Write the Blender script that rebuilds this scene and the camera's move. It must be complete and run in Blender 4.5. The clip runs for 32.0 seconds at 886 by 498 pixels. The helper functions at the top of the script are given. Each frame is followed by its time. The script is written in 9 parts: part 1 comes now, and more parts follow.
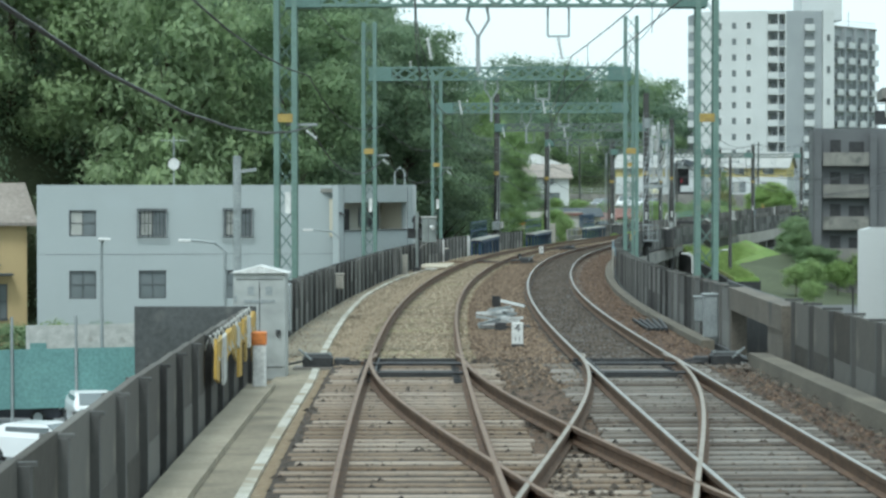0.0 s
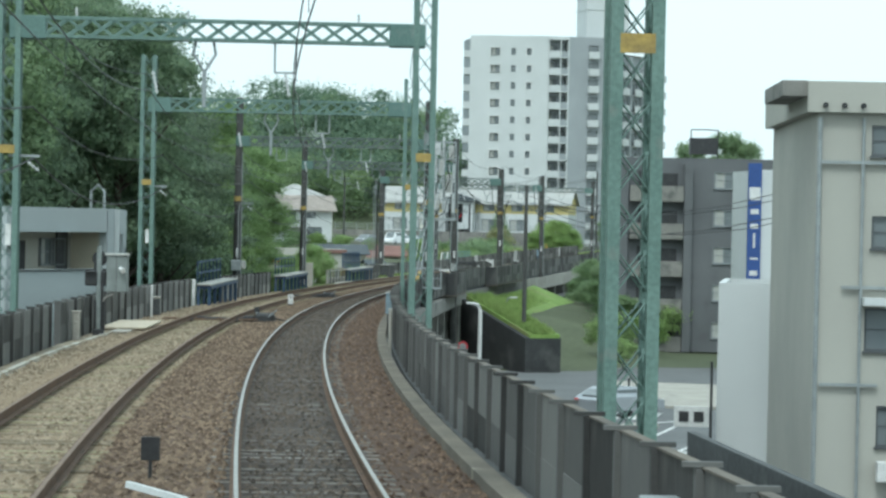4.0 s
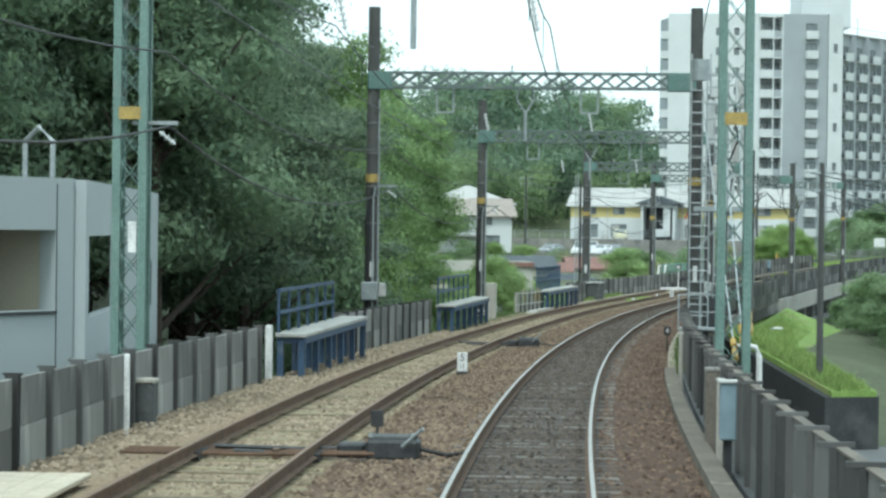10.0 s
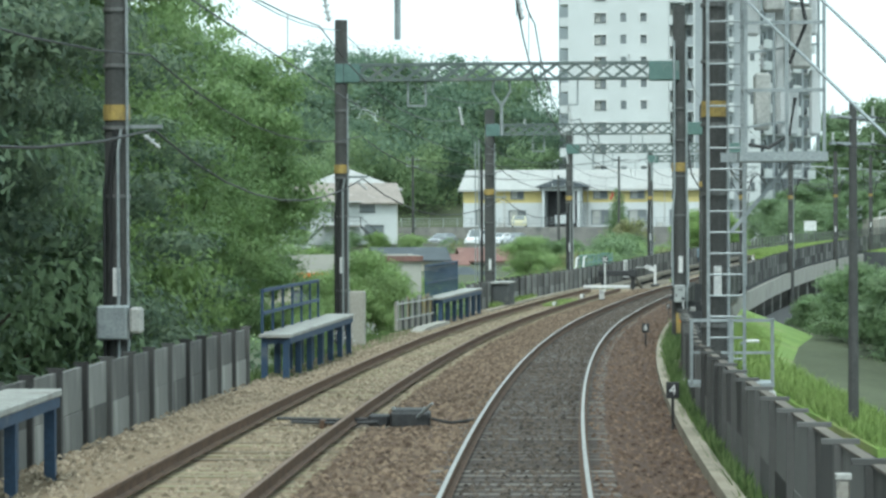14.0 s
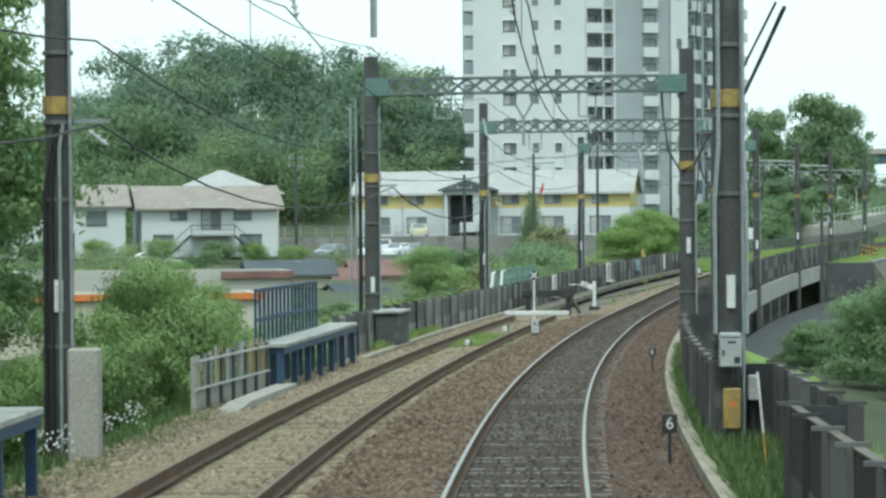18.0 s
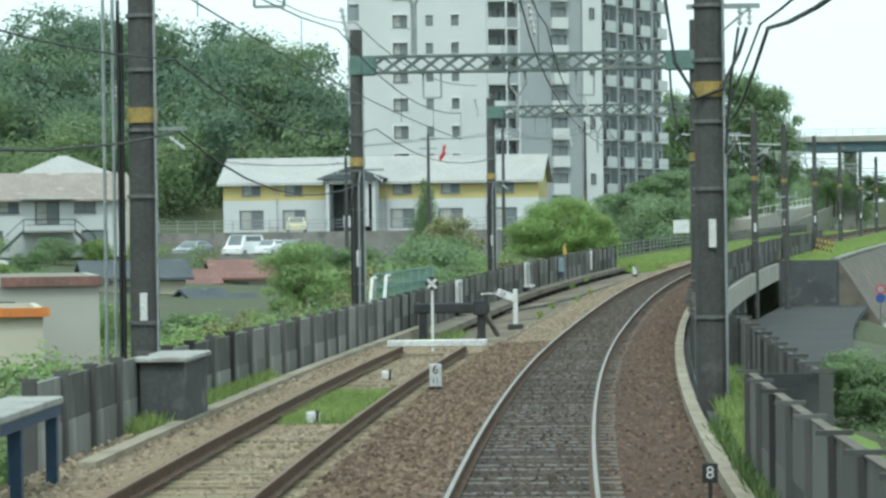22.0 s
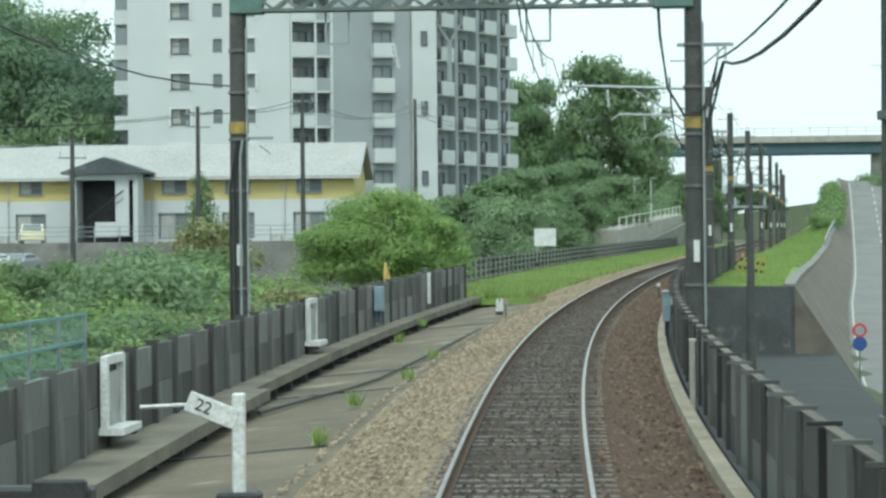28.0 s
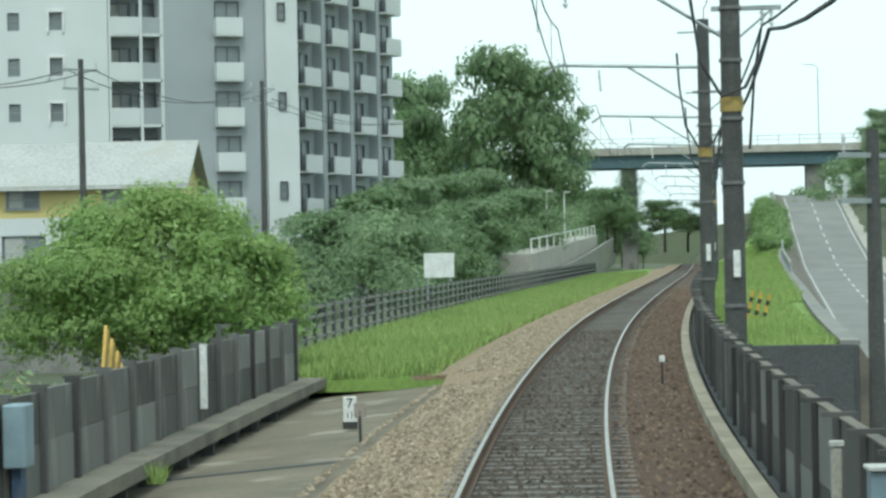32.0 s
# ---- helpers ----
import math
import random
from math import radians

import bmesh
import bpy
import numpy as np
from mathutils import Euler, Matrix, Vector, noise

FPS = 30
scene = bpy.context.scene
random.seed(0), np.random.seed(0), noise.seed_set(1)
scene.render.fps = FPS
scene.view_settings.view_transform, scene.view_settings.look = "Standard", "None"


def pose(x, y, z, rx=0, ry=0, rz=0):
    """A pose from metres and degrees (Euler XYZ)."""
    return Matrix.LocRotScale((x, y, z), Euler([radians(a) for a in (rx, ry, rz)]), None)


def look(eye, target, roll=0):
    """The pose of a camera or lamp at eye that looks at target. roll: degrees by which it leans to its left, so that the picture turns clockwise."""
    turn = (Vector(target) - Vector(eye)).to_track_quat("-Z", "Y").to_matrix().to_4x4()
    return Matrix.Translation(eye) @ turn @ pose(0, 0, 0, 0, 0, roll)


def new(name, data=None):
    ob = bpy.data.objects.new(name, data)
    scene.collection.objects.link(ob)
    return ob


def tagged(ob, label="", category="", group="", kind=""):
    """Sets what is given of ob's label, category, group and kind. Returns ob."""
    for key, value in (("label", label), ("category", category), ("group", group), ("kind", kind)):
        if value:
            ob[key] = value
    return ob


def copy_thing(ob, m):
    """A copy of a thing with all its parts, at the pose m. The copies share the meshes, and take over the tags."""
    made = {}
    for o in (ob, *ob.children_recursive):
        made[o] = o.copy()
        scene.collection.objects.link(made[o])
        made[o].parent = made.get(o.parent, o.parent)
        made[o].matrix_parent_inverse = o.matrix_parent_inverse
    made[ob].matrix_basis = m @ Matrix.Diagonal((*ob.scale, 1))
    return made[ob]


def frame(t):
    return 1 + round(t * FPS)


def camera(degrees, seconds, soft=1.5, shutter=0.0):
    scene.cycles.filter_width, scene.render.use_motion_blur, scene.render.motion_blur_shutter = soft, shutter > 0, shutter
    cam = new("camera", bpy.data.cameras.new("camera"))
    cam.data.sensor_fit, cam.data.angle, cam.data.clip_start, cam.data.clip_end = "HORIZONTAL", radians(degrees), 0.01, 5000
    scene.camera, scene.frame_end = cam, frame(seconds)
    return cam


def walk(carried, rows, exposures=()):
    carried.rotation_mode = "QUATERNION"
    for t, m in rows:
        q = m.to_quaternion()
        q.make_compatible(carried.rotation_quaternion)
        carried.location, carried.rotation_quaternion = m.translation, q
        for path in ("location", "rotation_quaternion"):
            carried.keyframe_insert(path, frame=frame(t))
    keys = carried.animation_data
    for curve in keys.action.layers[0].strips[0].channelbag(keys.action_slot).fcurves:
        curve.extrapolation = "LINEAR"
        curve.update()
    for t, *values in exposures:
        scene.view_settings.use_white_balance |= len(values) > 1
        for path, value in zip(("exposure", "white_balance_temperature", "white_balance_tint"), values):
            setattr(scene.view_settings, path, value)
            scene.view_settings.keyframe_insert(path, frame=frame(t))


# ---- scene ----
cam = camera(18.870, 32.0, soft=2.7)

# seconds, x, y, z, heading, pitch, roll (degrees)
PATH = [
    (0, -3.42, 21.73, 2.368, 5.854, -1.432, -0.03),
    (0.5, -2.94, 26.21, 2.331, 5.688, -1.161, -0.21),
    (1, -2.40, 30.69, 2.294, 6.666, -1.317, 0.03),
    (1.5, -1.59, 35.16, 2.257, 8.446, -1.438, 0.44),
    (2, -0.72, 39.63, 2.220, 9.596, -0.190, -0.32),
    (2.5, 0.34, 44.07, 2.182, 11.306, -0.280, 0.55),
    (4.5, 3.59, 62.10, 2.018, 10.468, -0.616, 1.63),
    (4.6, 3.92, 62.99, 2.008, 9.994, -0.549, 1.38),
    (5, 4.22, 66.67, 1.965, 8.489, -0.608, 1.09),
    (5.5, 4.67, 71.28, 1.911, 6.671, -0.448, 0.99),
    (6, 5.12, 75.95, 1.856, 5.177, -0.492, 1.64),
    (6.5, 5.65, 80.67, 1.801, 4.811, -0.376, 1.38),
    (7, 6.18, 85.40, 1.745, 5.023, -0.341, 0.88),
    (7.5, 6.72, 90.08, 1.690, 5.421, -0.584, 1.69),
    (8, 7.27, 94.73, 1.636, 5.773, -0.408, 1.41),
    (8.5, 7.86, 99.36, 1.581, 6.209, -0.399, 1.15),
    (9, 8.45, 103.97, 1.527, 6.374, -0.562, 1.44),
    (9.5, 9.07, 108.57, 1.479, 6.721, -0.548, 1.16),
    (10, 9.71, 113.16, 1.446, 7.201, -0.424, 0.71),
    (10.5, 10.36, 117.76, 1.413, 7.523, -0.443, 0.46),
    (11, 11.05, 122.35, 1.380, 7.656, -0.552, 0.47),
    (11.5, 11.76, 126.94, 1.347, 8.127, -0.490, 0.22),
    (12, 12.49, 131.52, 1.314, 8.412, -0.476, 0.22),
    (12.5, 13.26, 136.05, 1.282, 8.609, -0.609, 0.08),
    (13, 14.02, 140.51, 1.250, 9.033, -0.531, -0.10),
    (13.5, 14.82, 144.91, 1.218, 9.276, -0.728, -0.28),
    (14, 15.64, 149.33, 1.186, 9.564, -0.605, -0.22),
    (14.5, 16.46, 153.80, 1.154, 9.692, -0.652, -0.41),
    (16.5, 20.17, 172.54, 0.953, 10.960, -0.534, -0.05),
    (17, 21.12, 177.02, 0.903, 11.205, -0.518, -0.17),
    (17.5, 22.07, 181.46, 0.853, 11.430, -0.433, -0.21),
    (18, 23.03, 185.86, 0.804, 11.685, -0.356, -0.46),
    (18.5, 24.00, 190.21, 0.755, 11.831, -0.417, -0.80),
    (19, 24.99, 194.52, 0.706, 12.156, -0.367, -0.75),
    (19.5, 25.97, 198.81, 0.658, 12.519, -0.288, -0.75),
    (20, 26.98, 203.08, 0.610, 12.631, -0.367, -0.68),
    (20.5, 28.02, 207.34, 0.575, 12.888, -0.440, -1.00),
    (21, 29.07, 211.58, 0.544, 13.244, -0.360, -1.08),
    (21.5, 30.15, 215.83, 0.513, 13.658, -0.387, -0.91),
    (22, 31.24, 220.11, 0.481, 13.965, -0.416, -0.72),
    (22.5, 32.39, 224.43, 0.449, 14.255, -0.392, -0.73),
    (23, 33.56, 228.77, 0.417, 14.434, -0.398, -0.54),
    (23.5, 34.77, 233.10, 0.385, 14.756, -0.390, -0.33),
    (24, 35.99, 237.41, 0.353, 14.990, -0.411, -0.34),
    (24.5, 37.22, 241.67, 0.321, 15.392, -0.400, -0.98),
    (25, 38.47, 245.92, 0.290, 15.866, -0.332, -0.48),
    (25.5, 39.76, 250.18, 0.258, 16.002, -0.355, -0.83),
    (27.5, 45.76, 269.03, 0.231, 17.089, -0.432, -0.05),
    (28, 47.46, 274.10, 0.227, 17.716, -0.134, -0.53),
    (28.5, 49.19, 279.23, 0.222, 17.992, -0.018, -0.25),
    (29, 50.97, 284.38, 0.217, 18.229, -0.015, -0.56),
    (29.5, 52.82, 289.57, 0.212, 18.604, 0.029, -1.19),
    (30, 54.71, 294.88, 0.206, 18.824, 0.180, -1.01),
    (30.5, 56.67, 300.32, 0.228, 19.101, 0.158, -0.82),
    (31, 58.71, 305.88, 0.289, 19.393, 0.196, -0.95),
    (31.5, 60.84, 311.54, 0.351, 19.681, 0.265, -0.95),
    (32, 63.02, 317.27, 0.414, 20.041, 0.391, -1.16),
]


def aim(x, y, z, head, pitch, roll):
    a, p = radians(head), radians(pitch)
    return look((x, y, z), (x + math.sin(a) * math.cos(p), y + math.cos(a) * math.cos(p), z + math.sin(p)), roll)


walk(cam, [(r[0], aim(*r[1:])) for r in PATH], [(0, 0.52, 5550, 1), (5, 0.48, 5540, 1), (8, 0.72, 5550, 0), (13, 0.77, 5550, 0), (18, 0.57, 5600, -2), (24, 0.55, 5640, -2), (32, 0.49, 5690, -3)])

# ---- light ----
SUN_EL, SUN_AZ = 56, 204
world = bpy.data.worlds.new("sky")
scene.world = world
world.use_nodes = True
wn, wl = world.node_tree.nodes, world.node_tree.links
sky = wn.new("ShaderNodeTexSky")
sky.sky_type, sky.sun_disc = "NISHITA", False
sky.sun_elevation, sky.sun_rotation = radians(SUN_EL), radians(SUN_AZ)
sky.air_density, sky.dust_density, sky.ozone_density = 1.0, 6.0, 1.0
hazy = wn.new("ShaderNodeMix")
hazy.data_type = "RGBA"
hazy.inputs[0].default_value = 0.8
hazy.inputs[7].default_value = (7.8, 8.4, 7.8, 1)
wl.new(sky.outputs[0], hazy.inputs[6])
wl.new(hazy.outputs[2], wn["Background"].inputs[0])
wn["Background"].inputs[1].default_value = 0.115
lamp = bpy.data.lights.new("sun", "SUN")
lamp.energy, lamp.angle, lamp.color = 1.1, radians(12), (1.0, 0.96, 0.88)
sun = new("sun", lamp)
sun.matrix_world = look((0, 0, 60), (-math.sin(radians(SUN_AZ)) * 50, -math.cos(radians(SUN_AZ)) * 50, 60 - 50 * math.tan(radians(SUN_EL))))


# ---- materials ----
def mat(name, c1, c2=None, scale=1.5, rough=0.8, metal=0.0, bump=0.0, fine=18.0, wear=None, wear_scale=0.4, wear_cut=0.55, vary=0.0, island=0.0, coords="Object", streak=0.0, trans=0.0, tint=(0.75, 0.8, 0.4)):
    m = bpy.data.materials.new(name)
    m.use_nodes = True
    n, l = m.node_tree.nodes, m.node_tree.links
    b = n["Principled BSDF"]
    b.inputs["Roughness"].default_value, b.inputs["Metallic"].default_value = rough, metal
    c2 = c2 or tuple(v * 0.75 for v in c1)
    tc = n.new("ShaderNodeTexCoord")
    out = tc.outputs[coords]
    if streak:
        mp = n.new("ShaderNodeMapping")
        mp.inputs["Scale"].default_value = (1, 1, streak)
        l.new(out, mp.inputs[0])
        out = mp.outputs[0]

    def noise_tex(s, detail):
        t = n.new("ShaderNodeTexNoise")
        t.inputs["Scale"].default_value, t.inputs["Detail"].default_value = s, detail
        l.new(out, t.inputs["Vector"])
        return t.outputs[0]

    def mix(fac, a, c, kind="MIX"):
        x = n.new("ShaderNodeMix")
        x.data_type, x.blend_type = "RGBA", kind
        for sock, v in ((x.inputs[0], fac), (x.inputs[6], a), (x.inputs[7], c)):
            if isinstance(v, (int, float)):
                sock.default_value = v
            elif isinstance(v, tuple):
                sock.default_value = (*v, 1)
            else:
                l.new(v, sock)
        return x.outputs[2]

    def ramp(v, lo, hi):
        r = n.new("ShaderNodeMapRange")
        r.inputs[1].default_value, r.inputs[2].default_value = lo, hi
        l.new(v, r.inputs[0])
        return r.outputs[0]

    col = mix(ramp(noise_tex(scale, 4), 0.32, 0.68), c1, c2)
    if fine:
        col = mix(ramp(noise_tex(fine, 3), 0.3, 0.7), col, mix(0.3, col, (0.0, 0.0, 0.0)))
    if wear:
        col = mix(ramp(noise_tex(wear_scale, 5), wear_cut, wear_cut + 0.12), col, wear)
    if vary:
        oi = n.new("ShaderNodeObjectInfo")
        col = mix(ramp(oi.outputs["Random"], 0.0, 1.0), mix(vary, col, (0.0, 0.0, 0.0)), mix(vary * 0.6, col, (0.8, 0.8, 0.75)))
    if island:
        g = n.new("ShaderNodeNewGeometry")
        col = mix(ramp(g.outputs["Random Per Island"], 0.0, 1.0), mix(island, col, (0.0, 0.0, 0.0)), mix(island * 0.5, col, tint))
    l.new(col, b.inputs["Base Color"])
    if bump:
        bp = n.new("ShaderNodeBump")
        bp.inputs["Strength"].default_value, bp.inputs["Distance"].default_value = bump, 0.03
        l.new(noise_tex(fine or 20, 4), bp.inputs["Height"])
        l.new(bp.outputs[0], b.inputs["Normal"])
    if trans:
        t = n.new("ShaderNodeBsdfTranslucent")
        l.new(col, t.inputs[0])
        s = n.new("ShaderNodeMixShader")
        s.inputs[0].default_value = trans
        l.new(b.outputs[0], s.inputs[1])
        l.new(t.outputs[0], s.inputs[2])
        l.new(s.outputs[0], n["Material Output"].inputs[0])
    return m


RAIL_TOP = mat("rail_steel", (0.5, 0.475, 0.43), (0.36, 0.34, 0.31), 3, 0.34, 0.9, fine=40)
RAIL_SIDE = mat("rail_rust", (0.17, 0.105, 0.066), (0.11, 0.07, 0.046), 4, 0.85, 0.2, fine=30)
RAIL_OLD = mat("rail_rust_top", (0.27, 0.18, 0.12), (0.18, 0.12, 0.08), 3, 0.6, 0.3)
BALLAST_BROWN = mat("ballast_brown", (0.165, 0.105, 0.063), (0.095, 0.06, 0.04), 9, 0.95, bump=1.0, fine=24, wear=(0.24, 0.185, 0.14), wear_scale=14, wear_cut=0.62)
BALLAST_GREY = mat("ballast_grey", (0.074, 0.057, 0.044), (0.044, 0.036, 0.03), 9, 0.95, bump=1.0, fine=24, wear=(0.135, 0.11, 0.088), wear_scale=12, wear_cut=0.64)
BALLAST_TAN = mat("ballast_tan", (0.33, 0.25, 0.155), (0.23, 0.17, 0.105), 9, 0.95, bump=1.0, fine=24, wear=(0.37, 0.33, 0.26), wear_scale=12, wear_cut=0.6)
STONE = mat("ballast_stone", (0.18, 0.115, 0.07), (0.11, 0.07, 0.046), 3, 0.95, fine=30, island=0.55, tint=(0.52, 0.42, 0.3))
BALLAST_VERGE = mat("ballast_verge", (0.118, 0.07, 0.043), (0.066, 0.041, 0.028), 9, 0.95, bump=1.0, fine=24, wear=(0.185, 0.13, 0.095), wear_scale=14, wear_cut=0.64)
STONE_VERGE = mat("ballast_stone_verge", (0.135, 0.078, 0.047), (0.08, 0.048, 0.032), 3, 0.95, fine=30, island=0.55, tint=(0.46, 0.35, 0.25))
STONE_DARK = mat("ballast_stone_dark", (0.092, 0.072, 0.055), (0.055, 0.044, 0.036), 3, 0.95, fine=30, island=0.55, tint=(0.32, 0.26, 0.2))
STONE_TAN = mat("ballast_stone_tan", (0.37, 0.285, 0.18), (0.25, 0.19, 0.12), 3, 0.95, fine=30, island=0.55, tint=(0.62, 0.55, 0.44))
SLAB = mat("slab_stained", (0.215, 0.18, 0.125), (0.13, 0.112, 0.078), 0.5, 0.93, fine=14, wear=(0.29, 0.265, 0.21), wear_scale=0.8, wear_cut=0.58, bump=0.35)
SLEEPER = mat("sleeper_concrete", (0.125, 0.098, 0.075), (0.085, 0.068, 0.054), 6, 0.9, fine=30, vary=0.25)
SLEEPER_OLD = mat("sleeper_weathered", (0.27, 0.215, 0.145), (0.18, 0.14, 0.095), 6, 0.9, fine=30, island=0.3)
TIMBER = mat("sleeper_timber", (0.29, 0.2, 0.122), (0.18, 0.124, 0.078), 5, 0.9, fine=30, vary=0.3, bump=0.3)
TIMBER_OILY = mat("sleeper_timber_oily", (0.16, 0.12, 0.085), (0.09, 0.07, 0.052), 5, 0.85, fine=30, vary=0.35, bump=0.3)
RAIL_DULL = mat("rail_dull", (0.42, 0.36, 0.29), (0.3, 0.25, 0.2), 3, 0.45, 0.6, fine=40)
CONC = mat("concrete_light", (0.46, 0.44, 0.38), (0.36, 0.34, 0.3), 0.8, 0.9, fine=20, wear=(0.28, 0.27, 0.24), wear_scale=0.7, bump=0.25)
CONC_TAN = mat("concrete_tan", (0.42, 0.37, 0.28), (0.32, 0.28, 0.21), 0.8, 0.9, fine=20, wear=(0.24, 0.215, 0.16), wear_scale=0.9, wear_cut=0.5, bump=0.25)
WALKWAY = mat("walkway_dirty", (0.33, 0.285, 0.205), (0.22, 0.19, 0.14), 0.7, 0.93, fine=16, wear=(0.15, 0.13, 0.095), wear_scale=0.8, wear_cut=0.55, bump=0.3)
EDGE_LINE = mat("edge_line_flaking", (0.62, 0.6, 0.52), (0.48, 0.46, 0.4), 3, 0.85, fine=20, wear=(0.3, 0.26, 0.19), wear_scale=1.1, wear_cut=0.47)
CONC_BROWN = mat("concrete_brown", (0.2, 0.175, 0.14), (0.13, 0.115, 0.095), 0.8, 0.92, fine=20, wear=(0.09, 0.085, 0.075), wear_scale=0.9, bump=0.3)
LEDGE = mat("concrete_ledge", (0.24, 0.215, 0.165), (0.155, 0.14, 0.11), 0.8, 0.92, fine=20, wear=(0.1, 0.095, 0.075), wear_scale=0.7, wear_cut=0.55, bump=0.3)
ASPHALT_PALE = mat("asphalt_pale", (0.25, 0.245, 0.23), (0.2, 0.197, 0.186), 0.3, 0.9, fine=12, bump=0.15, wear=(0.17, 0.167, 0.16), wear_scale=0.2, wear_cut=0.6)
BALLAST_DARK = mat("ballast_oily", (0.075, 0.056, 0.04), (0.045, 0.035, 0.027), 9, 0.95, bump=1.0, fine=24, wear=(0.14, 0.105, 0.075), wear_scale=14, wear_cut=0.64)
CONC_OLD = mat("concrete_stained", (0.3, 0.29, 0.26), (0.2, 0.195, 0.18), 0.7, 0.92, fine=20, wear=(0.13, 0.13, 0.12), wear_scale=0.9, bump=0.3)
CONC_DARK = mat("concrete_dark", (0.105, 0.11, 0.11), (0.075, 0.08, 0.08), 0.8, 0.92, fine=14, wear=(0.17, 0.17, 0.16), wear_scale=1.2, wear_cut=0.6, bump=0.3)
PANEL = mat("wall_panel", (0.165, 0.162, 0.15), (0.105, 0.105, 0.098), 1.6, 0.9, fine=14, wear=(0.23, 0.225, 0.205), wear_scale=1.3, wear_cut=0.56, vary=0.3, bump=0.3, streak=0.3)
PANEL_LOW = mat("wall_panel_low", (0.2, 0.196, 0.18), (0.13, 0.13, 0.12), 1.8, 0.9, fine=14, wear=(0.3, 0.295, 0.27), wear_scale=1.6, wear_cut=0.56, vary=0.35, bump=0.3, streak=0.3)
# Right wall's shade is put into this darker copy of the panel colour.
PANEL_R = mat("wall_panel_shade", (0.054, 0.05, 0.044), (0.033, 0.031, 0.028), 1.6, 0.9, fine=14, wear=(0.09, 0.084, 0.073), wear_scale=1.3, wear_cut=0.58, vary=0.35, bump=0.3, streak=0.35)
KERB_DARK = mat("kerb_stained", (0.2, 0.178, 0.138), (0.13, 0.116, 0.092), 0.8, 0.92, fine=18, wear=(0.3, 0.275, 0.215), wear_scale=0.9, wear_cut=0.62, bump=0.3)
RELAY_GREY = mat("relay_grey", (0.25, 0.275, 0.262), (0.225, 0.25, 0.238), 0.7, 0.6, fine=3, wear=(0.2, 0.21, 0.2), wear_scale=1.0, wear_cut=0.62)
WALL_BLACK = mat("wall_black", (0.052, 0.054, 0.054), (0.035, 0.037, 0.037), 0.5, 0.92, fine=10, wear=(0.085, 0.085, 0.08), wear_scale=0.4, wear_cut=0.58, bump=0.3)
PANEL_DARK = mat("wall_panel_dark", (0.083, 0.08, 0.069), (0.05, 0.049, 0.043), 1.6, 0.9, fine=14, wear=(0.15, 0.145, 0.125), wear_scale=1.3, wear_cut=0.58, vary=0.3, bump=0.3, streak=0.35)
PANEL_BROWN = mat("wall_panel_brown", (0.082, 0.07, 0.055), (0.053, 0.046, 0.038), 1.4, 0.9, fine=14, wear=(0.14, 0.122, 0.095), wear_scale=1.0, wear_cut=0.58, vary=0.2, bump=0.3)
POST = mat("wall_post", (0.05, 0.048, 0.045), (0.032, 0.032, 0.031), 3, 0.8, fine=20, vary=0.2)
GREEN = mat("mast_green", (0.178, 0.27, 0.232), (0.135, 0.215, 0.185), 1.5, 0.6, fine=20, wear=(0.24, 0.25, 0.22), wear_scale=1.5, wear_cut=0.62)
BEAM = mat("beam_grey_green", (0.165, 0.2, 0.185), (0.12, 0.15, 0.14), 1.5, 0.65, fine=20, wear=(0.22, 0.225, 0.2), wear_scale=1.2, wear_cut=0.6)
TEAL = mat("gusset_green", (0.15, 0.245, 0.215), (0.115, 0.195, 0.172), 2, 0.6, fine=20, wear=(0.2, 0.24, 0.22), wear_scale=1.6, wear_cut=0.6)
GALV = mat("galvanised", (0.42, 0.45, 0.45), (0.33, 0.36, 0.36), 3, 0.5, 0.4, fine=25)
POLE = mat("pole_concrete", (0.098, 0.098, 0.092), (0.066, 0.067, 0.063), 1.4, 0.9, fine=16, wear=(0.145, 0.142, 0.13), wear_scale=1.2, wear_cut=0.62, bump=0.2)
STRAP = mat("strap_steel", (0.22, 0.22, 0.21), (0.16, 0.16, 0.155), 4, 0.6, 0.4)
YELLOW = mat("yellow_paint", (0.6, 0.39, 0.07), (0.47, 0.3, 0.06), 4, 0.6)
BAND_YELLOW = mat("band_yellow", (0.46, 0.33, 0.09), (0.3, 0.22, 0.08), 6, 0.7, fine=20)
WHITE = mat("white_paint", (0.8, 0.8, 0.77), (0.68, 0.68, 0.66), 2.5, 0.6, fine=20)
WHITE_OLD = mat("white_paint_worn", (0.62, 0.62, 0.58), (0.45, 0.45, 0.42), 3, 0.8, fine=20, wear=(0.3, 0.29, 0.26), wear_scale=2, wear_cut=0.62)
BLACK = mat("black_paint", (0.025, 0.025, 0.027), (0.04, 0.04, 0.04), 3, 0.6)
RED = mat("red_cloth", (0.6, 0.05, 0.07), (0.5, 0.04, 0.05), 3, 0.8)
ORANGE = mat("orange_paint", (0.75, 0.25, 0.05), (0.6, 0.2, 0.05), 3, 0.6)
BLUE = mat("blue_steel", (0.045, 0.088, 0.16), (0.035, 0.065, 0.12), 2, 0.6, fine=20, wear=(0.1, 0.12, 0.15), wear_scale=2, wear_cut=0.6)
BLUE_SIGN = mat("blue_sign", (0.04, 0.09, 0.3), (0.035, 0.08, 0.26), 2, 0.5)
DECK = mat("deck_board", (0.46, 0.46, 0.43), (0.35, 0.35, 0.32), 2, 0.88, fine=20, wear=(0.25, 0.24, 0.22), wear_scale=1.5, wear_cut=0.56)
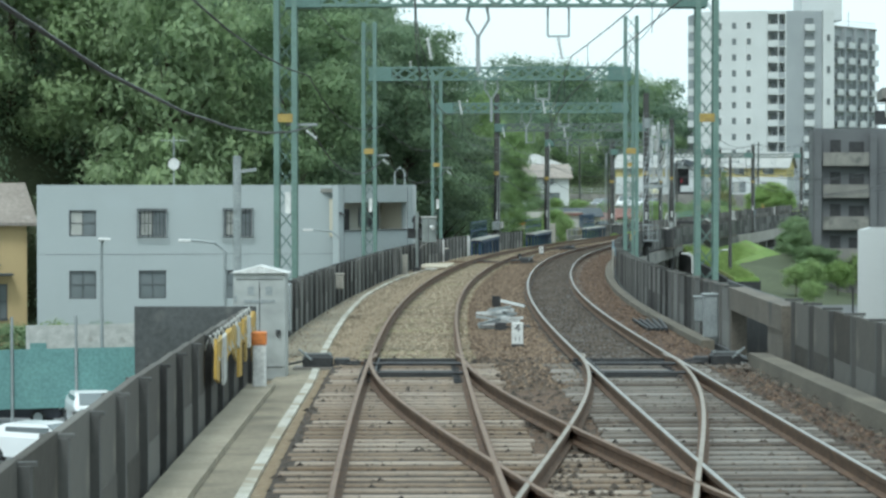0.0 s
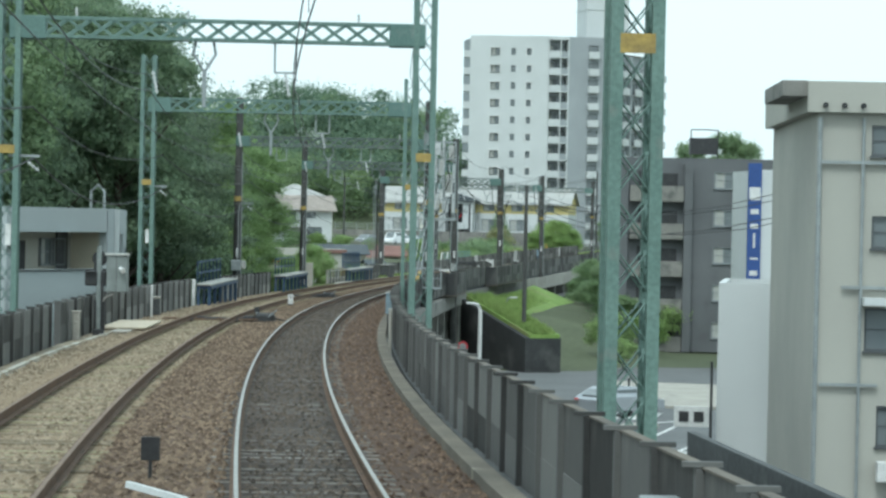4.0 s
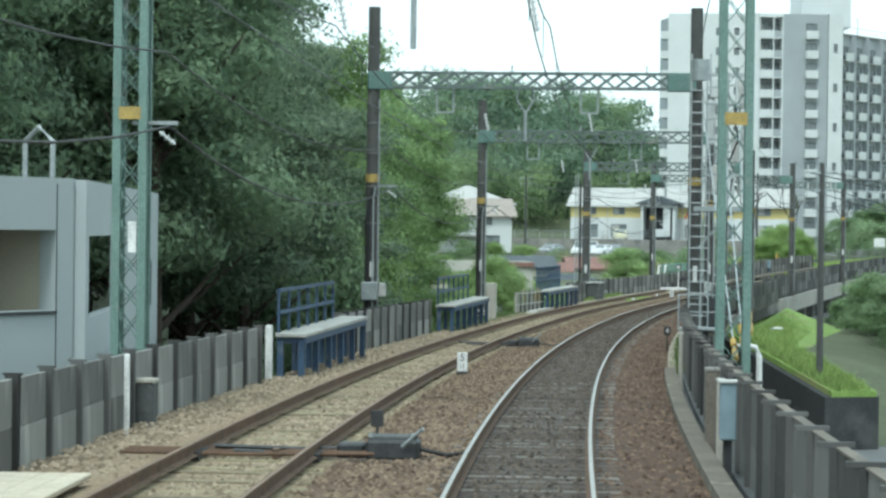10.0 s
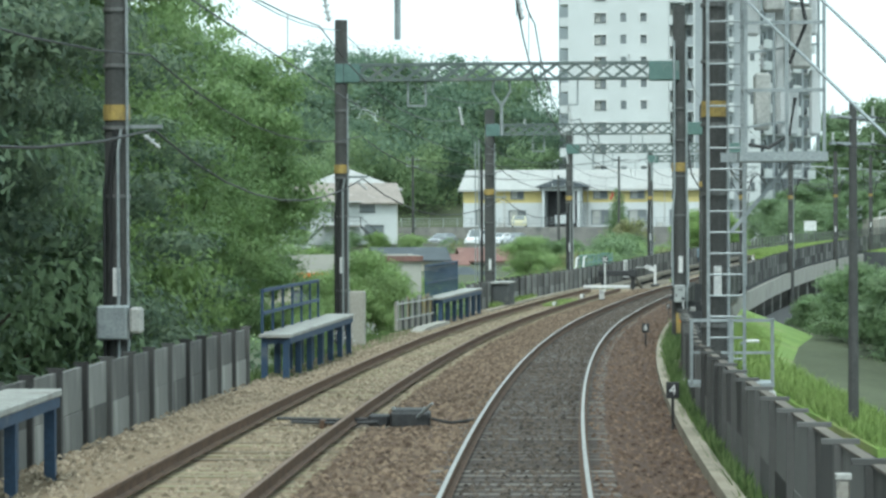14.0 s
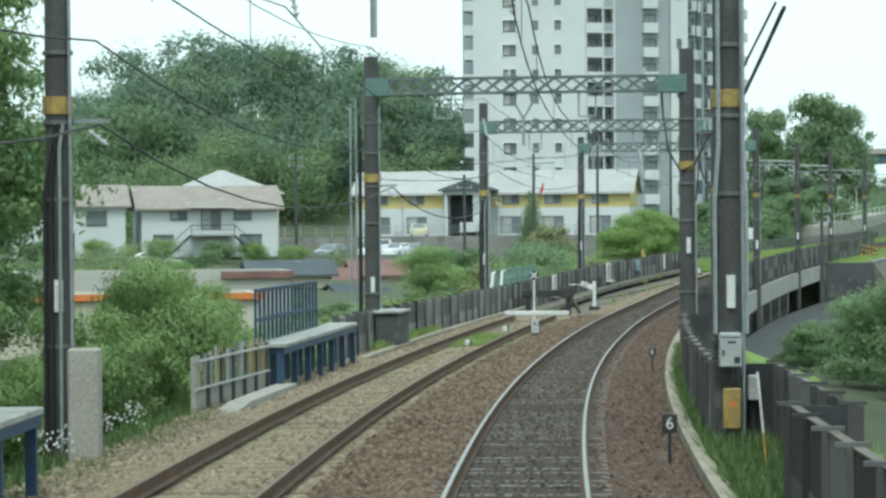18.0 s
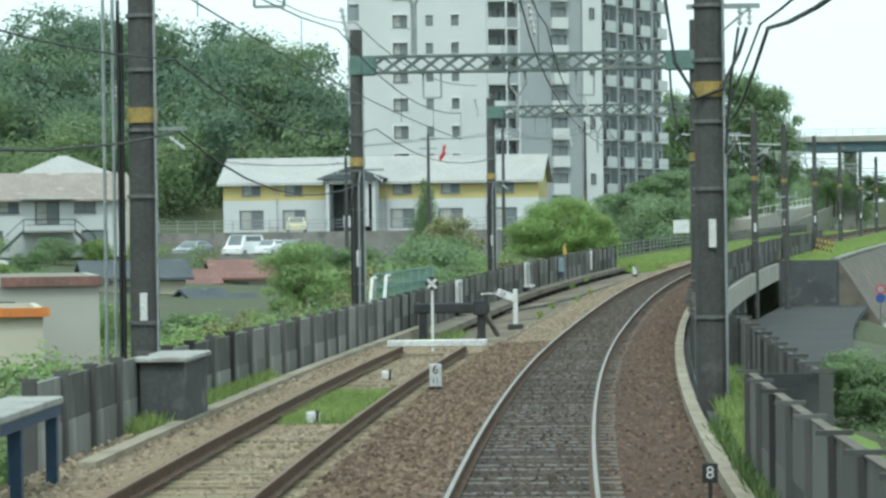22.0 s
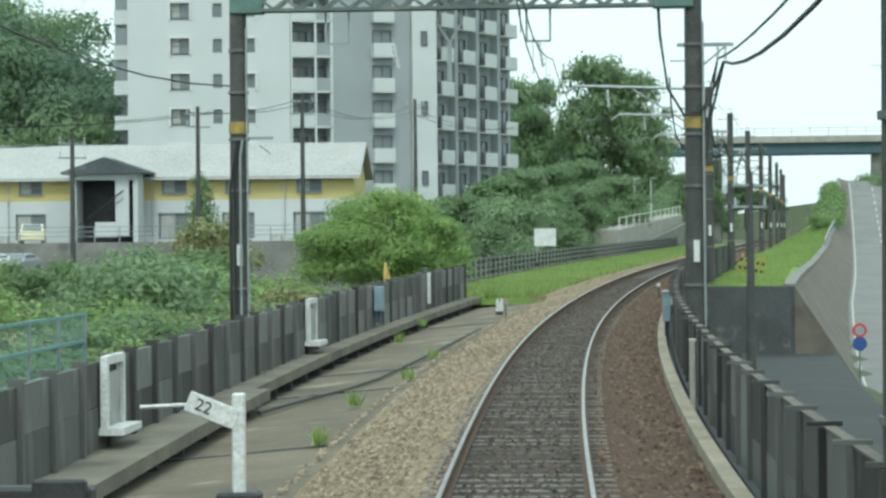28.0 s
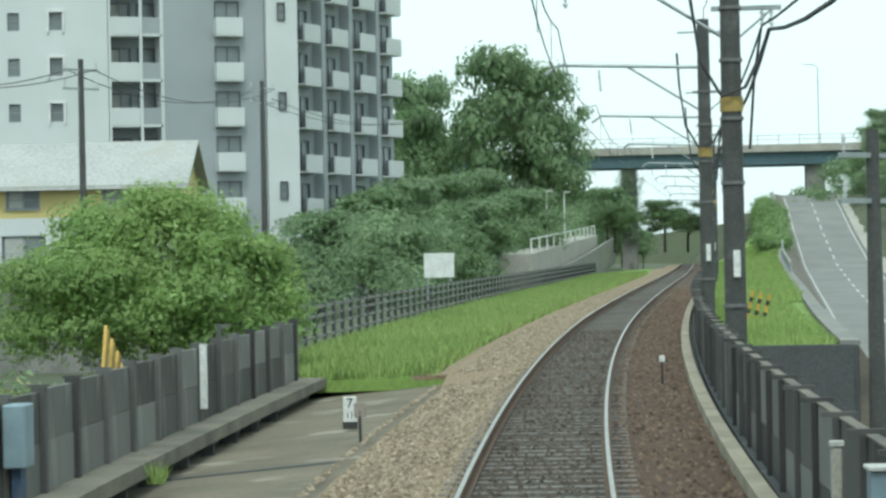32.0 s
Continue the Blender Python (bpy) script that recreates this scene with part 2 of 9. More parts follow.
WOOD = mat("weathered_boards", (0.62, 0.55, 0.42), (0.5, 0.44, 0.34), 3, 0.9, fine=25)
DARKMETAL = mat("dark_metal", (0.045, 0.047, 0.05), (0.07, 0.07, 0.07), 4, 0.6, 0.4, fine=25)
CABLE = mat("cable_black", (0.02, 0.02, 0.02), (0.03, 0.03, 0.03), 4, 0.6)
WIRE = mat("wire_copper", (0.09, 0.1, 0.1), (0.06, 0.07, 0.07), 4, 0.5, 0.5)
CERAMIC = mat("insulator_ceramic", (0.75, 0.76, 0.75), (0.65, 0.66, 0.65), 4, 0.25)
GRASS = mat("grass_blades", (0.42, 0.56, 0.16), (0.28, 0.44, 0.1), 0.3, 0.8, fine=6, island=0.5, trans=0.4)
CABINET = mat("cabinet_paint", (0.45, 0.47, 0.45), (0.42, 0.44, 0.425), 0.8, 0.55, fine=3, wear=(0.37, 0.37, 0.34), wear_scale=0.9, wear_cut=0.66)
GRASS_DARK = mat("weeds", (0.1, 0.2, 0.04), (0.07, 0.15, 0.03), 0.8, 0.8, fine=6, island=0.4, trans=0.3)
TURF = mat("turf", (0.25, 0.36, 0.09), (0.17, 0.27, 0.06), 0.5, 0.95, fine=8, bump=0.5, wear=(0.27, 0.26, 0.12), wear_scale=0.3, wear_cut=0.6)
EARTH = mat("rough_ground", (0.1, 0.115, 0.06), (0.075, 0.09, 0.045), 0.12, 0.95, fine=3, bump=0.4, wear=(0.15, 0.13, 0.1), wear_scale=0.06, wear_cut=0.6)
ASPHALT = mat("asphalt", (0.16, 0.165, 0.165), (0.13, 0.135, 0.135), 0.3, 0.9, fine=12, bump=0.15, wear=(0.2, 0.2, 0.2), wear_scale=0.15, wear_cut=0.6)
ASPHALT_DARK = mat("asphalt_dark", (0.06, 0.061, 0.06), (0.045, 0.046, 0.046), 0.3, 0.9, fine=12, bump=0.2, wear=(0.09, 0.088, 0.083), wear_scale=0.2, wear_cut=0.6)
BARK = mat("bark", (0.1, 0.075, 0.055), (0.06, 0.048, 0.038), 3, 0.95, fine=14, bump=0.6)
# Brighter than natural foliage: veiling haze is put into this green.
LEAF = mat("leaves_mid_hazed", (0.235, 0.37, 0.155), (0.16, 0.285, 0.12), 0.25, 0.6, fine=0.9, island=0.26, vary=0.15, trans=0.45)
# Shade under the canopy is put into this darker leaf colour.
LEAF_SHADED = mat("leaves_shaded", (0.165, 0.262, 0.16), (0.118, 0.208, 0.127), 0.25, 0.6, fine=0.9, island=0.3, vary=0.15, trans=0.47)
LEAF_FRESH = mat("leaves_fresh", (0.3, 0.46, 0.145), (0.2, 0.36, 0.11), 0.3, 0.6, fine=1.2, island=0.28, vary=0.15, trans=0.45)
# Yellowish green of the hill trees, lightened further to carry haze.
LEAF_HILL = mat("leaves_hill_hazed", (0.32, 0.45, 0.19), (0.23, 0.36, 0.155), 0.12, 0.7, fine=0.6, island=0.22, vary=0.2, trans=0.5)
LEAF_LIGHT = mat("leaves_light", (0.34, 0.5, 0.14), (0.23, 0.4, 0.1), 0.4, 0.6, fine=1.5, island=0.3, vary=0.15, trans=0.42)
# Dark green lifted well above natural leaves, with haze in the colour.
LEAF_DARK = mat("leaves_dark_hazed", (0.25, 0.37, 0.215), (0.18, 0.305, 0.175), 0.2, 0.65, fine=0.9, island=0.26, vary=0.15, trans=0.5)
LEAF_LIME = mat("leaves_lime", (0.43, 0.61, 0.18), (0.32, 0.52, 0.135), 0.4, 0.6, fine=1.5, island=0.3, vary=0.15, trans=0.5)
LEAF_RUST = mat("leaves_rust", (0.32, 0.29, 0.09), (0.22, 0.27, 0.07), 0.6, 0.65, fine=1.5, island=0.5, vary=0.2, trans=0.35)
# Distance haze is painted in: lighter and bluer than the near leaves.
LEAF_FAR = mat("leaves_far_hazed", (0.22, 0.32, 0.225), (0.15, 0.25, 0.175), 0.05, 0.8, fine=0.4, island=0.2, trans=0.5)
CLAD = mat("cladding_bluegrey", (0.455, 0.495, 0.495), (0.425, 0.465, 0.465), 0.25, 0.75, fine=70, wear=(0.39, 0.43, 0.435), wear_scale=0.3, wear_cut=0.6)
STUCCO = mat("white_render", (0.68, 0.7, 0.69), (0.61, 0.63, 0.62), 0.2, 0.8, fine=70, wear=(0.58, 0.6, 0.6), wear_scale=0.25, wear_cut=0.62)
GREYWALL_DARK = mat("grey_render_dark", (0.17, 0.175, 0.18), (0.13, 0.135, 0.14), 0.25, 0.85, fine=60, wear=(0.1, 0.1, 0.105), wear_scale=0.5, wear_cut=0.6)
# Grey render lightened for haze; also painted on the block's shaded faces.
GREYWALL = mat("grey_render_hazed", (0.4, 0.425, 0.435), (0.34, 0.365, 0.375), 0.2, 0.85, fine=70, wear=(0.31, 0.335, 0.345), wear_scale=0.25, wear_cut=0.6)
CREAM = mat("cream_render", (0.62, 0.58, 0.46), (0.54, 0.5, 0.4), 0.3, 0.85, fine=70)
BEIGE = mat("beige_render", (0.5, 0.49, 0.43), (0.44, 0.43, 0.38), 0.3, 0.85, fine=70, wear=(0.36, 0.36, 0.32), wear_scale=0.5, wear_cut=0.62)
SANDY = mat("sandy_render", (0.6, 0.46, 0.24), (0.5, 0.38, 0.2), 0.3, 0.85, fine=70)
YELLOW_WALL = mat("yellow_render", (0.66, 0.56, 0.24), (0.58, 0.49, 0.2), 0.4, 0.85, fine=70)
ROOF_GREY = mat("roof_grey", (0.47, 0.47, 0.445), (0.4, 0.4, 0.38), 0.3, 0.75, fine=6, wear=(0.36, 0.35, 0.32), wear_scale=0.4, wear_cut=0.58)
ROOF_BROWN = mat("roof_brown", (0.36, 0.315, 0.275), (0.28, 0.245, 0.215), 0.5, 0.85, fine=6, wear=(0.43, 0.39, 0.35), wear_scale=0.5, wear_cut=0.6)
ROOF_RED = mat("roof_red", (0.25, 0.135, 0.11), (0.18, 0.1, 0.085), 0.6, 0.8, fine=6, wear=(0.32, 0.22, 0.19), wear_scale=0.9, wear_cut=0.6)
ROOF_SLATE = mat("roof_slate", (0.09, 0.105, 0.115), (0.066, 0.078, 0.086), 0.5, 0.75, fine=6, wear=(0.13, 0.14, 0.145), wear_scale=0.9, wear_cut=0.6)
ROOF_BLUE = mat("roof_tile_blue", (0.06, 0.13, 0.26), (0.05, 0.11, 0.22), 1.5, 0.4, fine=6)
TEAL_FENCE = mat("teal_sheet", (0.19, 0.36, 0.34), (0.16, 0.31, 0.3), 0.6, 0.6, fine=8)
# Glass colour is greyed lighter to carry haze over the windows.
GLASS = mat("window_glass", (0.15, 0.17, 0.175), (0.2, 0.22, 0.225), 0.4, 0.12, 0.0, fine=0)
CURTAIN = mat("curtain", (0.5, 0.5, 0.46), (0.4, 0.41, 0.38), 2, 0.9)
FRAME = mat("window_frame", (0.3, 0.32, 0.33), (0.25, 0.27, 0.28), 3, 0.5, 0.3)
FRAME_DARK = mat("window_frame_dark", (0.13, 0.14, 0.145), (0.1, 0.105, 0.11), 3, 0.5, 0.3)
BRIDGE = mat("bridge_steel", (0.08, 0.14, 0.16), (0.07, 0.12, 0.14), 0.4, 0.6, fine=5)
CAR_WHITE = mat("car_white", (0.78, 0.79, 0.79), (0.74, 0.75, 0.75), 1, 0.2, fine=0)
CAR_SILVER = mat("car_silver", (0.42, 0.44, 0.46), (0.4, 0.42, 0.44), 1, 0.25, 0.5, fine=0)
CAR_DARK = mat("car_dark", (0.03, 0.032, 0.04), (0.035, 0.037, 0.045), 1, 0.2, fine=0)
CABINET_BLUE = mat("cabinet_blue_grey", (0.24, 0.32, 0.36), (0.21, 0.285, 0.325), 0.8, 0.6, fine=3, wear=(0.19, 0.24, 0.26), wear_scale=1.0, wear_cut=0.62)
CAR_BLUE = mat("car_blue_grey", (0.12, 0.15, 0.18), (0.11, 0.14, 0.165), 1, 0.22, 0.3, fine=0)
CAR_YELLOW = mat("car_yellow", (0.66, 0.62, 0.4), (0.62, 0.58, 0.38), 1, 0.3, fine=0)
RUBBER = mat("rubber", (0.02, 0.02, 0.02), (0.03, 0.03, 0.03), 3, 0.9)
LAMP_RED = mat("tail_lamp", (0.5, 0.03, 0.03), (0.45, 0.03, 0.03), 3, 0.3)


# ---- track geometry ----
KAPPA = [0.00307, 0.00295, 0.0027, 0.00209, 0.00107, 0.00037, 0.00091, 0.00104, 0.00116, 0.00116, 0.00091, 0.00091, 0.00102, 0.00124, 0.00133, 0.00123, 0.00099, 0.00082, 0.00108, 0.00123, 0.00107, 0.00085, 0.00058, 0.0003, 0.00011, 0.0, -5e-05, -7e-05, -8e-05, -8e-05, -9e-05, -9e-05, -9e-05]
GRADE = [0.204, -0.0, -0.408, -0.982, -1.331, -1.87, -2.222, -2.267, -1.761, -1.223, -0.841, -0.524, -0.246, 0.018]
SS = np.arange(-40.0, 900.5, 1.0)
_k = np.interp(SS, -40 + 20.0 * np.arange(len(KAPPA)), KAPPA)
TH = np.concatenate([[0], np.cumsum((_k[1:] + _k[:-1]) / 2)])
TH -= TH[40]
TX = np.concatenate([[0], np.cumsum((np.sin(TH[1:]) + np.sin(TH[:-1])) / 2)])
TY = np.concatenate([[0], np.cumsum((np.cos(TH[1:]) + np.cos(TH[:-1])) / 2)])
TX -= TX[40]
TY -= TY[40]
_zs = np.append(np.linspace(-40, 600, len(GRADE)), 900.0)
TZ = np.interp(SS, _zs, np.append(GRADE, GRADE[-1] + 1.0))
TZ = np.convolve(np.pad(TZ, 12, mode="edge"), np.ones(25) / 25, mode="valid")


def rz(s):
    return float(np.interp(s, SS, TZ))


def T(s, lat, z=0.0):
    a = float(np.interp(s, SS, TH))
    return Vector((float(np.interp(s, SS, TX)) + lat * math.cos(a), float(np.interp(s, SS, TY)) - lat * math.sin(a), rz(s) + z))


def TM(s, lat=0.0, z=0.0, yaw=0.0):
    """Pose on the track: x to the right of it, y along it."""
    return Matrix.Translation(T(s, lat, z)) @ Matrix.Rotation(-float(np.interp(s, SS, TH)) + radians(yaw), 4, "Z")


# ---- mesh helpers ----
class Mesh:
    def __init__(self):
        self.v, self.f = [], []

    def add(self, verts, faces):
        o = len(self.v)
        self.v += [tuple(p) for p in verts]
        self.f += [tuple(i + o for i in f) for f in faces]
        return self

    def box(self, c, size, m=None, bevel=0.0):
        x, y, z = (q / 2 for q in size)
        c = Vector(c)
        if bevel:
            b = min(bevel, x * 0.45, y * 0.45, z * 0.45)
            pts = []
            for sz in (-1, 1):
                for sx, sy in ((-1, -1), (1, -1), (1, 1), (-1, 1)):
                    pts += [(sx * (x - b), sy * (y - b), sz * z), (sx * (x - b), sy * y, sz * (z - b)), (sx * x, sy * (y - b), sz * (z - b))]
            bm = bmesh.new()
            for p in pts:
                bm.verts.new(p)
            bmesh.ops.convex_hull(bm, input=bm.verts)
            bm.verts.index_update()
            vs = [v.co + c for v in bm.verts]
            fs = [[v.index for v in f.verts] for f in bm.faces]
            bm.free()
        else:
            vs = [c + Vector((sx * x, sy * y, sz * z)) for sz in (-1, 1) for sx, sy in ((-1, -1), (1, -1), (1, 1), (-1, 1))]
            fs = [(3, 2, 1, 0), (4, 5, 6, 7), (0, 1, 5, 4), (1, 2, 6, 5), (2, 3, 7, 6), (3, 0, 4, 7)]
        if m is not None:
            vs = [m @ v for v in vs]
        return self.add(vs, fs)

    def bar(self, p, q, w, h=None):
        """A square bar from p to q."""
        p, q = Vector(p), Vector(q)
        d = q - p
        m = Matrix.Translation((p + q) / 2) @ d.to_track_quat("Y", "Z").to_matrix().to_4x4()
        return self.box((0, 0, 0), (w, d.length, h or w), m)

    def tube(self, pts, r, n=6, r1=None, caps=True):
        pts = [Vector(p) for p in pts]
        rings, r1 = [], r if r1 is None else r1
        for i, p in enumerate(pts):
            d = (pts[min(i + 1, len(pts) - 1)] - pts[max(i - 1, 0)]).normalized()
            u = d.cross(Vector((0, 0, 1)) if abs(d.z) < 0.95 else Vector((0, 1, 0))).normalized()
            w = d.cross(u)
            rr = r + (r1 - r) * i / max(1, len(pts) - 1)
            rings.append([p + rr * (math.cos(a) * u + math.sin(a) * w) for a in (2 * math.pi * k / n for k in range(n))])
        vs = [v for ring in rings for v in ring]
        fs = [(i * n + k, i * n + (k + 1) % n, (i + 1) * n + (k + 1) % n, (i + 1) * n + k) for i in range(len(pts) - 1) for k in range(n)]
        if caps:
            fs += [tuple(range(n))[::-1], tuple(range((len(pts) - 1) * n, len(pts) * n))]
        return self.add(vs, fs)

    def sweep(self, prof, s0, s1, step=2.0, shift=None):
        """A closed (lat, z) profile swept along the track."""
        k = max(1, math.ceil((s1 - s0) / step))
        n = len(prof)
        vs, fs = [], []
        for i in range(k + 1):
            s = s0 + (s1 - s0) * i / k
            d = shift(s) if shift else 0.0
            vs += [T(s, a + d, z) for a, z in prof]
        for i in range(k):
            fs += [(i * n + j, i * n + (j + 1) % n, (i + 1) * n + (j + 1) % n, (i + 1) * n + j) for j in range(n)]
        fs += [tuple(range(n))[::-1], tuple(range(k * n, k * n + n))]
        return self.add(vs, fs)

    def prism(self, outline, z0, z1):
        n = len(outline)
        vs = [(x, y, z) for z in (z0, z1) for x, y in outline]
        fs = [tuple(range(n))[::-1], tuple(range(n, 2 * n))] + [(i, (i + 1) % n, n + (i + 1) % n, n + i) for i in range(n)]
        return self.add(vs, fs)

    def data(self, name, material):
        me = bpy.data.meshes.new(name)
        me.from_pydata(self.v, [], self.f)
        me.materials.append(material)
        bm = bmesh.new()
        bm.from_mesh(me)
        bmesh.ops.recalc_face_normals(bm, faces=bm.faces)
        bm.to_mesh(me)
        bm.free()
        return me


def part(name, mesh, material, parent=None, label="", m=None):
    """One mesh object under a thing; coordinates are the parent's own."""
    ob = new(name, mesh.data(name, material) if isinstance(mesh, Mesh) else mesh)
    if parent is not None:
        ob.parent = parent
    if m is not None:
        ob.matrix_basis = m
    return tagged(ob, label)


def thing(name, label, category, m=None, group="", kind=""):
    ob = new(name)
    ob.empty_display_size = 0.2
    if m is not None:
        ob.matrix_basis = m
    return tagged(ob, label, category, group, kind)


def solid(name, mesh, material, label, category, kind="", group="", m=None):
    ob = part(name, mesh, material, None, "", m)
    return tagged(ob, label, category, group, kind)


# ---- ground ----
def near_track(xs, ys):
    """Distance along and beside the track of points of the plan."""
    s = np.empty(xs.shape)
    lat = np.empty(xs.shape)
    for i in range(xs.shape[0]):
        d = (xs[i][:, None] - TX[None, ::4]) ** 2 + (ys[i][:, None] - TY[None, ::4]) ** 2
        j = d.argmin(1) * 4
        dx, dy, a = xs[i] - TX[j], ys[i] - TY[j], TH[j]
        s[i] = SS[j] + dx * np.sin(a) + dy * np.cos(a)
        lat[i] = dx * np.cos(a) - dy * np.sin(a)
    return s, lat


def smooth(v, a, b):
    q = np.clip((v - a) / (b - a), 0, 1)
    return q * q * (3 - 2 * q)


def road_z(s):
    return np.interp(s, [300, 340, 390, 453, 496, 527, 564, 600, 640], [-7.3, -7.0, -6.0, -4.2, -3.0, -1.9, -0.2, 3.2, 8.0])


def terrain(xs, ys):
    s, lat = near_track(xs, ys)
    zt = np.interp(s, SS, TZ)
    street = -7.3
    left = street + (zt - 2.6 - street) * smooth(s, 205, 250)
    left = left + smooth(-lat, 22, 60) * smooth(s, 330, 440) * 3.2
    left = left + 24 * smooth(-lat, 11, 48) * smooth(s, 150, 172) * (1 - smooth(s, 222, 262))
    left = left + smooth(s, 372, 384) * 2.1 * (1 - smooth(-lat, 10, 20))
    right = street + smooth(s, 215, 250) * 2.6 * (1 - smooth(lat, 9, 16))
    right = right + (zt - 0.75 - right) * smooth(s, 393, 397) * (1 - smooth(lat, 1.5, 5.0))
    rr = np.where(lat > 8.2, road_z(s) - 0.25, right)
    right = np.where((s > 345), right + (rr - right) * smooth(lat, 8.2, 9.2), right)
    right = right + smooth(lat, 16, 26) * smooth(s, 380, 480) * 3.0
    z = np.where(lat < -4, left, right)
    brink = np.where(lat < -2.6, 382, 394)
    z = np.where((np.abs(lat + 2) < 4.9) & (s < brink), np.minimum(z, zt - 4.5), z)
    z = np.where((lat > -7.5) & (lat < 2.6) & (s >= brink), zt - 0.62, z)
    for cx, cy, rx, ry, h in ((71, 526, 27, 34, 15), (38, 530, 16, 34, 2), (-30, 600, 80, 60, 12)):
        z = z + h * np.exp(-((xs - cx) / rx) ** 4 - ((ys - cy) / ry) ** 2)
    far = smooth(np.hypot(xs - 80, ys - 330), 500, 1500)
    return z * (1 - far) + far * -8


_gx = np.concatenate([np.linspace(-2600, -170, 12), np.arange(-150, 292, 4.0), np.linspace(310, 2600, 12)])
_gy = np.concatenate([np.linspace(-2600, -60, 12), np.arange(-40, 762, 4.0), np.linspace(780, 2800, 14)])
GX, GY = np.meshgrid(_gx, _gy)
GZ = terrain(GX, GY)


def ground_z(x, y):
    return float(terrain(np.array([[x]]), np.array([[y]]))[0, 0])


def sheet(name, xs, ys, zs, material):
    r, c = xs.shape
    me = bpy.data.meshes.new(name)
    idx = np.arange(r * c).reshape(r, c)
    quads = np.stack([idx[:-1, :-1], idx[:-1, 1:], idx[1:, 1:], idx[1:, :-1]], -1).reshape(-1, 4)
    me.from_pydata(np.stack([xs, ys, zs], -1).reshape(-1, 3).tolist(), [], quads.tolist())
    me.materials.append(material)
    me.shade_smooth()
    return me


tagged(new("ground", sheet("ground", GX, GY, GZ, EARTH)), "rough grassy ground sloping around the railway", "ground", kind="structure")


def strip(name, s0, s1, lat0, lat1, z0, z1, material, label, category="ground", kind="structure", thick=0.25, step=2.0):
    m = Mesh()
    k = max(1, math.ceil((s1 - s0) / step))
    vs, fs = [], []
    val = lambda v, s: v(s) if callable(v) else v
    for i in range(k + 1):
        s = s0 + (s1 - s0) * i / k
        a, b = val(lat0, s), val(lat1, s)
        p, q = val(z0, s), val(z1, s)
        vs += [T(s, a, p), T(s, b, q), T(s, b, q - thick), T(s, a, p - thick)]
    for i in range(k):
        for j in range(4):
            fs.append((i * 4 + j, i * 4 + (j + 1) % 4, i * 4 + 4 + (j + 1) % 4, i * 4 + 4 + j))
    fs += [(3, 2, 1, 0), (k * 4, k * 4 + 1, k * 4 + 2, k * 4 + 3)]
    m.add(vs, fs)
    return solid(name, m, material, label, category, kind)


# ---- viaduct ----
LEFT, RIGHT, GAUGE, OTHER = -6.35, 2.66, 1.5, -3.46
END = 381.0
strip("viaduct_deck_far", END, 393, -2.6, 2.95, -0.62, -0.62, CONC_OLD, "concrete viaduct deck under the running track", "viaduct", thick=0.75)
strip("viaduct_deck", -15, END, -6.9, 2.95, lambda s: -0.62 if s < 288 else -1.0, -0.62, CONC_OLD, "weathered concrete viaduct deck under the ballast", "viaduct", thick=0.75)
m = Mesh()
m.sweep([(2.82, -0.55), (3.0, -0.55), (3.0, -1.6), (2.82, -1.6)], 285, 392)
solid("viaduct_edge_beam", m, CONC, "pale concrete edge beam of the viaduct", "viaduct", "structure")
viaduct = thing("viaduct_columns", "row of concrete columns carrying the viaduct", "viaduct", kind="structure")
col = Mesh().box((0, 0, -2.6), (0.7, 0.7, 7.4)).data("column", CONC_OLD)
for s in range(30, 372, 7):
    for lat in (-6.2, 2.35):
        part("column", col, None, viaduct, m=TM(s, lat, -2.6))
m = Mesh()
m.sweep([(-6.7, -1.3), (-6.5, -1.3), (-6.5, -6.6), (-6.7, -6.6)], -15, 236)
solid("abutment_wall", m, CONC_DARK, "dark stained concrete side wall below the viaduct deck", "wall", "structure")

# ballast beds
strip("ballast_between_rails", -15, 700, -0.95, 0.95, -0.2, -0.2, BALLAST_GREY, "dark grey dusty ballast between the running rails", "ballast")
strip("ballast_verge", -15, 700, 0.95, 2.25, -0.2, -0.33, BALLAST_VERGE, "rust-brown ballast shoulder beside the running track", "ballast")
strip("ballast_middle", -15, 292, -2.45, -0.95, -0.24, -0.2, BALLAST_BROWN, "rust-brown ballast between the two tracks", "ballast")
strip("ballast_siding", -15, 292, -4.85, -2.45, -0.24, -0.24, BALLAST_TAN, "tan sandy ballast of the disused siding", "ballast")
strip("ballast_siding_verge", -15, 292, -6.3, -4.85, -0.36, -0.24, BALLAST_TAN, "tan sandy ballast verge along the boundary wall", "ballast")
strip("ballast_shoulder", 292, 700, -2.7, -0.95, lambda s: -0.55 if s < 380 else -0.35, -0.2, BALLAST_TAN, "pale loose ballast shoulder sloping to a concrete deck", "ballast")
strip("bare_deck_slab", 292, END, -5.7, -2.6, lambda s: -0.57 - 0.28 * min(1, (s - 292) / 25), -0.57, SLAB, "bare stained concrete deck slab without a track", "slab", thick=0.1)
for s in (318, 331, 338, 362):
    strip("deck_joint", s, s + 0.16, -5.6, -3.0, -0.82, -0.585, CONC_DARK, "dark joint across the bare deck", "joint", thick=0.06, step=0.3)

for a, b, s1 in ((-4.85, -2.45, 66.5), (-2.45, -1.0, 44.0), (-1.0, 1.35, 66.5)):
    strip("ballast_points", 15, s1, a, b, -0.188, -0.188, BALLAST_DARK, "dark oily ballast between the timbers of the points", "ballast", thick=0.1)
# left walkway with a white edge
walk_lat = lambda s: float(np.interp(s, [20, 62, 80, 105, 120, 139], [-5.05, -5.0, -5.3, -5.78, -5.82, -5.6]))
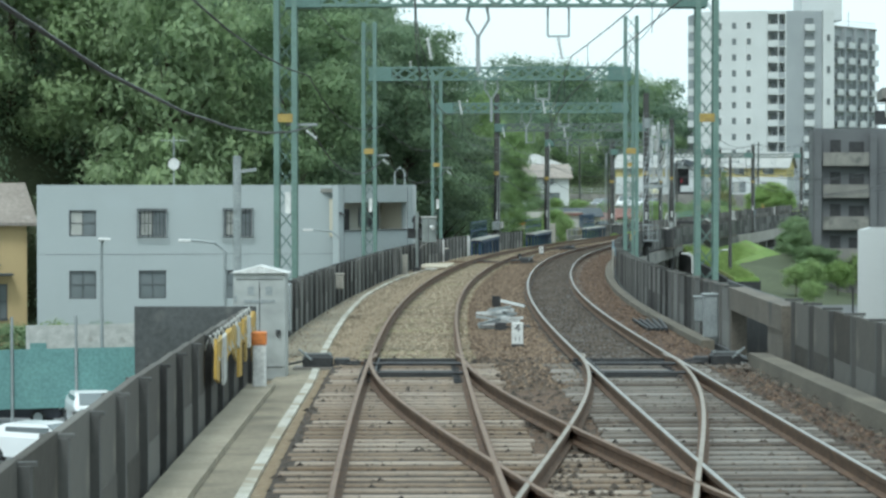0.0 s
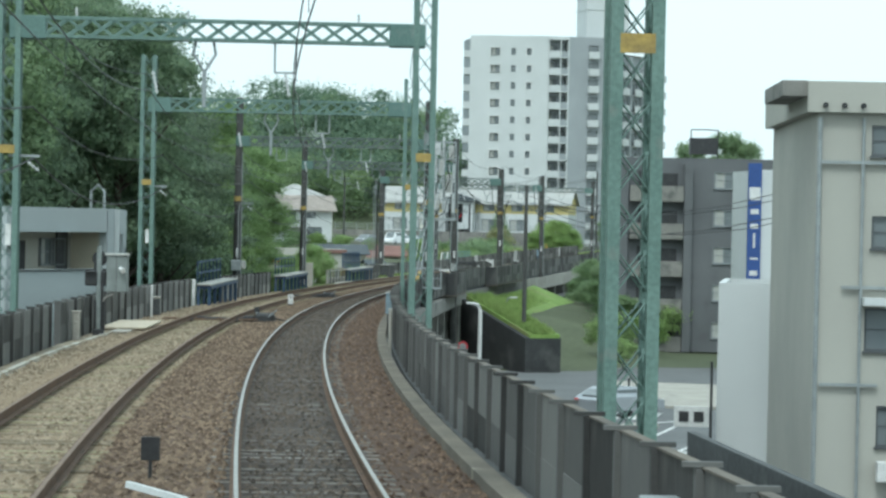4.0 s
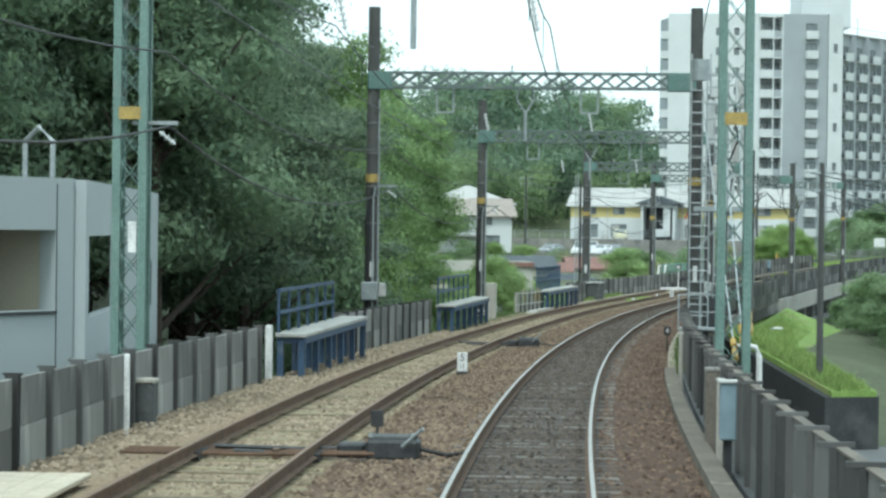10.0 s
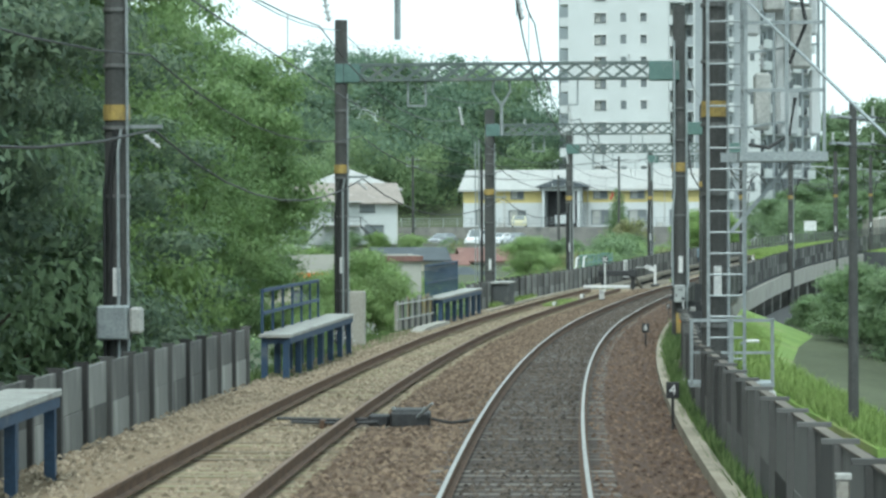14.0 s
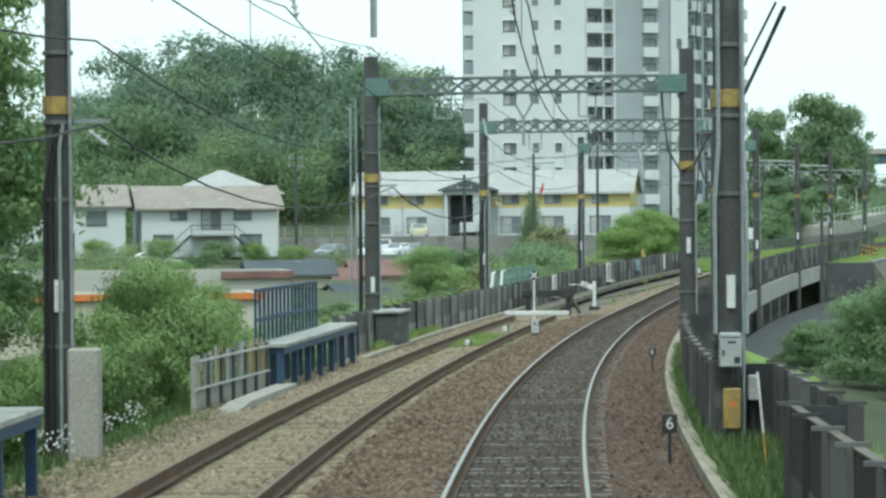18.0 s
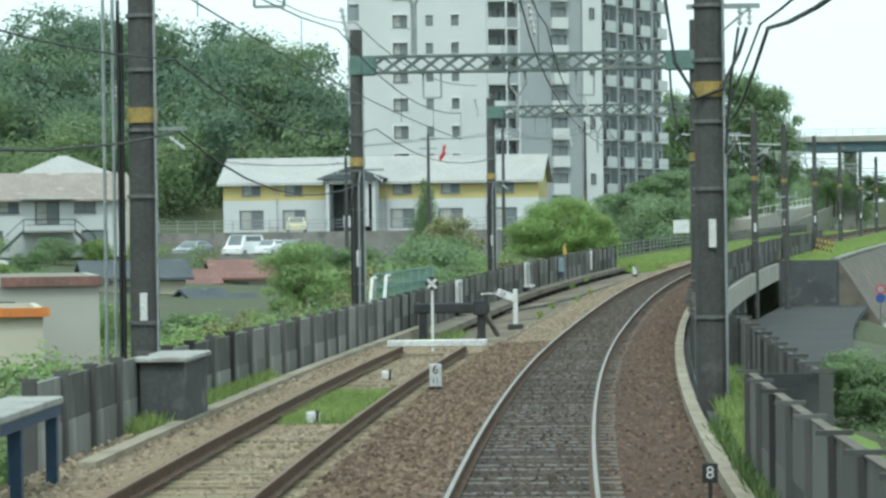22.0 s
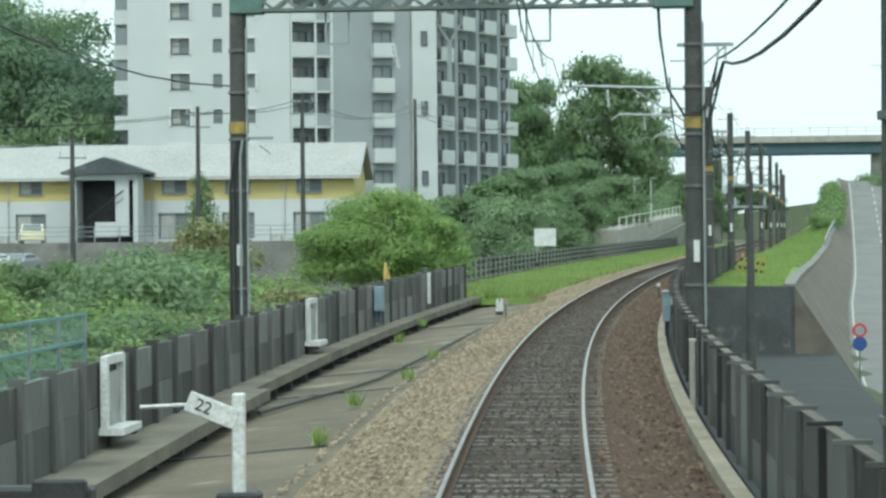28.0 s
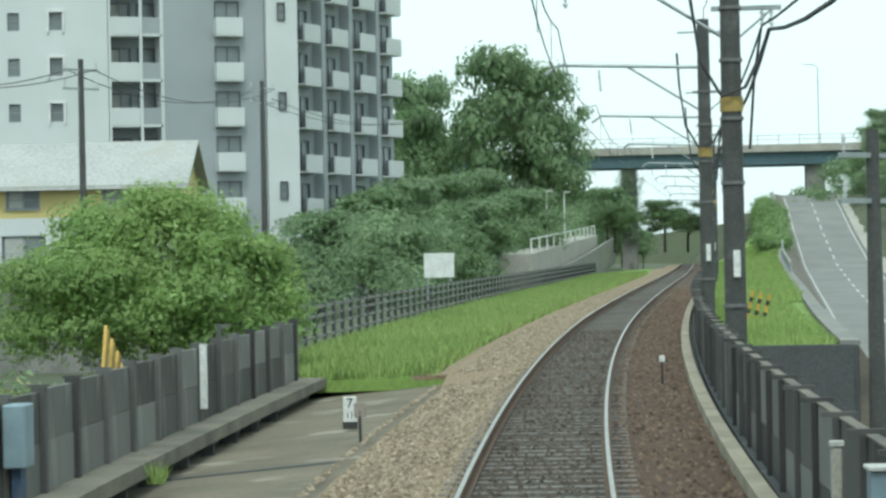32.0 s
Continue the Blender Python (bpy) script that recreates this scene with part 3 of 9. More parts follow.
strip("walkway", 15, 139, lambda s: min(walk_lat(s) - 0.5, -5.7) if s < 70 else -6.25, lambda s: walk_lat(s) - 0.12, -0.26, -0.24, WALKWAY, "stained concrete walkway slabs beside the siding", "walkway", thick=0.2)
strip("walkway_edge", 15, 139, lambda s: walk_lat(s) - 0.12, lambda s: walk_lat(s), -0.215, -0.215, EDGE_LINE, "flaking white edge line of the walkway", "line", thick=0.2)
# kerbs
m = Mesh()
m.sweep([(2.12, -0.5), (2.12, -0.17), (2.38, -0.17), (2.38, -0.5)], 74, 176)
solid("kerb_right_near", m, KERB_DARK, "low stained concrete kerb along the ballast edge", "kerb", "structure")
m = Mesh()
m.sweep([(2.2, -0.5), (2.2, -0.16), (2.4, -0.16), (2.4, -0.5)], 176, 440)
solid("kerb_right", m, CONC_TAN, "low pale concrete kerb along the ballast edge", "kerb", "structure")
m = Mesh()
m.sweep([(2.4, -0.6), (2.4, -0.42), (2.53, -0.42), (2.53, -0.3), (2.62, -0.3), (2.62, -0.6)], 30, 440)
solid("gutter_right", m, CONC_DARK, "dark concrete gutter at the foot of the wall", "gutter", "structure")
m = Mesh()
m.sweep([(2.15, -0.5), (2.15, -0.02), (2.5, -0.02), (2.5, -0.5)], 20, 66.5)
solid("kerb_block", m, KERB_DARK, "high mossy concrete kerb block beside the points", "kerb", "structure")
m = Mesh()
m.sweep([(-5.75, -0.5), (-5.75, -0.18), (-5.5, -0.18), (-5.5, -0.5)], 256, 303)
m.sweep([(-5.95, -0.5), (-5.95, -0.18), (-5.55, -0.18), (-5.55, -0.5)], 15, 61)
solid("kerb_left", m, CONC_TAN, "pale concrete kerb beside the siding", "kerb", "structure")
m = Mesh()
m.sweep([(-6.25, -0.6), (-6.25, -0.4), (-5.05, -0.4), (-5.05, -0.6)], 303, 328)
m.sweep([(-6.25, -0.6), (-6.25, -0.4), (-5.33, -0.4), (-5.33, -0.6)], 328, 381)
under = Mesh()
under.sweep([(-6.25, -1.0), (-6.25, -0.61), (-5.7, -0.61), (-5.7, -1.0)], 303, 381)
for s in np.arange(304.0, 376.0, 2.5):
    under.box((0, 0, -0.76), (0.3, 0.14, 0.3), TM(float(s), -5.55 if s > 327 else -5.4))
# Shade below the ledge is put into the dark concrete colour.
solid("ledge_support", under, CONC_DARK, "wall and brackets under the ledge, coloured dark for its shade", "wall", "structure")
solid("ledge_left", m, LEDGE, "concrete ledge along the foot of the boundary wall", "ledge", "structure")

# ---- rails and sleepers ----
RAIL = [(-0.0325, 0), (0.0325, 0), (0.0325, -0.04), (0.009, -0.055), (0.009, -0.135), (0.065, -0.153), (0.065, -0.168), (-0.065, -0.168), (-0.065, -0.153), (-0.009, -0.135), (-0.009, -0.055), (-0.0325, -0.04)]
HEAD = [(-0.022, 0.002), (0.024, 0.002), (0.024, -0.012), (-0.022, -0.012)]


def rail(track, lat, s0, s1, top, step=1.5):
    fn = lat if callable(lat) else (lambda s: lat)
    ob = part("rail", Mesh().sweep(RAIL, s0, s1, step, fn), RAIL_SIDE, track)
    part("rail_head", Mesh().sweep(HEAD, s0 + 0.02, s1 - 0.02, step, fn), top, ob, "polished running surface" if top is RAIL_TOP else "rusty running surface")


main_track = thing("main_track", "running track with polished steel rails on sleepers", "railway track", kind="structure")
siding = thing("siding_track", "disused siding with rusty rails ending at a stop", "railway track", kind="structure")
crossing = thing("scissors_crossover", "scissors crossover of crossing rails between the tracks", "railway points", kind="structure")
for side in (-1, 1):
    rail(main_track, side * GAUGE / 2, -15, 690, RAIL_TOP)
    rail(siding, OTHER + side * GAUGE / 2, -15, 285.5, RAIL_OLD)
S_TOE, S_LEN = 66.0, 42.0


def diverge(u):
    u = min(max(u, 0.0), 1.0)
    return 0.5 * (1 - math.cos(math.pi * u)) * 0.45 + 0.55 * (u * u * (3 - 2 * u))


for side in (-1, 1):
    rail(crossing, lambda s, side=side: OTHER * diverge((S_TOE - s) / S_LEN) + side * (GAUGE / 2 - 0.07 * (s > S_TOE - 1.5)), S_TOE - S_LEN, S_TOE, RAIL_DULL, 0.75)
    rail(crossing, lambda s, side=side: OTHER * (1 - diverge((S_TOE - s) / S_LEN)) + side * (GAUGE / 2 - 0.07 * (s > S_TOE - 1.5)), S_TOE - S_LEN, S_TOE, RAIL_OLD, 0.75)
m = Mesh()
for lat in (0.0, OTHER):
    for side in (-1, 1):
        m.sweep([(lat + side * 0.66 - 0.02, 0.02), (lat + side * 0.66 + 0.02, 0.02), (lat + side * 0.66 + 0.02, -0.13), (lat + side * 0.66 - 0.02, -0.13)], 33, 38)
part("check_rail", m, RAIL_SIDE, crossing)
# stretcher bars and covers at the points
m = Mesh()
for lat in (0.0, OTHER):
    for ds in (0.3, 1.3):
        m.box((0, 0, -0.1), (1.7, 0.07, 0.06), TM(S_TOE - ds, lat))
part("stretcher_bar", m, DARKMETAL, crossing)
m = Mesh()
for lat in (0.0, OTHER):
    m.box((0, 0, -0.15), (1.15, 0.9, 0.05), TM(S_TOE - 3.2, lat), 0.02)
part("points_cover", m, DARKMETAL, crossing, "dark steel cover plate between the point blades")
m = Mesh()
for lat in (0.0, OTHER):
    for i in range(9):
        for side in (-1, 1):
            m.box((side * (GAUGE / 2 - 0.03), 0, -0.155), (0.3, 0.14, 0.03), TM(S_TOE - 0.4 - 0.58 * i, lat))
tagged(part("slide_chair", m, DARKMETAL, crossing, "oily black slide chairs under the point blades"), kind="stuff")
m = Mesh()
for lat, ds in ((0.0, 2.0), (0.0, 4.4), (OTHER, 2.0), (OTHER, 4.4)):
    m.tube([T(S_TOE - ds, lat - 0.8, -0.06), T(S_TOE - ds, lat + 0.8, -0.06)], 0.03, 6)
    m.tube([T(S_TOE - ds - 0.25, lat - 0.62, -0.07), T(S_TOE - ds + 1.9, lat - 0.62, -0.07)], 0.02, 6)
part("blade_rod", m, DARKMETAL, crossing)
slp = Mesh().box((0, 0, -0.09), (2.2, 0.22, 0.16), None, 0.02).data("sleeper", SLEEPER)
tim = {0.0: Mesh().box((0, 0, -0.09), (2.6, 0.21, 0.16), None, 0.015).data("timber_sleeper_oily", TIMBER_OILY), OTHER: Mesh().box((0, 0, -0.09), (2.6, 0.21, 0.16), None, 0.015).data("timber_sleeper", TIMBER)}
mid = Mesh().box((0, 0, -0.09), (1.0, 0.21, 0.16), None, 0.015).data("timber_sleeper_middle", TIMBER)
s, k = 20.0, 0
while s < 66:
    for lat in (0.0, OTHER):
        part("timber_sleeper", tim[lat], None, crossing, m=TM(s, lat + random.uniform(-0.06, 0.06), -0.158 + random.uniform(-0.006, 0.006), random.uniform(-0.5, 0.5)))
    if s < 50:
        part("timber_sleeper", mid, None, crossing, m=TM(s, OTHER / 2, -0.178 + random.uniform(-0.005, 0.005)))
    s += 0.52
while s < 210:
    part("sleeper", slp, None, main_track, m=TM(s, random.uniform(-0.02, 0.02), -0.188 + random.uniform(-0.004, 0.004)))
    s += 0.6
far = Mesh()
while s < 560:
    far.box((0, 0, -0.09), (2.1, 0.22, 0.16), TM(s, 0, -0.188 + random.uniform(-0.004, 0.004)))
    s += 0.6
tagged(part("far_sleepers", far, SLEEPER, main_track), kind="stuff")
far = Mesh()
s = 67.0
while s < 287:
    far.box((0, 0, -0.09), (2.1, 0.2, 0.16), TM(s, OTHER, -0.221 + random.uniform(-0.012, 0.012)))
    s += 0.62
tagged(part("siding_sleepers", far, SLEEPER_OLD, siding), kind="stuff")


def scatter_stones(name, n, s0, s1, lat0, lat1, z0, z1, material, label, size=(0.025, 0.05)):
    rng = np.random.default_rng(len(name) + n)
    s = rng.uniform(s0, s1, n)
    u = rng.uniform(0, 1, n)
    lat = lat0 + (lat1 - lat0) * u
    ok = np.ones(n, bool)
    for c in ((0.75, -0.75) if lat0 > -2 else (OTHER + 0.75, OTHER - 0.75)):
        ok &= np.abs(lat - c) > 0.12
    s, u, lat = s[ok], u[ok], lat[ok]
    n = len(s)
    a = np.interp(s, SS, TH)
    base = np.stack([np.interp(s, SS, TX) + lat * np.cos(a), np.interp(s, SS, TY) - lat * np.sin(a), np.interp(s, SS, TZ) + z0 + (z1 - z0) * u], -1)
    r = rng.uniform(*size, n)[:, None, None]
    octa = np.array([(1, 0, 0), (-1, 0, 0), (0, 1, 0), (0, -1, 0), (0, 0, 0.8), (0, 0, -0.8)])
    pts = base[:, None, :] + octa[None] * r * rng.uniform(0.6, 1.4, (n, 6, 1))
    fc = np.array([(0, 2, 4), (2, 1, 4), (1, 3, 4), (3, 0, 4)])
    me = bpy.data.meshes.new(name)
    me.from_pydata(pts.reshape(-1, 3).tolist(), [], (fc[None] + 6 * np.arange(n)[:, None, None]).reshape(-1, 3).tolist())
    me.materials.append(material)
    return tagged(new(name, me), label, "stones", kind="stuff")


scatter_stones("ballast_stones_centre", 28000, 67, 400, -0.66, 0.66, -0.19, -0.19, STONE_DARK, "loose dark ballast stones between the running rails", (0.02, 0.04))
scatter_stones("ballast_stones_points", 9000, 22, 68, -4.85, 2.1, -0.195, -0.195, STONE_DARK, "loose brown ballast stones among the points")
scatter_stones("ballast_stones_verge", 26000, 40, 470, 0.87, 2.2, -0.2, -0.32, STONE_VERGE, "loose rust-brown ballast stones on the shoulder")
scatter_stones("ballast_stones_middle", 29000, 60, 292, -2.45, -0.87, -0.23, -0.2, STONE, "loose rust-brown ballast stones between the tracks", (0.028, 0.056))
scatter_stones("ballast_stones_siding", 46000, 68, 292, -6.2, -2.5, -0.28, -0.23, STONE_TAN, "loose tan ballast stones of the siding", (0.028, 0.056))
scatter_stones("ballast_stones_slope", 16000, 292, 380, -2.95, -0.87, -0.55, -0.2, STONE_TAN, "loose pale ballast stones on the sloping shoulder")
scatter_stones("ballast_stones_slope", 15500, 380, 470, -2.7, -0.87, -0.345, -0.2, STONE_TAN, "loose pale ballast stones beside the grass bank")

# ---- boundary walls ----
post_l = Mesh().box((0.02, 0, 0.17), (0.17, 0.13, 1.36)).box((0.02, 0, 0.86), (0.24, 0.07, 0.03)).data("wall_post", POST)
up_l = Mesh().box((0, 0, 0.497), (0.07, 1.86, 0.606), None, 0.006).data("upper_panel", PANEL)
lo_l = Mesh().box((0, 0, -0.16), (0.078, 1.86, 0.7), None, 0.006).data("lower_panel", PANEL_LOW)
post_r = Mesh().box((-0.01, 0, 0.25), (0.17, 0.1, 1.3)).box((-0.04, 0, 0.93), (0.3, 0.07, 0.04)).data("wall_post_right", POST)
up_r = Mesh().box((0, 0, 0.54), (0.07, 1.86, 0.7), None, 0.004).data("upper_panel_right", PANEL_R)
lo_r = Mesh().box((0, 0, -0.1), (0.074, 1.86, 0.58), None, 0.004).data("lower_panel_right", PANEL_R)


def tinted(mesh, name, material):
    me = mesh.copy()
    me.name = name
    me.materials.clear()
    me.materials.append(material)
    return me


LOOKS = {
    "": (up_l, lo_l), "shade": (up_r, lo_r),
    "dark": (tinted(up_l, "upper_panel_dark", PANEL_DARK), tinted(lo_l, "lower_panel_dark", PANEL_DARK)),
    "brown": (tinted(up_r, "upper_panel_brown", PANEL_BROWN), tinted(lo_r, "lower_panel_brown", PANEL_BROWN)),
}


def boundary_wall(name, s0, s1, lat, label, right=False, pitch=2.0, dz=0.0, finish="" ):
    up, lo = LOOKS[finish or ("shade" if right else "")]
    w = thing(name, label, "wall", kind="structure")
    f = lat if callable(lat) else (lambda s: lat)
    k = max(1, round((s1 - s0) / pitch))
    for i in range(k + 1):
        s = s0 + (s1 - s0) * i / k
        skew = -math.degrees(math.atan2(f(s + 0.5) - f(s - 0.5), 1.0))
        part("post", post_r if right else post_l, None, w, m=TM(s, f(s), dz, skew))
        if i < k:
            c = s + (s1 - s0) / k / 2
            part("upper_panel", up, None, w, m=TM(c, f(c), dz, skew + random.uniform(-0.4, 0.4)))
            part("lower_panel", lo, None, w, m=TM(c, f(c), dz, skew + random.uniform(-0.3, 0.3)))
    return w


boundary_wall("wall_left_near", 20, 62, -6.05, "brown-stained concrete panel wall with steel posts beside the points", finish="brown")
boundary_wall("wall_left", 68, 126, LEFT, "dark concrete panel wall along the siding", finish="dark")
boundary_wall("wall_left_next", 128, 146, LEFT, "dark stained concrete panel wall along the siding", finish="dark")
boundary_wall("wall_left_pale", 146, 168.5, LEFT, "weathered concrete panel wall along the siding")
boundary_wall("wall_left_middle", 182, 205, LEFT, "pale weathered concrete panel wall between two blue platforms")
FAR_LAT = lambda s: float(np.interp(s, [256, 262, 284], [LEFT, LEFT, -5.9]))
boundary_wall("wall_left_far", 256, 300, FAR_LAT, "grey weathered concrete panel wall with dark posts")
boundary_wall("wall_left_end", 300, 380, FAR_LAT, "dark concrete panel wall with posts and white refuges", finish="dark")
boundary_wall("wall_right_near", 20, 65, RIGHT + 0.12, "tall brown concrete panel wall beside the points", True, finish="brown")
WALL_LAT = lambda s: float(np.interp(s, [196, 203, 215.5, 215.6], [RIGHT, 2.84, 2.9, RIGHT]))
BAYS = ((215.5, 226), (255, 277.5))
boundary_wall("wall_right", 73, 215.5, WALL_LAT, "dark concrete panel wall with capped posts beside the track", True)
boundary_wall("wall_right_middle", 226, 255, RIGHT, "dark concrete panel wall with capped posts between two bays", True)
for a, b in BAYS:
    boundary_wall("wall_right_refuge", a, b, lambda s: 3.55, "dark concrete panel wall of a refuge bay", True)
boundary_wall("wall_right_far", 277.5, 440, RIGHT, "dark concrete panel wall with capped posts along the curve", True)
for a, b in ((73, 215.4), (226, 255), (277.5, 440)):
    strip("wall_coping", a, b, lambda s: WALL_LAT(s) - 0.05, lambda s: WALL_LAT(s) + 0.05, 0.914, 0.914, CONC_BROWN, "thin worn coping along the top of the panel wall", "wall", thick=0.02)
for a, b in BAYS:
    lat = WALL_LAT(a)
    m = Mesh().box(((3.55 - lat) / 2, 0, 0.25), (3.55 - lat, 0.09, 1.3), TM(a, lat)).box((0.45, 0, 0.25), (0.9, 0.09, 1.3), TM(b, RIGHT))
    solid("wall_return", m, WALL_BLACK, "dark concrete return walls of the refuge bay", "wall", "structure")
    strip("refuge_floor", a, b, 2.64, 3.6, -0.31, -0.31, CONC_BROWN, "stained concrete floor of the refuge bay", "floor", thick=0.2)
# portal opening in the right wall beside the points
m = Mesh()
m.box((0, 0, 0.66), (0.35, 8.0, 0.42), TM(69, RIGHT + 0.05)).box((0, 0, -0.1), (0.3, 2.0, 1.1), TM(66.0, RIGHT + 0.05)).box((0, 0, 0.2), (0.3, 0.4, 1.3), TM(72.8, RIGHT + 0.05))
solid("wall_lintel", m, CONC_BROWN, "heavy weathered concrete lintel over an opening in the wall", "lintel", "structure")
# Added dark sheet: stands in for the recess's shade and blocks the view through.
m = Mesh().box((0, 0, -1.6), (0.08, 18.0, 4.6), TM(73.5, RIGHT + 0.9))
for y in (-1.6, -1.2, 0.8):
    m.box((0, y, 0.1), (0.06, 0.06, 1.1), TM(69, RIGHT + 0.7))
solid("opening_back", m, CONC_DARK, "dark sheet standing in for the shaded recess behind the wall", "recess", "structure")


# ---- overhead line ----
def lattice(mesh, p, q, w, step, t=0.035, legs=True):
    """X-laced square lattice from p to q, in the frame of p and q."""
    p, q = Vector(p), Vector(q)
    d = (q - p).normalized()
    u = d.cross(Vector((0, 1, 0)) if abs(d.y) < 0.9 else Vector((1, 0, 0))).normalized()
    v = d.cross(u)
    n = max(2, round((q - p).length / step))
    cs = [(-1, -1), (1, -1), (1, 1), (-1, 1)]
    at = lambda i, c: p + (q - p) * (i / n) + (u * c[0] + v * c[1]) * w / 2
    for i in range(n):
        for k in range(4):
            a, b = cs[k], cs[(k + 1) % 4]
            mesh.bar(at(i, a), at(i + 1, b), t, 0.012)
            mesh.bar(at(i, b), at(i + 1, a), t, 0.012)
    return mesh


def insulator(mesh, p, q, r=0.06, n=5):
    p, q = Vector(p), Vector(q)
    for i in range(n):
        c = p + (q - p) * ((i + 0.5) / n)
        h = (q - p) / n * 0.32
        mesh.tube([c - h * 1.6, c, c + h * 1.6], r * 0.45, 8, r * 0.45)
        mesh.tube([c - h * 0.3, c + h * 0.3], r, 8)
    return mesh


def mast_parts(th, kind, x, top, base=-6.0, back=0.0, size=0.21, plate=1.95):
    if kind == "lattice":
        w = 0.42
        mast = part("mast", Mesh().box((x - w / 2, back - w / 2, (base + top) / 2), (0.13, 0.1, top - base)), GREEN, th, "green lattice mast")
        for sx, sy in ((1, -1), (1, 1), (-1, 1)):
            part("leg", Mesh().box((x + sx * w / 2, back + sy * w / 2, (base + top) / 2), (0.13, 0.1, top - base)), GREEN, mast)
        tagged(part("lacing", lattice(Mesh(), (x, back, base), (x, back, top), w - 0.03, 0.5, 0.075), GREEN, mast), kind="stuff")
        part("number_band", Mesh().box((x, back - w / 2 - 0.045, 4.6), (0.36, 0.012, 0.2)), BAND_YELLOW, mast, "worn yellow marking band")
        if x < 0:
            part("plate", Mesh().box((x + 0.06, back - w / 2 - 0.05, 2.6), (0.13, 0.012, 0.5)), WHITE, mast)
    else:
        r = size
        mast = part("mast", Mesh().tube([(x, back, base), (x, back, top)], r, 14, r * 0.78), POLE, th, "dark stained concrete mast")
        part("band", Mesh().tube([(x, back, 4.55 + (0.28 if plate > 2 else 0)), (x, back, 4.8 + (0.28 if plate > 2 else 0))], r * 0.95, 14), BAND_YELLOW, mast, "worn yellow marking band")
        for z in (1.2, 3.3, 4.4, 5.4, 6.3):
            part("strap", Mesh().tube([(x, back, z), (x, back, z + 0.06)], r * (1.03 - 0.012 * z), 14), STRAP, mast)
        part("plate", Mesh().box((x + 0.03, back - r - 0.01, plate), (0.12, 0.02, 0.46)), WHITE, mast, "white number plate with illegible bars")
    return mast


def hanger_y(x, z, y=0.0):
    m = Mesh()
    m.tube([(x, y, z - 1.6), (x, y, z - 0.75)], 0.05, 8)
    for sx in (-1, 1):
        m.tube([(x, y, z - 0.78), (x + sx * 0.26, y, z - 0.35), (x + sx * 0.2, y, z)], 0.035, 6)
    return m


def hanger_frame(x, z, y=0.0, w=0.5, h=0.75):
    m = Mesh()
    for sx in (-1, 1):
        m.bar((x + sx * w / 2, y, z), (x + sx * w / 2, y, z - h), 0.05)
    return m.bar((x - w / 2, y, z - h), (x + w / 2, y, z - h), 0.05)


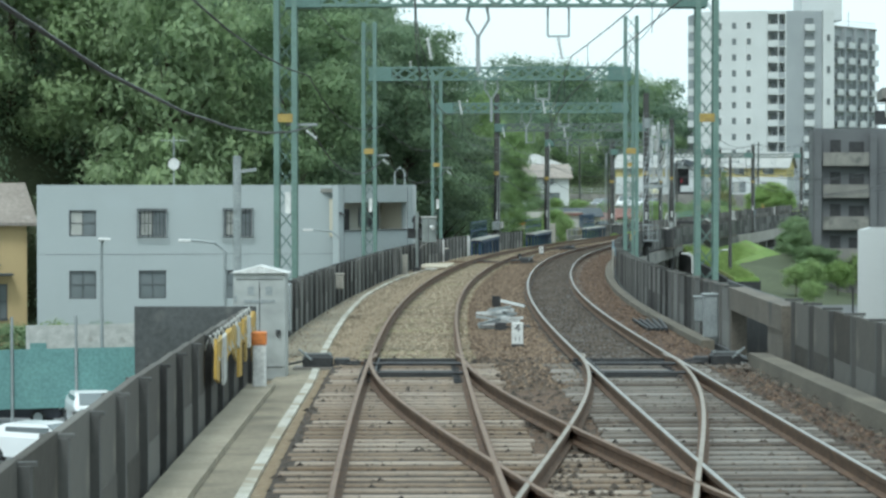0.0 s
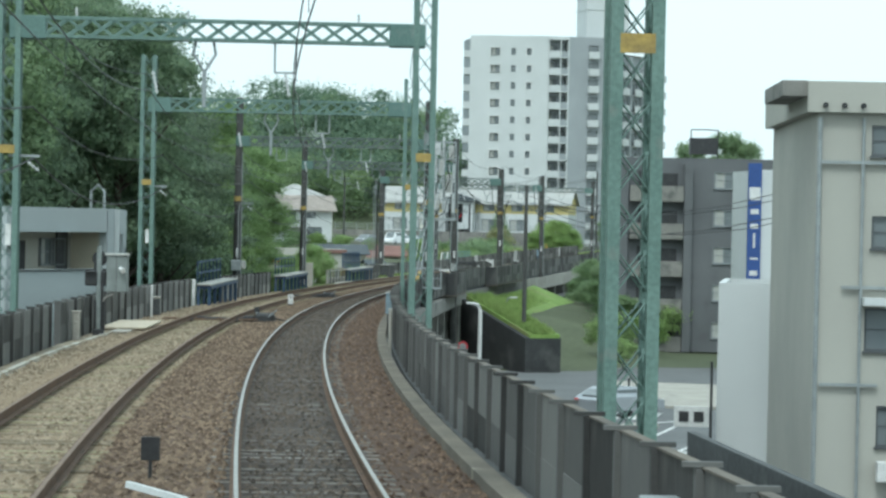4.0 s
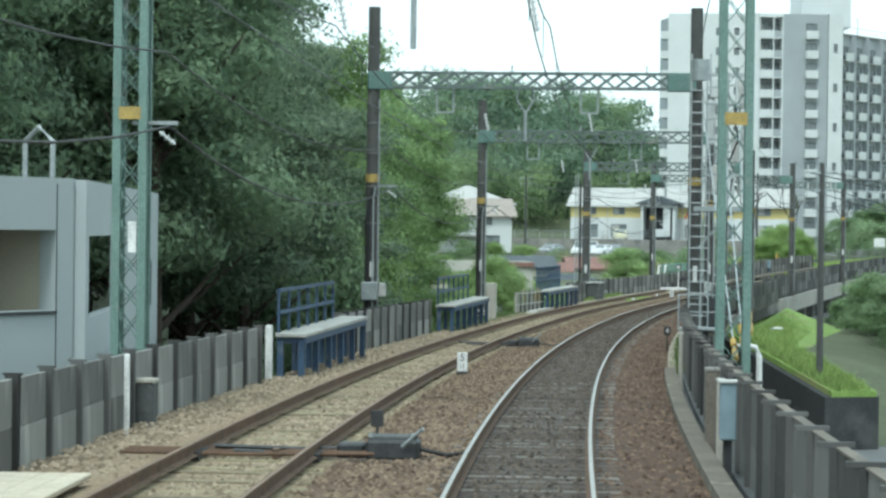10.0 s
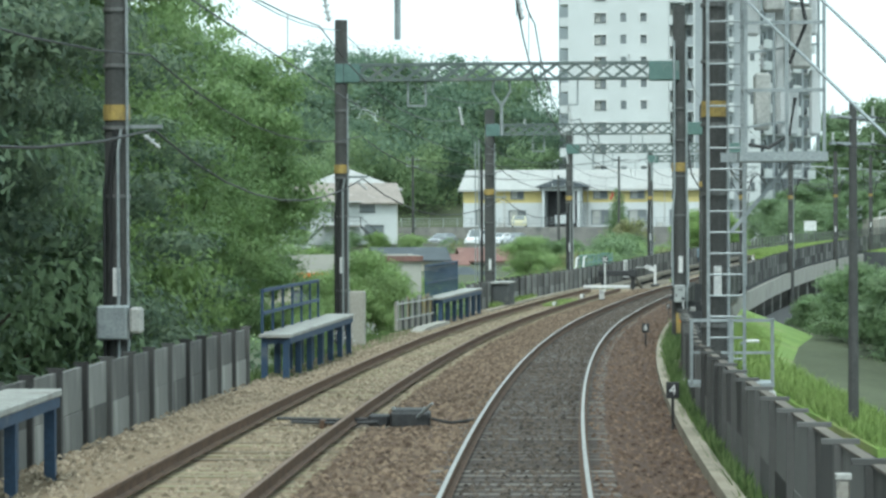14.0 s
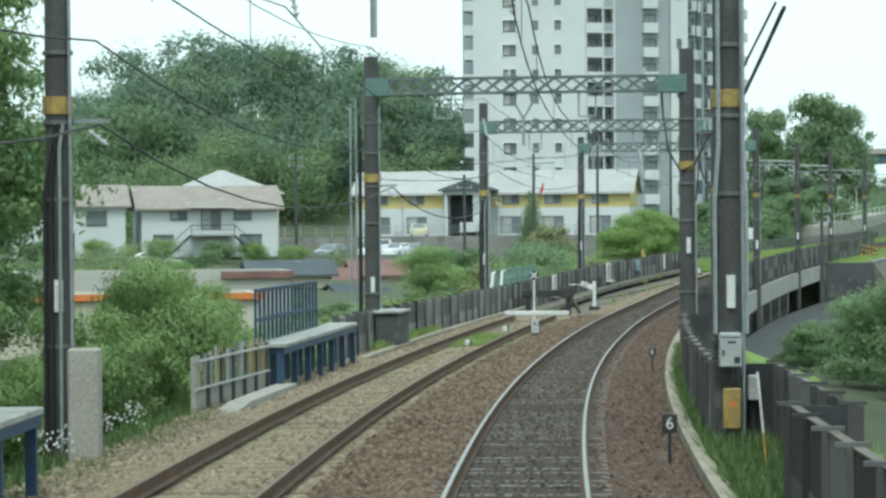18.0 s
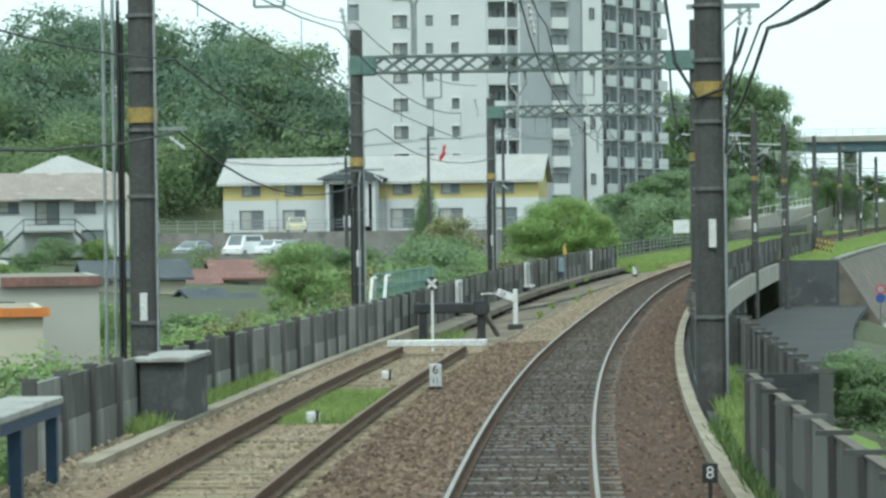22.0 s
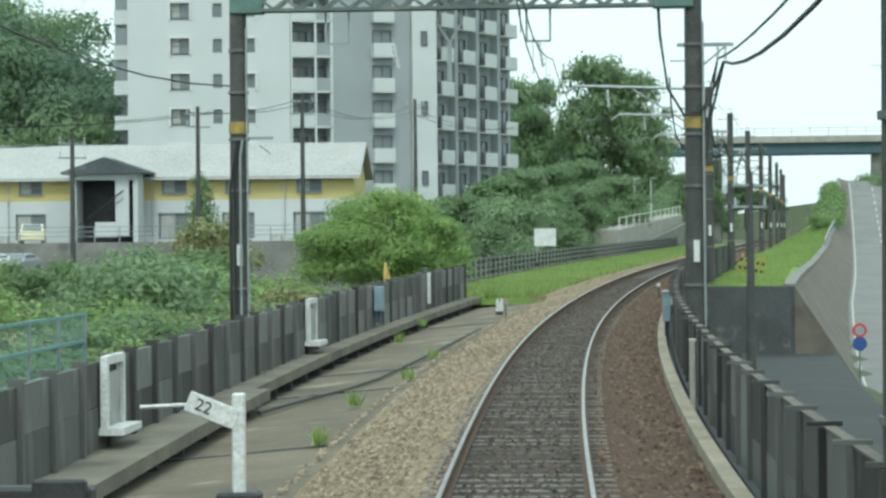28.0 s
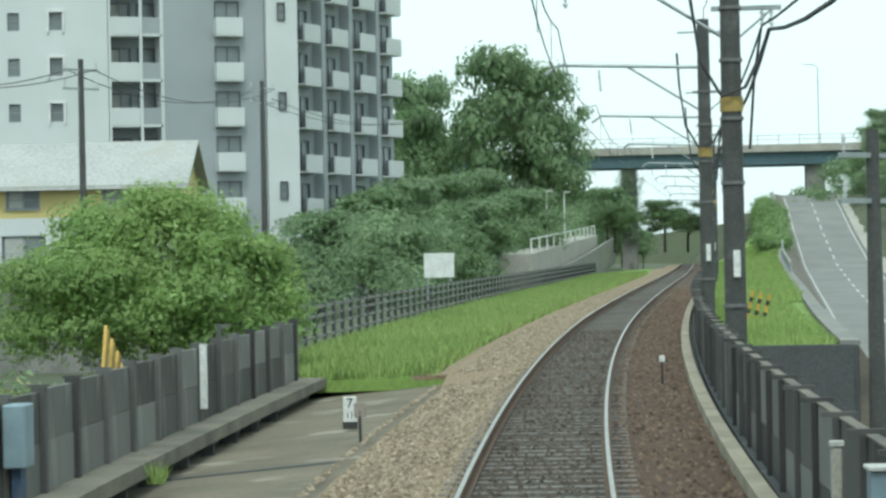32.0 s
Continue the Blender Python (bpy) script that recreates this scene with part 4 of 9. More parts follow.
def portal(s, kind, xl=-6.75, xr=2.98, beam=7.35, topl=9.0, topr=9.0, thick=0.21):
    th = thing("catenary_portal", "green lattice catenary portal over both tracks" if kind == "lattice" else "concrete catenary masts joined by a green lattice beam", "catenary portal", TM(s), "catenary portals")
    mast_parts(th, kind, xl, topl, size=thick, plate=1.5 if thick > 0.25 else 1.95)
    mast_parts(th, kind, xr, topr, size=thick, plate=2.6 if thick > 0.25 else 1.95)
    paint = GREEN if kind == "lattice" else BEAM
    b = part("beam", Mesh().box(((xl + xr) / 2, 0, beam - 0.22), (xr - xl, 0.3, 0.03)), paint, th, "lattice beam")
    lacing = Mesh()
    bays = round((xr - xl - 0.5) / 0.53)
    for k in range(bays):
        a, c = xl + 0.25 + (xr - xl - 0.5) * k / bays, xl + 0.25 + (xr - xl - 0.5) * (k + 1) / bays
        for sy in (-0.19, 0.19):
            lacing.bar((a, sy, beam - 0.2), (c, sy, beam + 0.2), 0.012, 0.06).bar((a, sy, beam + 0.2), (c, sy, beam - 0.2), 0.012, 0.06)
    tagged(part("lacing", lacing, paint, b), kind="stuff")
    for sy in (-1, 1):
        for sz in (-1, 1):
            part("chord", Mesh().box(((xl + xr) / 2, sy * 0.19, beam + sz * 0.22), (xr - xl, 0.06, 0.07)), paint, b)
    part("gusset", Mesh().box((xl + (0.42 if kind == "lattice" else 0.2), 0, beam - 0.02), (0.85 if kind == "lattice" else 0.7, 0.46, 0.54), None, 0.02), TEAL, b, "solid green gusset plate")
    part("gusset", Mesh().box((xr - 0.42, 0, beam - 0.02), (0.85, 0.5, 0.54), None, 0.02), TEAL, b, "solid green gusset plate")
    for x in (-5.2, -2.6, 1.4):
        part("insulator", insulator(Mesh(), (x, -0.1, beam + 0.22), (x, -0.1, beam + 0.46), 0.05, 3), CERAMIC, b)
    if kind == "concrete":
        if thick > 0.25:
            for dx, top in ((0.35, 6.9), (0.19, 7.0), (0.1, 6.6), (0.04, 6.2)):
                part("conduit", Mesh().tube([(xl - thick - dx, -0.1, -1.0), (xl - thick - dx, -0.1, top)], 0.03, 6), GALV if dx > 0.15 else CABLE, th, "cable conduit beside the mast")
        for dx in () if thick > 0.25 else (0.0, 0.1, 0.22):
            part("conduit", Mesh().tube([(xl - 0.16 + dx, -0.26, -0.6), (xl - 0.16 + dx, -0.26, 3.4 + 3 * dx), (xl + dx * 0.5, -0.24, 4.4)], 0.026, 6), CABLE if dx < 0.15 else GALV, th, "cable conduit strapped to the mast")
    part("hanger", hanger_y(-2.2, beam - 0.2), GALV, b, "galvanised forked hanger")
    part("hanger", hanger_frame(-0.3, beam - 0.2), GALV, b, "galvanised hanging frame")
    if kind == "concrete":
        part("hanger", hanger_frame(-4.6, beam - 0.2), GALV, b, "galvanised hanging frame")
    for x in (-0.3, -3.4):
        part("insulator", insulator(Mesh(), (x, 0, beam - 0.98), (x + 0.1, 0, beam - 1.5), 0.06, 5), CERAMIC, b, "white ceramic insulator string")
    part("insulator", insulator(Mesh(), (xl + 0.5, -0.3, 4.3), (xl + 0.75, -0.3, 4.1), 0.05, 3), CERAMIC, b)
    arm = Mesh().bar((xl, 0, 4.45), (xl - 0.75 + 1.5, -0.05, 4.45), 0.06)
    part("feeder_arm", arm, GALV, th)
    for sx, x in ((-1, xl), (1, xr)):
        part("conduit", Mesh().tube([(x + 0.9 * thick, -0.18, -0.2), (x + 0.85 * thick, -0.16, beam - 0.6)], 0.025, 6), GALV, th, "thin cable conduit")
    return th


PORTALS = [(84.5, "lattice", 9.4, 9.6), (120.5, "lattice", 9.4, 9.6), (156.5, "lattice", 9.3, 8.6), (193, "concrete", 9.8, 9.8), (225.5, "concrete", 8.9, 9.2), (266.8, "concrete", 8.3, 8.4), (297.6, "concrete", 8.4, 8.5), (336, "concrete", 8.0, 8.4)]
RIGHT_MAST = {84.5: 3.2, 193: 2.86, 225.5: 2.8, 266.8: 2.64, 297.6: 2.8}
for s, kind, a, b in PORTALS:
    portal(s, kind, topl=a, topr=b, beam=7.62 if s == 193 else 7.48 if kind == "lattice" else 7.4, xr=RIGHT_MAST.get(s, 2.98), thick=0.28 if s == 266.8 else 0.23)


def cantilever(s, lat=2.95, top=8.3):
    th = thing("catenary_pole", "concrete catenary pole with a bracket arm over the track", "catenary pole", TM(s), "bracket poles")
    mast_parts(th, "concrete", lat, top)
    arm = Mesh().tube([(lat, 0, 7.0), (-1.0, 0, 7.15), (-1.35, 0, 6.9)], 0.05, 8)
    arm.tube([(lat, 0, 5.75), (0.9, 0, 7.05)], 0.035, 6)
    part("bracket_arm", arm, GALV, th, "galvanised bracket arm")
    part("insulator", insulator(Mesh(), (0.1, 0, 7.0), (0.15, 0, 6.4), 0.06, 5), CERAMIC, th)
    top_arm = Mesh().bar((lat - 0.7, 0, top - 0.35), (lat + 0.5, 0, top - 0.35), 0.05)
    part("crossarm", top_arm, GALV, th)


for s in (371, 398, 428, 458, 489, 520, 552, 584, 616):
    cantilever(s)
for s in (266.8, 297.6, 336, 371, 398, 428):
    th = thing("feeder_bracket", "steel side arm with insulators and looping black cables on a mast", "bracket", TM(s, RIGHT_MAST.get(s, 2.98), 6.3), "feeder brackets")
    part("arm", Mesh().bar((-0.35, 0, 0.02), (0.85, 0, 0.02), 0.08).bar((0.1, 0, -0.5), (0.7, 0, 0), 0.04), GALV, th)
    for x in (0.52, 0.68):
        part("insulator", insulator(Mesh(), (x, 0, -0.02), (x, 0, -0.3), 0.055, 3), CERAMIC, th)
    part("loop_cable", Mesh().tube([(0.64, 0, -0.33), (0.5, 0, -0.75), (0.2, -0.25, -1.35), (-0.2, -0.28, -1.5), (-0.55, -0.2, -0.9), (-0.7, 0, 0.2), (-0.75, 0, 1.1)], 0.032, 6), CABLE, th, "black looping cable")
    part("drop_cable", Mesh().tube([(0.5, 0, -0.33), (0.36, -0.1, -1.2), (0.26, -0.2, -2.4)], 0.024, 6), CABLE, th)


def wire(name, pts, r, label, material=WIRE):
    return solid(name, Mesh().tube(pts, r, 5), material, label, "wire")


STOPS = [20.0] + [p[0] for p in PORTALS] + [371, 398, 428, 458, 489, 520]


def along(lat, z, sag, s0=20, s1=520, n=8):
    pts = []
    stops = [q for q in STOPS if s0 <= q <= s1]
    for a, b in zip(stops, stops[1:]):
        for i in range(n):
            u = i / n
            pts.append(T(a + (b - a) * u, lat, z - sag * 4 * u * (1 - u)))
    return pts


for lat, s1, lab in ((0.0, 520, "running track"), (OTHER, 298, "siding")):
    wire("contact_wire", along(lat, 5.15, 0.02, 20, s1), 0.011, "grooved copper contact wire above the " + lab)
    mess = along(lat, 6.05, 0.5, 20, s1)
    wire("messenger_wire", mess, 0.012, "sagging messenger wire above the " + lab)
    dr = Mesh()
    for p in mess[1::2]:
        q = p.copy()
        q.z = p.z - 0.9 + 0.3
        dr.tube([p, q], 0.006, 4)
    solid("dropper_wires", dr, WIRE, "thin vertical droppers below the messenger wire", "wire", "stuff")
wire("feeder_cable", along(-6.15, 4.4, 0.85, 20, 298), 0.02, "heavy black feeder cable sagging from mast to mast", CABLE)
wire("feeder_cable", along(-6.2, 5.6, 0.6, 20, 336), 0.016, "black feeder cable high along the masts", CABLE)
wire("feeder_wire", along(3.62, 5.95, 0.7, 225, 520), 0.035, "twin feeder wire beside the masts", CABLE)
wire("feeder_wire", along(3.5, 6.02, 0.45, 225, 520), 0.022, "thin feeder wire beside the masts", CABLE)
wire("overhead_ground_wire", along(-6.75, 8.6, 0.6, 20, 336), 0.014, "ground wire across the mast tops", WIRE)
wire("overhead_ground_wire", along(2.98, 8.6, 0.6, 20, 520), 0.014, "ground wire across the mast tops", WIRE)


# ---- lineside things ----
def text_mesh(body, size, material, parent, m, name="lettering"):
    cu = bpy.data.curves.new(name, "FONT")
    cu.body, cu.size, cu.align_x, cu.align_y, cu.extrude = body, size, "CENTER", "CENTER", 0.002
    tmp = bpy.data.objects.new(name, cu)
    me = bpy.data.meshes.new_from_object(tmp)
    bpy.data.objects.remove(tmp)
    me.materials.clear()
    me.materials.append(material)
    ob = new(name, me)
    ob.parent = parent
    ob.matrix_basis = m
    return ob


FACE = Matrix.Rotation(radians(90), 4, "X")


def km_post(s, lat, z, big, small, base=True):
    th = thing("distance_post", "small white distance post with black figures in the ballast", "distance post", TM(s, lat, z), "distance posts")
    part("plate", Mesh().box((0, 0, 0.2), (0.22, 0.1, 0.42), None, 0.012), WHITE, th)
    part("base", Mesh().box((0, 0, -0.06), (0.24, 0.14, 0.12), None, 0.01), BLACK if base else CONC, th, "black painted foot")
    text_mesh(big, 0.23, BLACK, th, Matrix.Translation((0, -0.053, 0.3)) @ FACE)
    text_mesh(small, 0.14, BLACK, th, Matrix.Translation((0, -0.053, 0.1)) @ FACE)


km_post(72.2, -1.57, -0.15, "4", "11")
km_post(171.6, -2.29, -0.15, "5", "11")
km_post(271.5, -2.26, -0.15, "6", "11")
km_post(368.8, -3.49, -0.5, "7", "11")


def track_marker(s, lat, z, h, size=0.2, text="", color=None, label="small black marker plate on a thin stake", zt=BLACK):
    th = thing("track_marker", label, "marker", TM(s, lat, z), "track markers")
    part("stake", Mesh().tube([(0, 0, -0.1), (0, 0, h)], 0.022, 8), DARKMETAL, th)
    part("plate", Mesh().box((0, 0, h), (size, 0.04, size * 1.25), None, 0.01), color or BLACK, th)
    if text:
        text_mesh(text, size * 1.1, WHITE, th, Matrix.Translation((0, -0.023, h)) @ FACE)


track_marker(88.4, -1.73, -0.22, 0.35, 0.22, label="square black marker plate on a stake between the tracks")
track_marker(150.5, -2.2, -0.22, 0.32, 0.18, label="dark square marker plate in the brown ballast")
track_marker(191, 2.12, -0.3, 0.6, 0.2, "4", label="black marker with a white four beside the kerb")
track_marker(222.8, 1.88, -0.3, 0.55, 0.2, "6", label="black marker with a white six beside the kerb")
track_marker(250, 1.9, -0.3, 0.45, 0.16, "8", label="black marker with a white eight beside the kerb")
track_marker(374, 1.7, -0.3, 0.5, 0.1, color=WHITE, label="short white stake beside the kerb")
track_marker(365.5, -3.0, -0.55, 0.45, 0.18, color=ROOF_BROWN, label="rusty marker plate on a stake beside the slab")
for s, lat, tx in ((263.2, -3.54, "6"), (275, -3.5, "")):
    th = thing("ground_marker", "white block marker lying between the siding rails", "marker", TM(s, lat, -0.22, 10))
    part("block", Mesh().box((0, 0, 0.09), (0.2, 0.14, 0.18), None, 0.02), WHITE, th)
    part("band", Mesh().box((0.06, 0, 0.1), (0.05, 0.146, 0.184)), BLACK, th)


def refuge_platform(s0, s1, railing, lat0=-6.2, lat1=-5.52, z=0.68):
    """A blue steel refuge platform with a pale deck."""
    L = s1 - s0
    th = thing("refuge_platform", "blue steel refuge platform with a pale deck beside the siding", "platform", TM((s0 + s1) / 2, (lat0 + lat1) / 2, z), "refuge platforms")
    w = lat1 - lat0
    part("deck", Mesh().box((0, 0, 0), (w, L, 0.09), None, 0.015), DECK, th, "pale worn deck boards")
    part("edge_beam", Mesh().box((w / 2 - 0.06, 0, -0.11), (0.08, L - 0.1, 0.13)), BLUE, th)
    n = max(3, round(L / 2.2))
    for i in range(n + 1):
        y = -L / 2 + 0.15 + (L - 0.3) * i / n
        for x in (-w / 2 + 0.1, w / 2 - 0.12):
            part("leg", Mesh().box((x, y, -0.55), (0.13, 0.13, 1.0)), BLUE, th)
        part("crossbeam", Mesh().box((0, y, -0.12), (w - 0.1, 0.09, 0.12)), BLUE, th)
    if railing:
        H, a, b = railing[1], -L / 2 + 0.1, L * (0.25 if railing[0] == "slats" else 0.3)
        for zz in ((H, H * 0.5) if railing[0] != "slats" else (H * 0.98, H * 0.45)):
            part("handrail", Mesh().bar((-w / 2 + 0.06, a, zz), (-w / 2 + 0.06, b, zz), 0.07), BLUE, th)
        k = 6 if railing[0] != "slats" else 16
        for i in range(k + 1):
            y = a + (b - a) * i / k
            part("baluster" if railing[0] == "slats" else "railing_post", Mesh().box((-w / 2 + 0.06, y, H / 2), (0.05, 0.09 if railing[0] == "slats" else 0.07, H)), BLUE, th)
    return th


refuge_platform(170.2, 182.2, ("rail", 0.95))
refuge_platform(206.2, 218.4, ("short", 0.95))
refuge_platform(241.6, 254.3, ("slats", 1.15))
th = thing("panel_fence", "low concrete panel fence with pale rails and grey and yellow slats", "fence", TM(238.3, -6.12, -0.5, -3.4))
tilt = random.Random(4)
for i in range(7):
    part("post", Mesh().box((0, -3.3 + 1.1 * i, 0.55), (0.1, 0.13, 1.3), None, 0.01), CONC_DARK if i else CONC, th)
for i in range(6):
    part("panel", Mesh().box((-0.03, -2.75 + 1.1 * i, 0.25), (0.05, 1.0, 0.7)), CONC, th, "grey concrete panel")
for z in (0.62, 1.12):
    part("rail", Mesh().bar((0.05, -3.4, z), (0.05, 3.4, z), 0.045), WHITE_OLD, th, "pale top rail" if z > 0.9 else "")
for i in range(26):
    h = 0.66 + tilt.uniform(-0.06, 0.08)
    if i > 17 or i % 4 != 2:
        part("slat", Mesh().box((0.0, -3.2 + 0.25 * i, 0.6 + h / 2), (0.02, 0.09 if i > 17 else 0.18, h)), BAND_YELLOW if i > 17 and i % 2 or i == 8 else DECK if i % 3 else CONC_OLD, th)
th = thing("concrete_pillar", "weathered pale concrete pillar among the weeds", "pillar", TM(224.2, -6.15, -0.6))
part("shaft", Mesh().box((0, 0, 0.92), (0.42, 0.4, 1.84), None, 0.03), CONC, th)
for s, z, lab in ((193.0, 1.3, "grey equipment case strapped round a concrete mast"),):
    th = thing("mast_case", lab, "box", TM(s, -6.75, z))
    part("case", Mesh().box((-0.02, -0.3, 0), (0.5, 0.3, 0.55), None, 0.03), GALV, th)
    part("side_case", Mesh().box((0.36, -0.3, 0.04), (0.2, 0.26, 0.42), None, 0.04), WHITE_OLD, th)
    part("clamp", Mesh().box((0, -0.12, 0.22), (0.5, 0.12, 0.05)).box((0, -0.12, -0.22), (0.5, 0.12, 0.05)), DARKMETAL, th)
solid("white_post", Mesh().box((0, 0, 0.25), (0.14, 0.2, 1.2), None, 0.02), WHITE, "white painted concrete post at the wall's end", "post", m=TM(169.2, -6.2))

# cabinets beside the points
th = thing("relay_cabinet", "tall pale grey relay cabinet with a pitched cap", "cabinet", TM(64.2, -5.95, -0.3))
part("body", Mesh().box((0, 0, 0.85), (0.84, 0.7, 1.7), None, 0.02), CABINET, th)
part("door_seam", Mesh().box((0, -0.353, 0.9), (0.012, 0.01, 1.3)).box((0, -0.353, 0.2), (0.74, 0.01, 0.012)).box((0, -0.353, 1.6), (0.74, 0.01, 0.012)), DARKMETAL, th)
for z in (0.5, 1.3):
    part("hinge", Mesh().box((-0.38, -0.36, z), (0.03, 0.02, 0.1)), GALV, th)
part("cap", Mesh().add([(-0.47, -0.4, 1.7), (0.47, -0.4, 1.7), (0.47, 0.4, 1.7), (-0.47, 0.4, 1.7), (0, -0.4, 1.82), (0, 0.4, 1.82)], [(0, 1, 4), (3, 5, 2), (0, 4, 5, 3), (1, 2, 5, 4), (3, 2, 1, 0)]), WHITE, th, "low pitched white cap")
part("plinth", Mesh().box((0, 0, -0.05), (1.0, 0.9, 0.14)), CONC, th)
for x in (-0.14, 0.15):
    part("emblem", Mesh().box((x, -0.356, 1.42), (0.11, 0.01, 0.13)).box((x, -0.36, 1.42), (0.05, 0.01, 0.06)), GALV, th, "faded painted mark")
part("plate", Mesh().box((0, -0.355, 1.25), (0.5, 0.01, 0.05)), GALV, th, "faded lettering as grey bars")
part("latch", Mesh().box((0.3, -0.36, 0.75), (0.07, 0.03, 0.09)), DARKMETAL, th)
th = thing("junction_box", "grey steel junction box on legs beside the cabinet", "cabinet", TM(69.5, -5.95, -0.3))
part("box", Mesh().box((0, 0, 0.95), (0.42, 0.35, 0.85), None, 0.02), GALV, th)
part("leg", Mesh().box((0, 0, 0.25), (0.2, 0.2, 0.6)), DARKMETAL, th)
part("latch", Mesh().box((0.06, -0.19, 0.95), (0.06, 0.03, 0.08)), DARKMETAL, th)
th = thing("bollard_light", "white and orange marker post beside the wall", "post", TM(60.5, -5.75, -0.3))
part("post", Mesh().box((0, 0, 0.35), (0.2, 0.16, 0.75), None, 0.02), WHITE, th)
part("cap", Mesh().box((0, 0, 0.82), (0.22, 0.18, 0.2), None, 0.02), ORANGE, th, "orange cap")
th = thing("yellow_cover", "torn yellow and white cover sheets hung over the wall", "cover", TM(57.5, -5.98))
rng = random.Random(12)
for i in range(13):
    h = rng.uniform(0.25, 0.75)
    part("sheet", Mesh().box((0, 0, 0), (0.035, rng.uniform(0.3, 0.62), h), Matrix.Translation((0.1 + rng.uniform(-0.01, 0.02), -3.6 + i * 0.62, 0.84 - h / 2)) @ Matrix.Rotation(rng.uniform(-0.25, 0.25), 4, "X")), (YELLOW, BAND_YELLOW, WHITE_OLD, YELLOW)[i % 4], th)
    part("strap", Mesh().tube([(-0.06, -3.6 + i * 0.62, 0.7), (0.02, -3.55 + i * 0.62, 0.9), (0.13, -3.5 + i * 0.62, 0.6)], 0.02, 6), WHITE_OLD, th)
th = thing("dark_board", "dark weathered board standing behind the wall", "board", TM(63.0, -6.9, -1.0))
part("board", Mesh().box((0, 0, 0.9), (1.9, 0.06, 2.0), None, 0.01), CONC_DARK, th)
for x in (-0.85, 0.85):
    part("post", Mesh().box((x, 0.08, 0.2), (0.08, 0.08, 3.2)), POST, th)
for s, lat, z, w, h, lab in ((78, 2.5, 0.2, 0.28, 0.5, "grey box hung on the wall beside the points"), (75.5, 2.45, 0.15, 0.3, 0.85, "tall grey cable box on the wall"), (53, 2.62, 0.1, 0.3, 0.6, "pale concrete post against the wall"), (130.5, -6.1, 0.0, 0.2, 0.8, "weathered concrete stub post by the wall"), (97, -6.15, 0.3, 0.22, 0.4, "pale box fixed to the panel wall")):
    th = thing("wall_box", lab, "box", TM(s, lat, z))
    part("case", Mesh().box((0, 0, 0.1), (w, 0.25, h), None, 0.02), GALV if "grey" in lab else CONC, th)
    part("cap", Mesh().box((0, 0, 0.12 + h / 2), (w + 0.05, 0.3, 0.05), None, 0.01), GALV if "grey" in lab else CONC, th)


def point_machine(s, lat, flip=1, label="dark point machine with rods beside the rail", size=1.0):
    th = thing("point_machine", label, "point machine", TM(s, lat, -0.2) @ Matrix.Scale(size, 4))
    part("motor_case", Mesh().box((0, 0, 0.08), (0.5, 0.42, 0.2), None, 0.03), DARKMETAL, th)
    part("cover", Mesh().box((0, 0, 0.19), (0.44, 0.36, 0.04), None, 0.012), CONC_DARK, th, "dusty lid")
    part("gear_case", Mesh().box((flip * 0.4, 0.05, 0.06), (0.26, 0.3, 0.14), None, 0.02), DARKMETAL, th)
    part("base_plate", Mesh().box((flip * 0.25, 0, -0.03), (1.3, 0.62, 0.05)), TIMBER_OILY, th)
    for y, z, q in ((-0.16, 0.05, 1.5), (0.02, 0.08, 1.7), (0.18, 0.05, 1.35)):
        part("rod", Mesh().tube([(flip * 0.4, y, z), (flip * 0.85, y + 0.05, z - 0.02), (flip * q, y + 0.03, z)], 0.022, 6), DARKMETAL, th)
    part("bracket", Mesh().box((flip * 0.75, 0, 0.03), (0.06, 0.5, 0.12)).box((flip * 1.1, 0, 0.02), (0.06, 0.4, 0.1)), RAIL_SIDE, th)
    part("lever", Mesh().tube([(-flip * 0.1, -0.24, 0.12), (-flip * 0.3, -0.34, 0.3)], 0.018, 6), GALV, th)
    for x in (-0.2, 0.2):
        part("bolt", Mesh().tube([(x, -0.17, 0.2), (x, -0.17, 0.24)], 0.025, 6), GALV, th)
    part("cable", Mesh().tube([(-flip * 0.25, 0, 0.08), (-flip * 0.5, 0.1, 0.02), (-flip * 0.7, 0.4, 0.02), (-flip * 0.75, 0.9, 0.0)], 0.022, 6), CABLE, th)


point_machine(65.8, -5.1)
point_machine(66.3, 1.75, -1)
point_machine(147.5, -1.75, -1, "dark point machine lying in the brown ballast", 1.35)
th = thing("point_rods", "rusty rods running under the siding rails to a point machine", "rods", TM(147.2, OTHER, -0.2))
for y in (-0.25, 0.1, 0.4):
    part("rod", Mesh().tube([(-1.7, y, 0.06), (0.0, y + 0.04, 0.05), (1.5, y * 0.5, 0.07)], 0.028, 6), RAIL_SIDE, th)
part("clamp", Mesh().box((-0.75, 0, 0.03), (0.16, 0.9, 0.1)).box((0.75, 0, 0.03), (0.16, 0.9, 0.1)), DARKMETAL, th)
point_machine(190.5, -1.85, -1, "low dark cable box in the brown ballast", 1.2)
th = thing("rail_fittings", "heap of galvanised rail fittings and rods between the tracks", "metal parts", TM(80.2, -1.74, -0.2))
rng = random.Random(4)
for i in range(20):
    a, x, y = rng.uniform(0, 3.1), rng.uniform(-0.32, 0.32), rng.uniform(-1.0, 1.0)
    z = 0.06 + 0.022 * i
    part("rod", Mesh().bar((x - 0.28 * math.cos(a), y - 0.35 * math.sin(a), z), (x + 0.28 * math.cos(a), y + 0.35 * math.sin(a), z + rng.uniform(-0.08, 0.12)), 0.055), STUCCO if i % 3 else GALV, th)
part("block", Mesh().box((0.0, -0.9, 0.08), (0.25, 0.3, 0.2), None, 0.02), DARKMETAL, th)
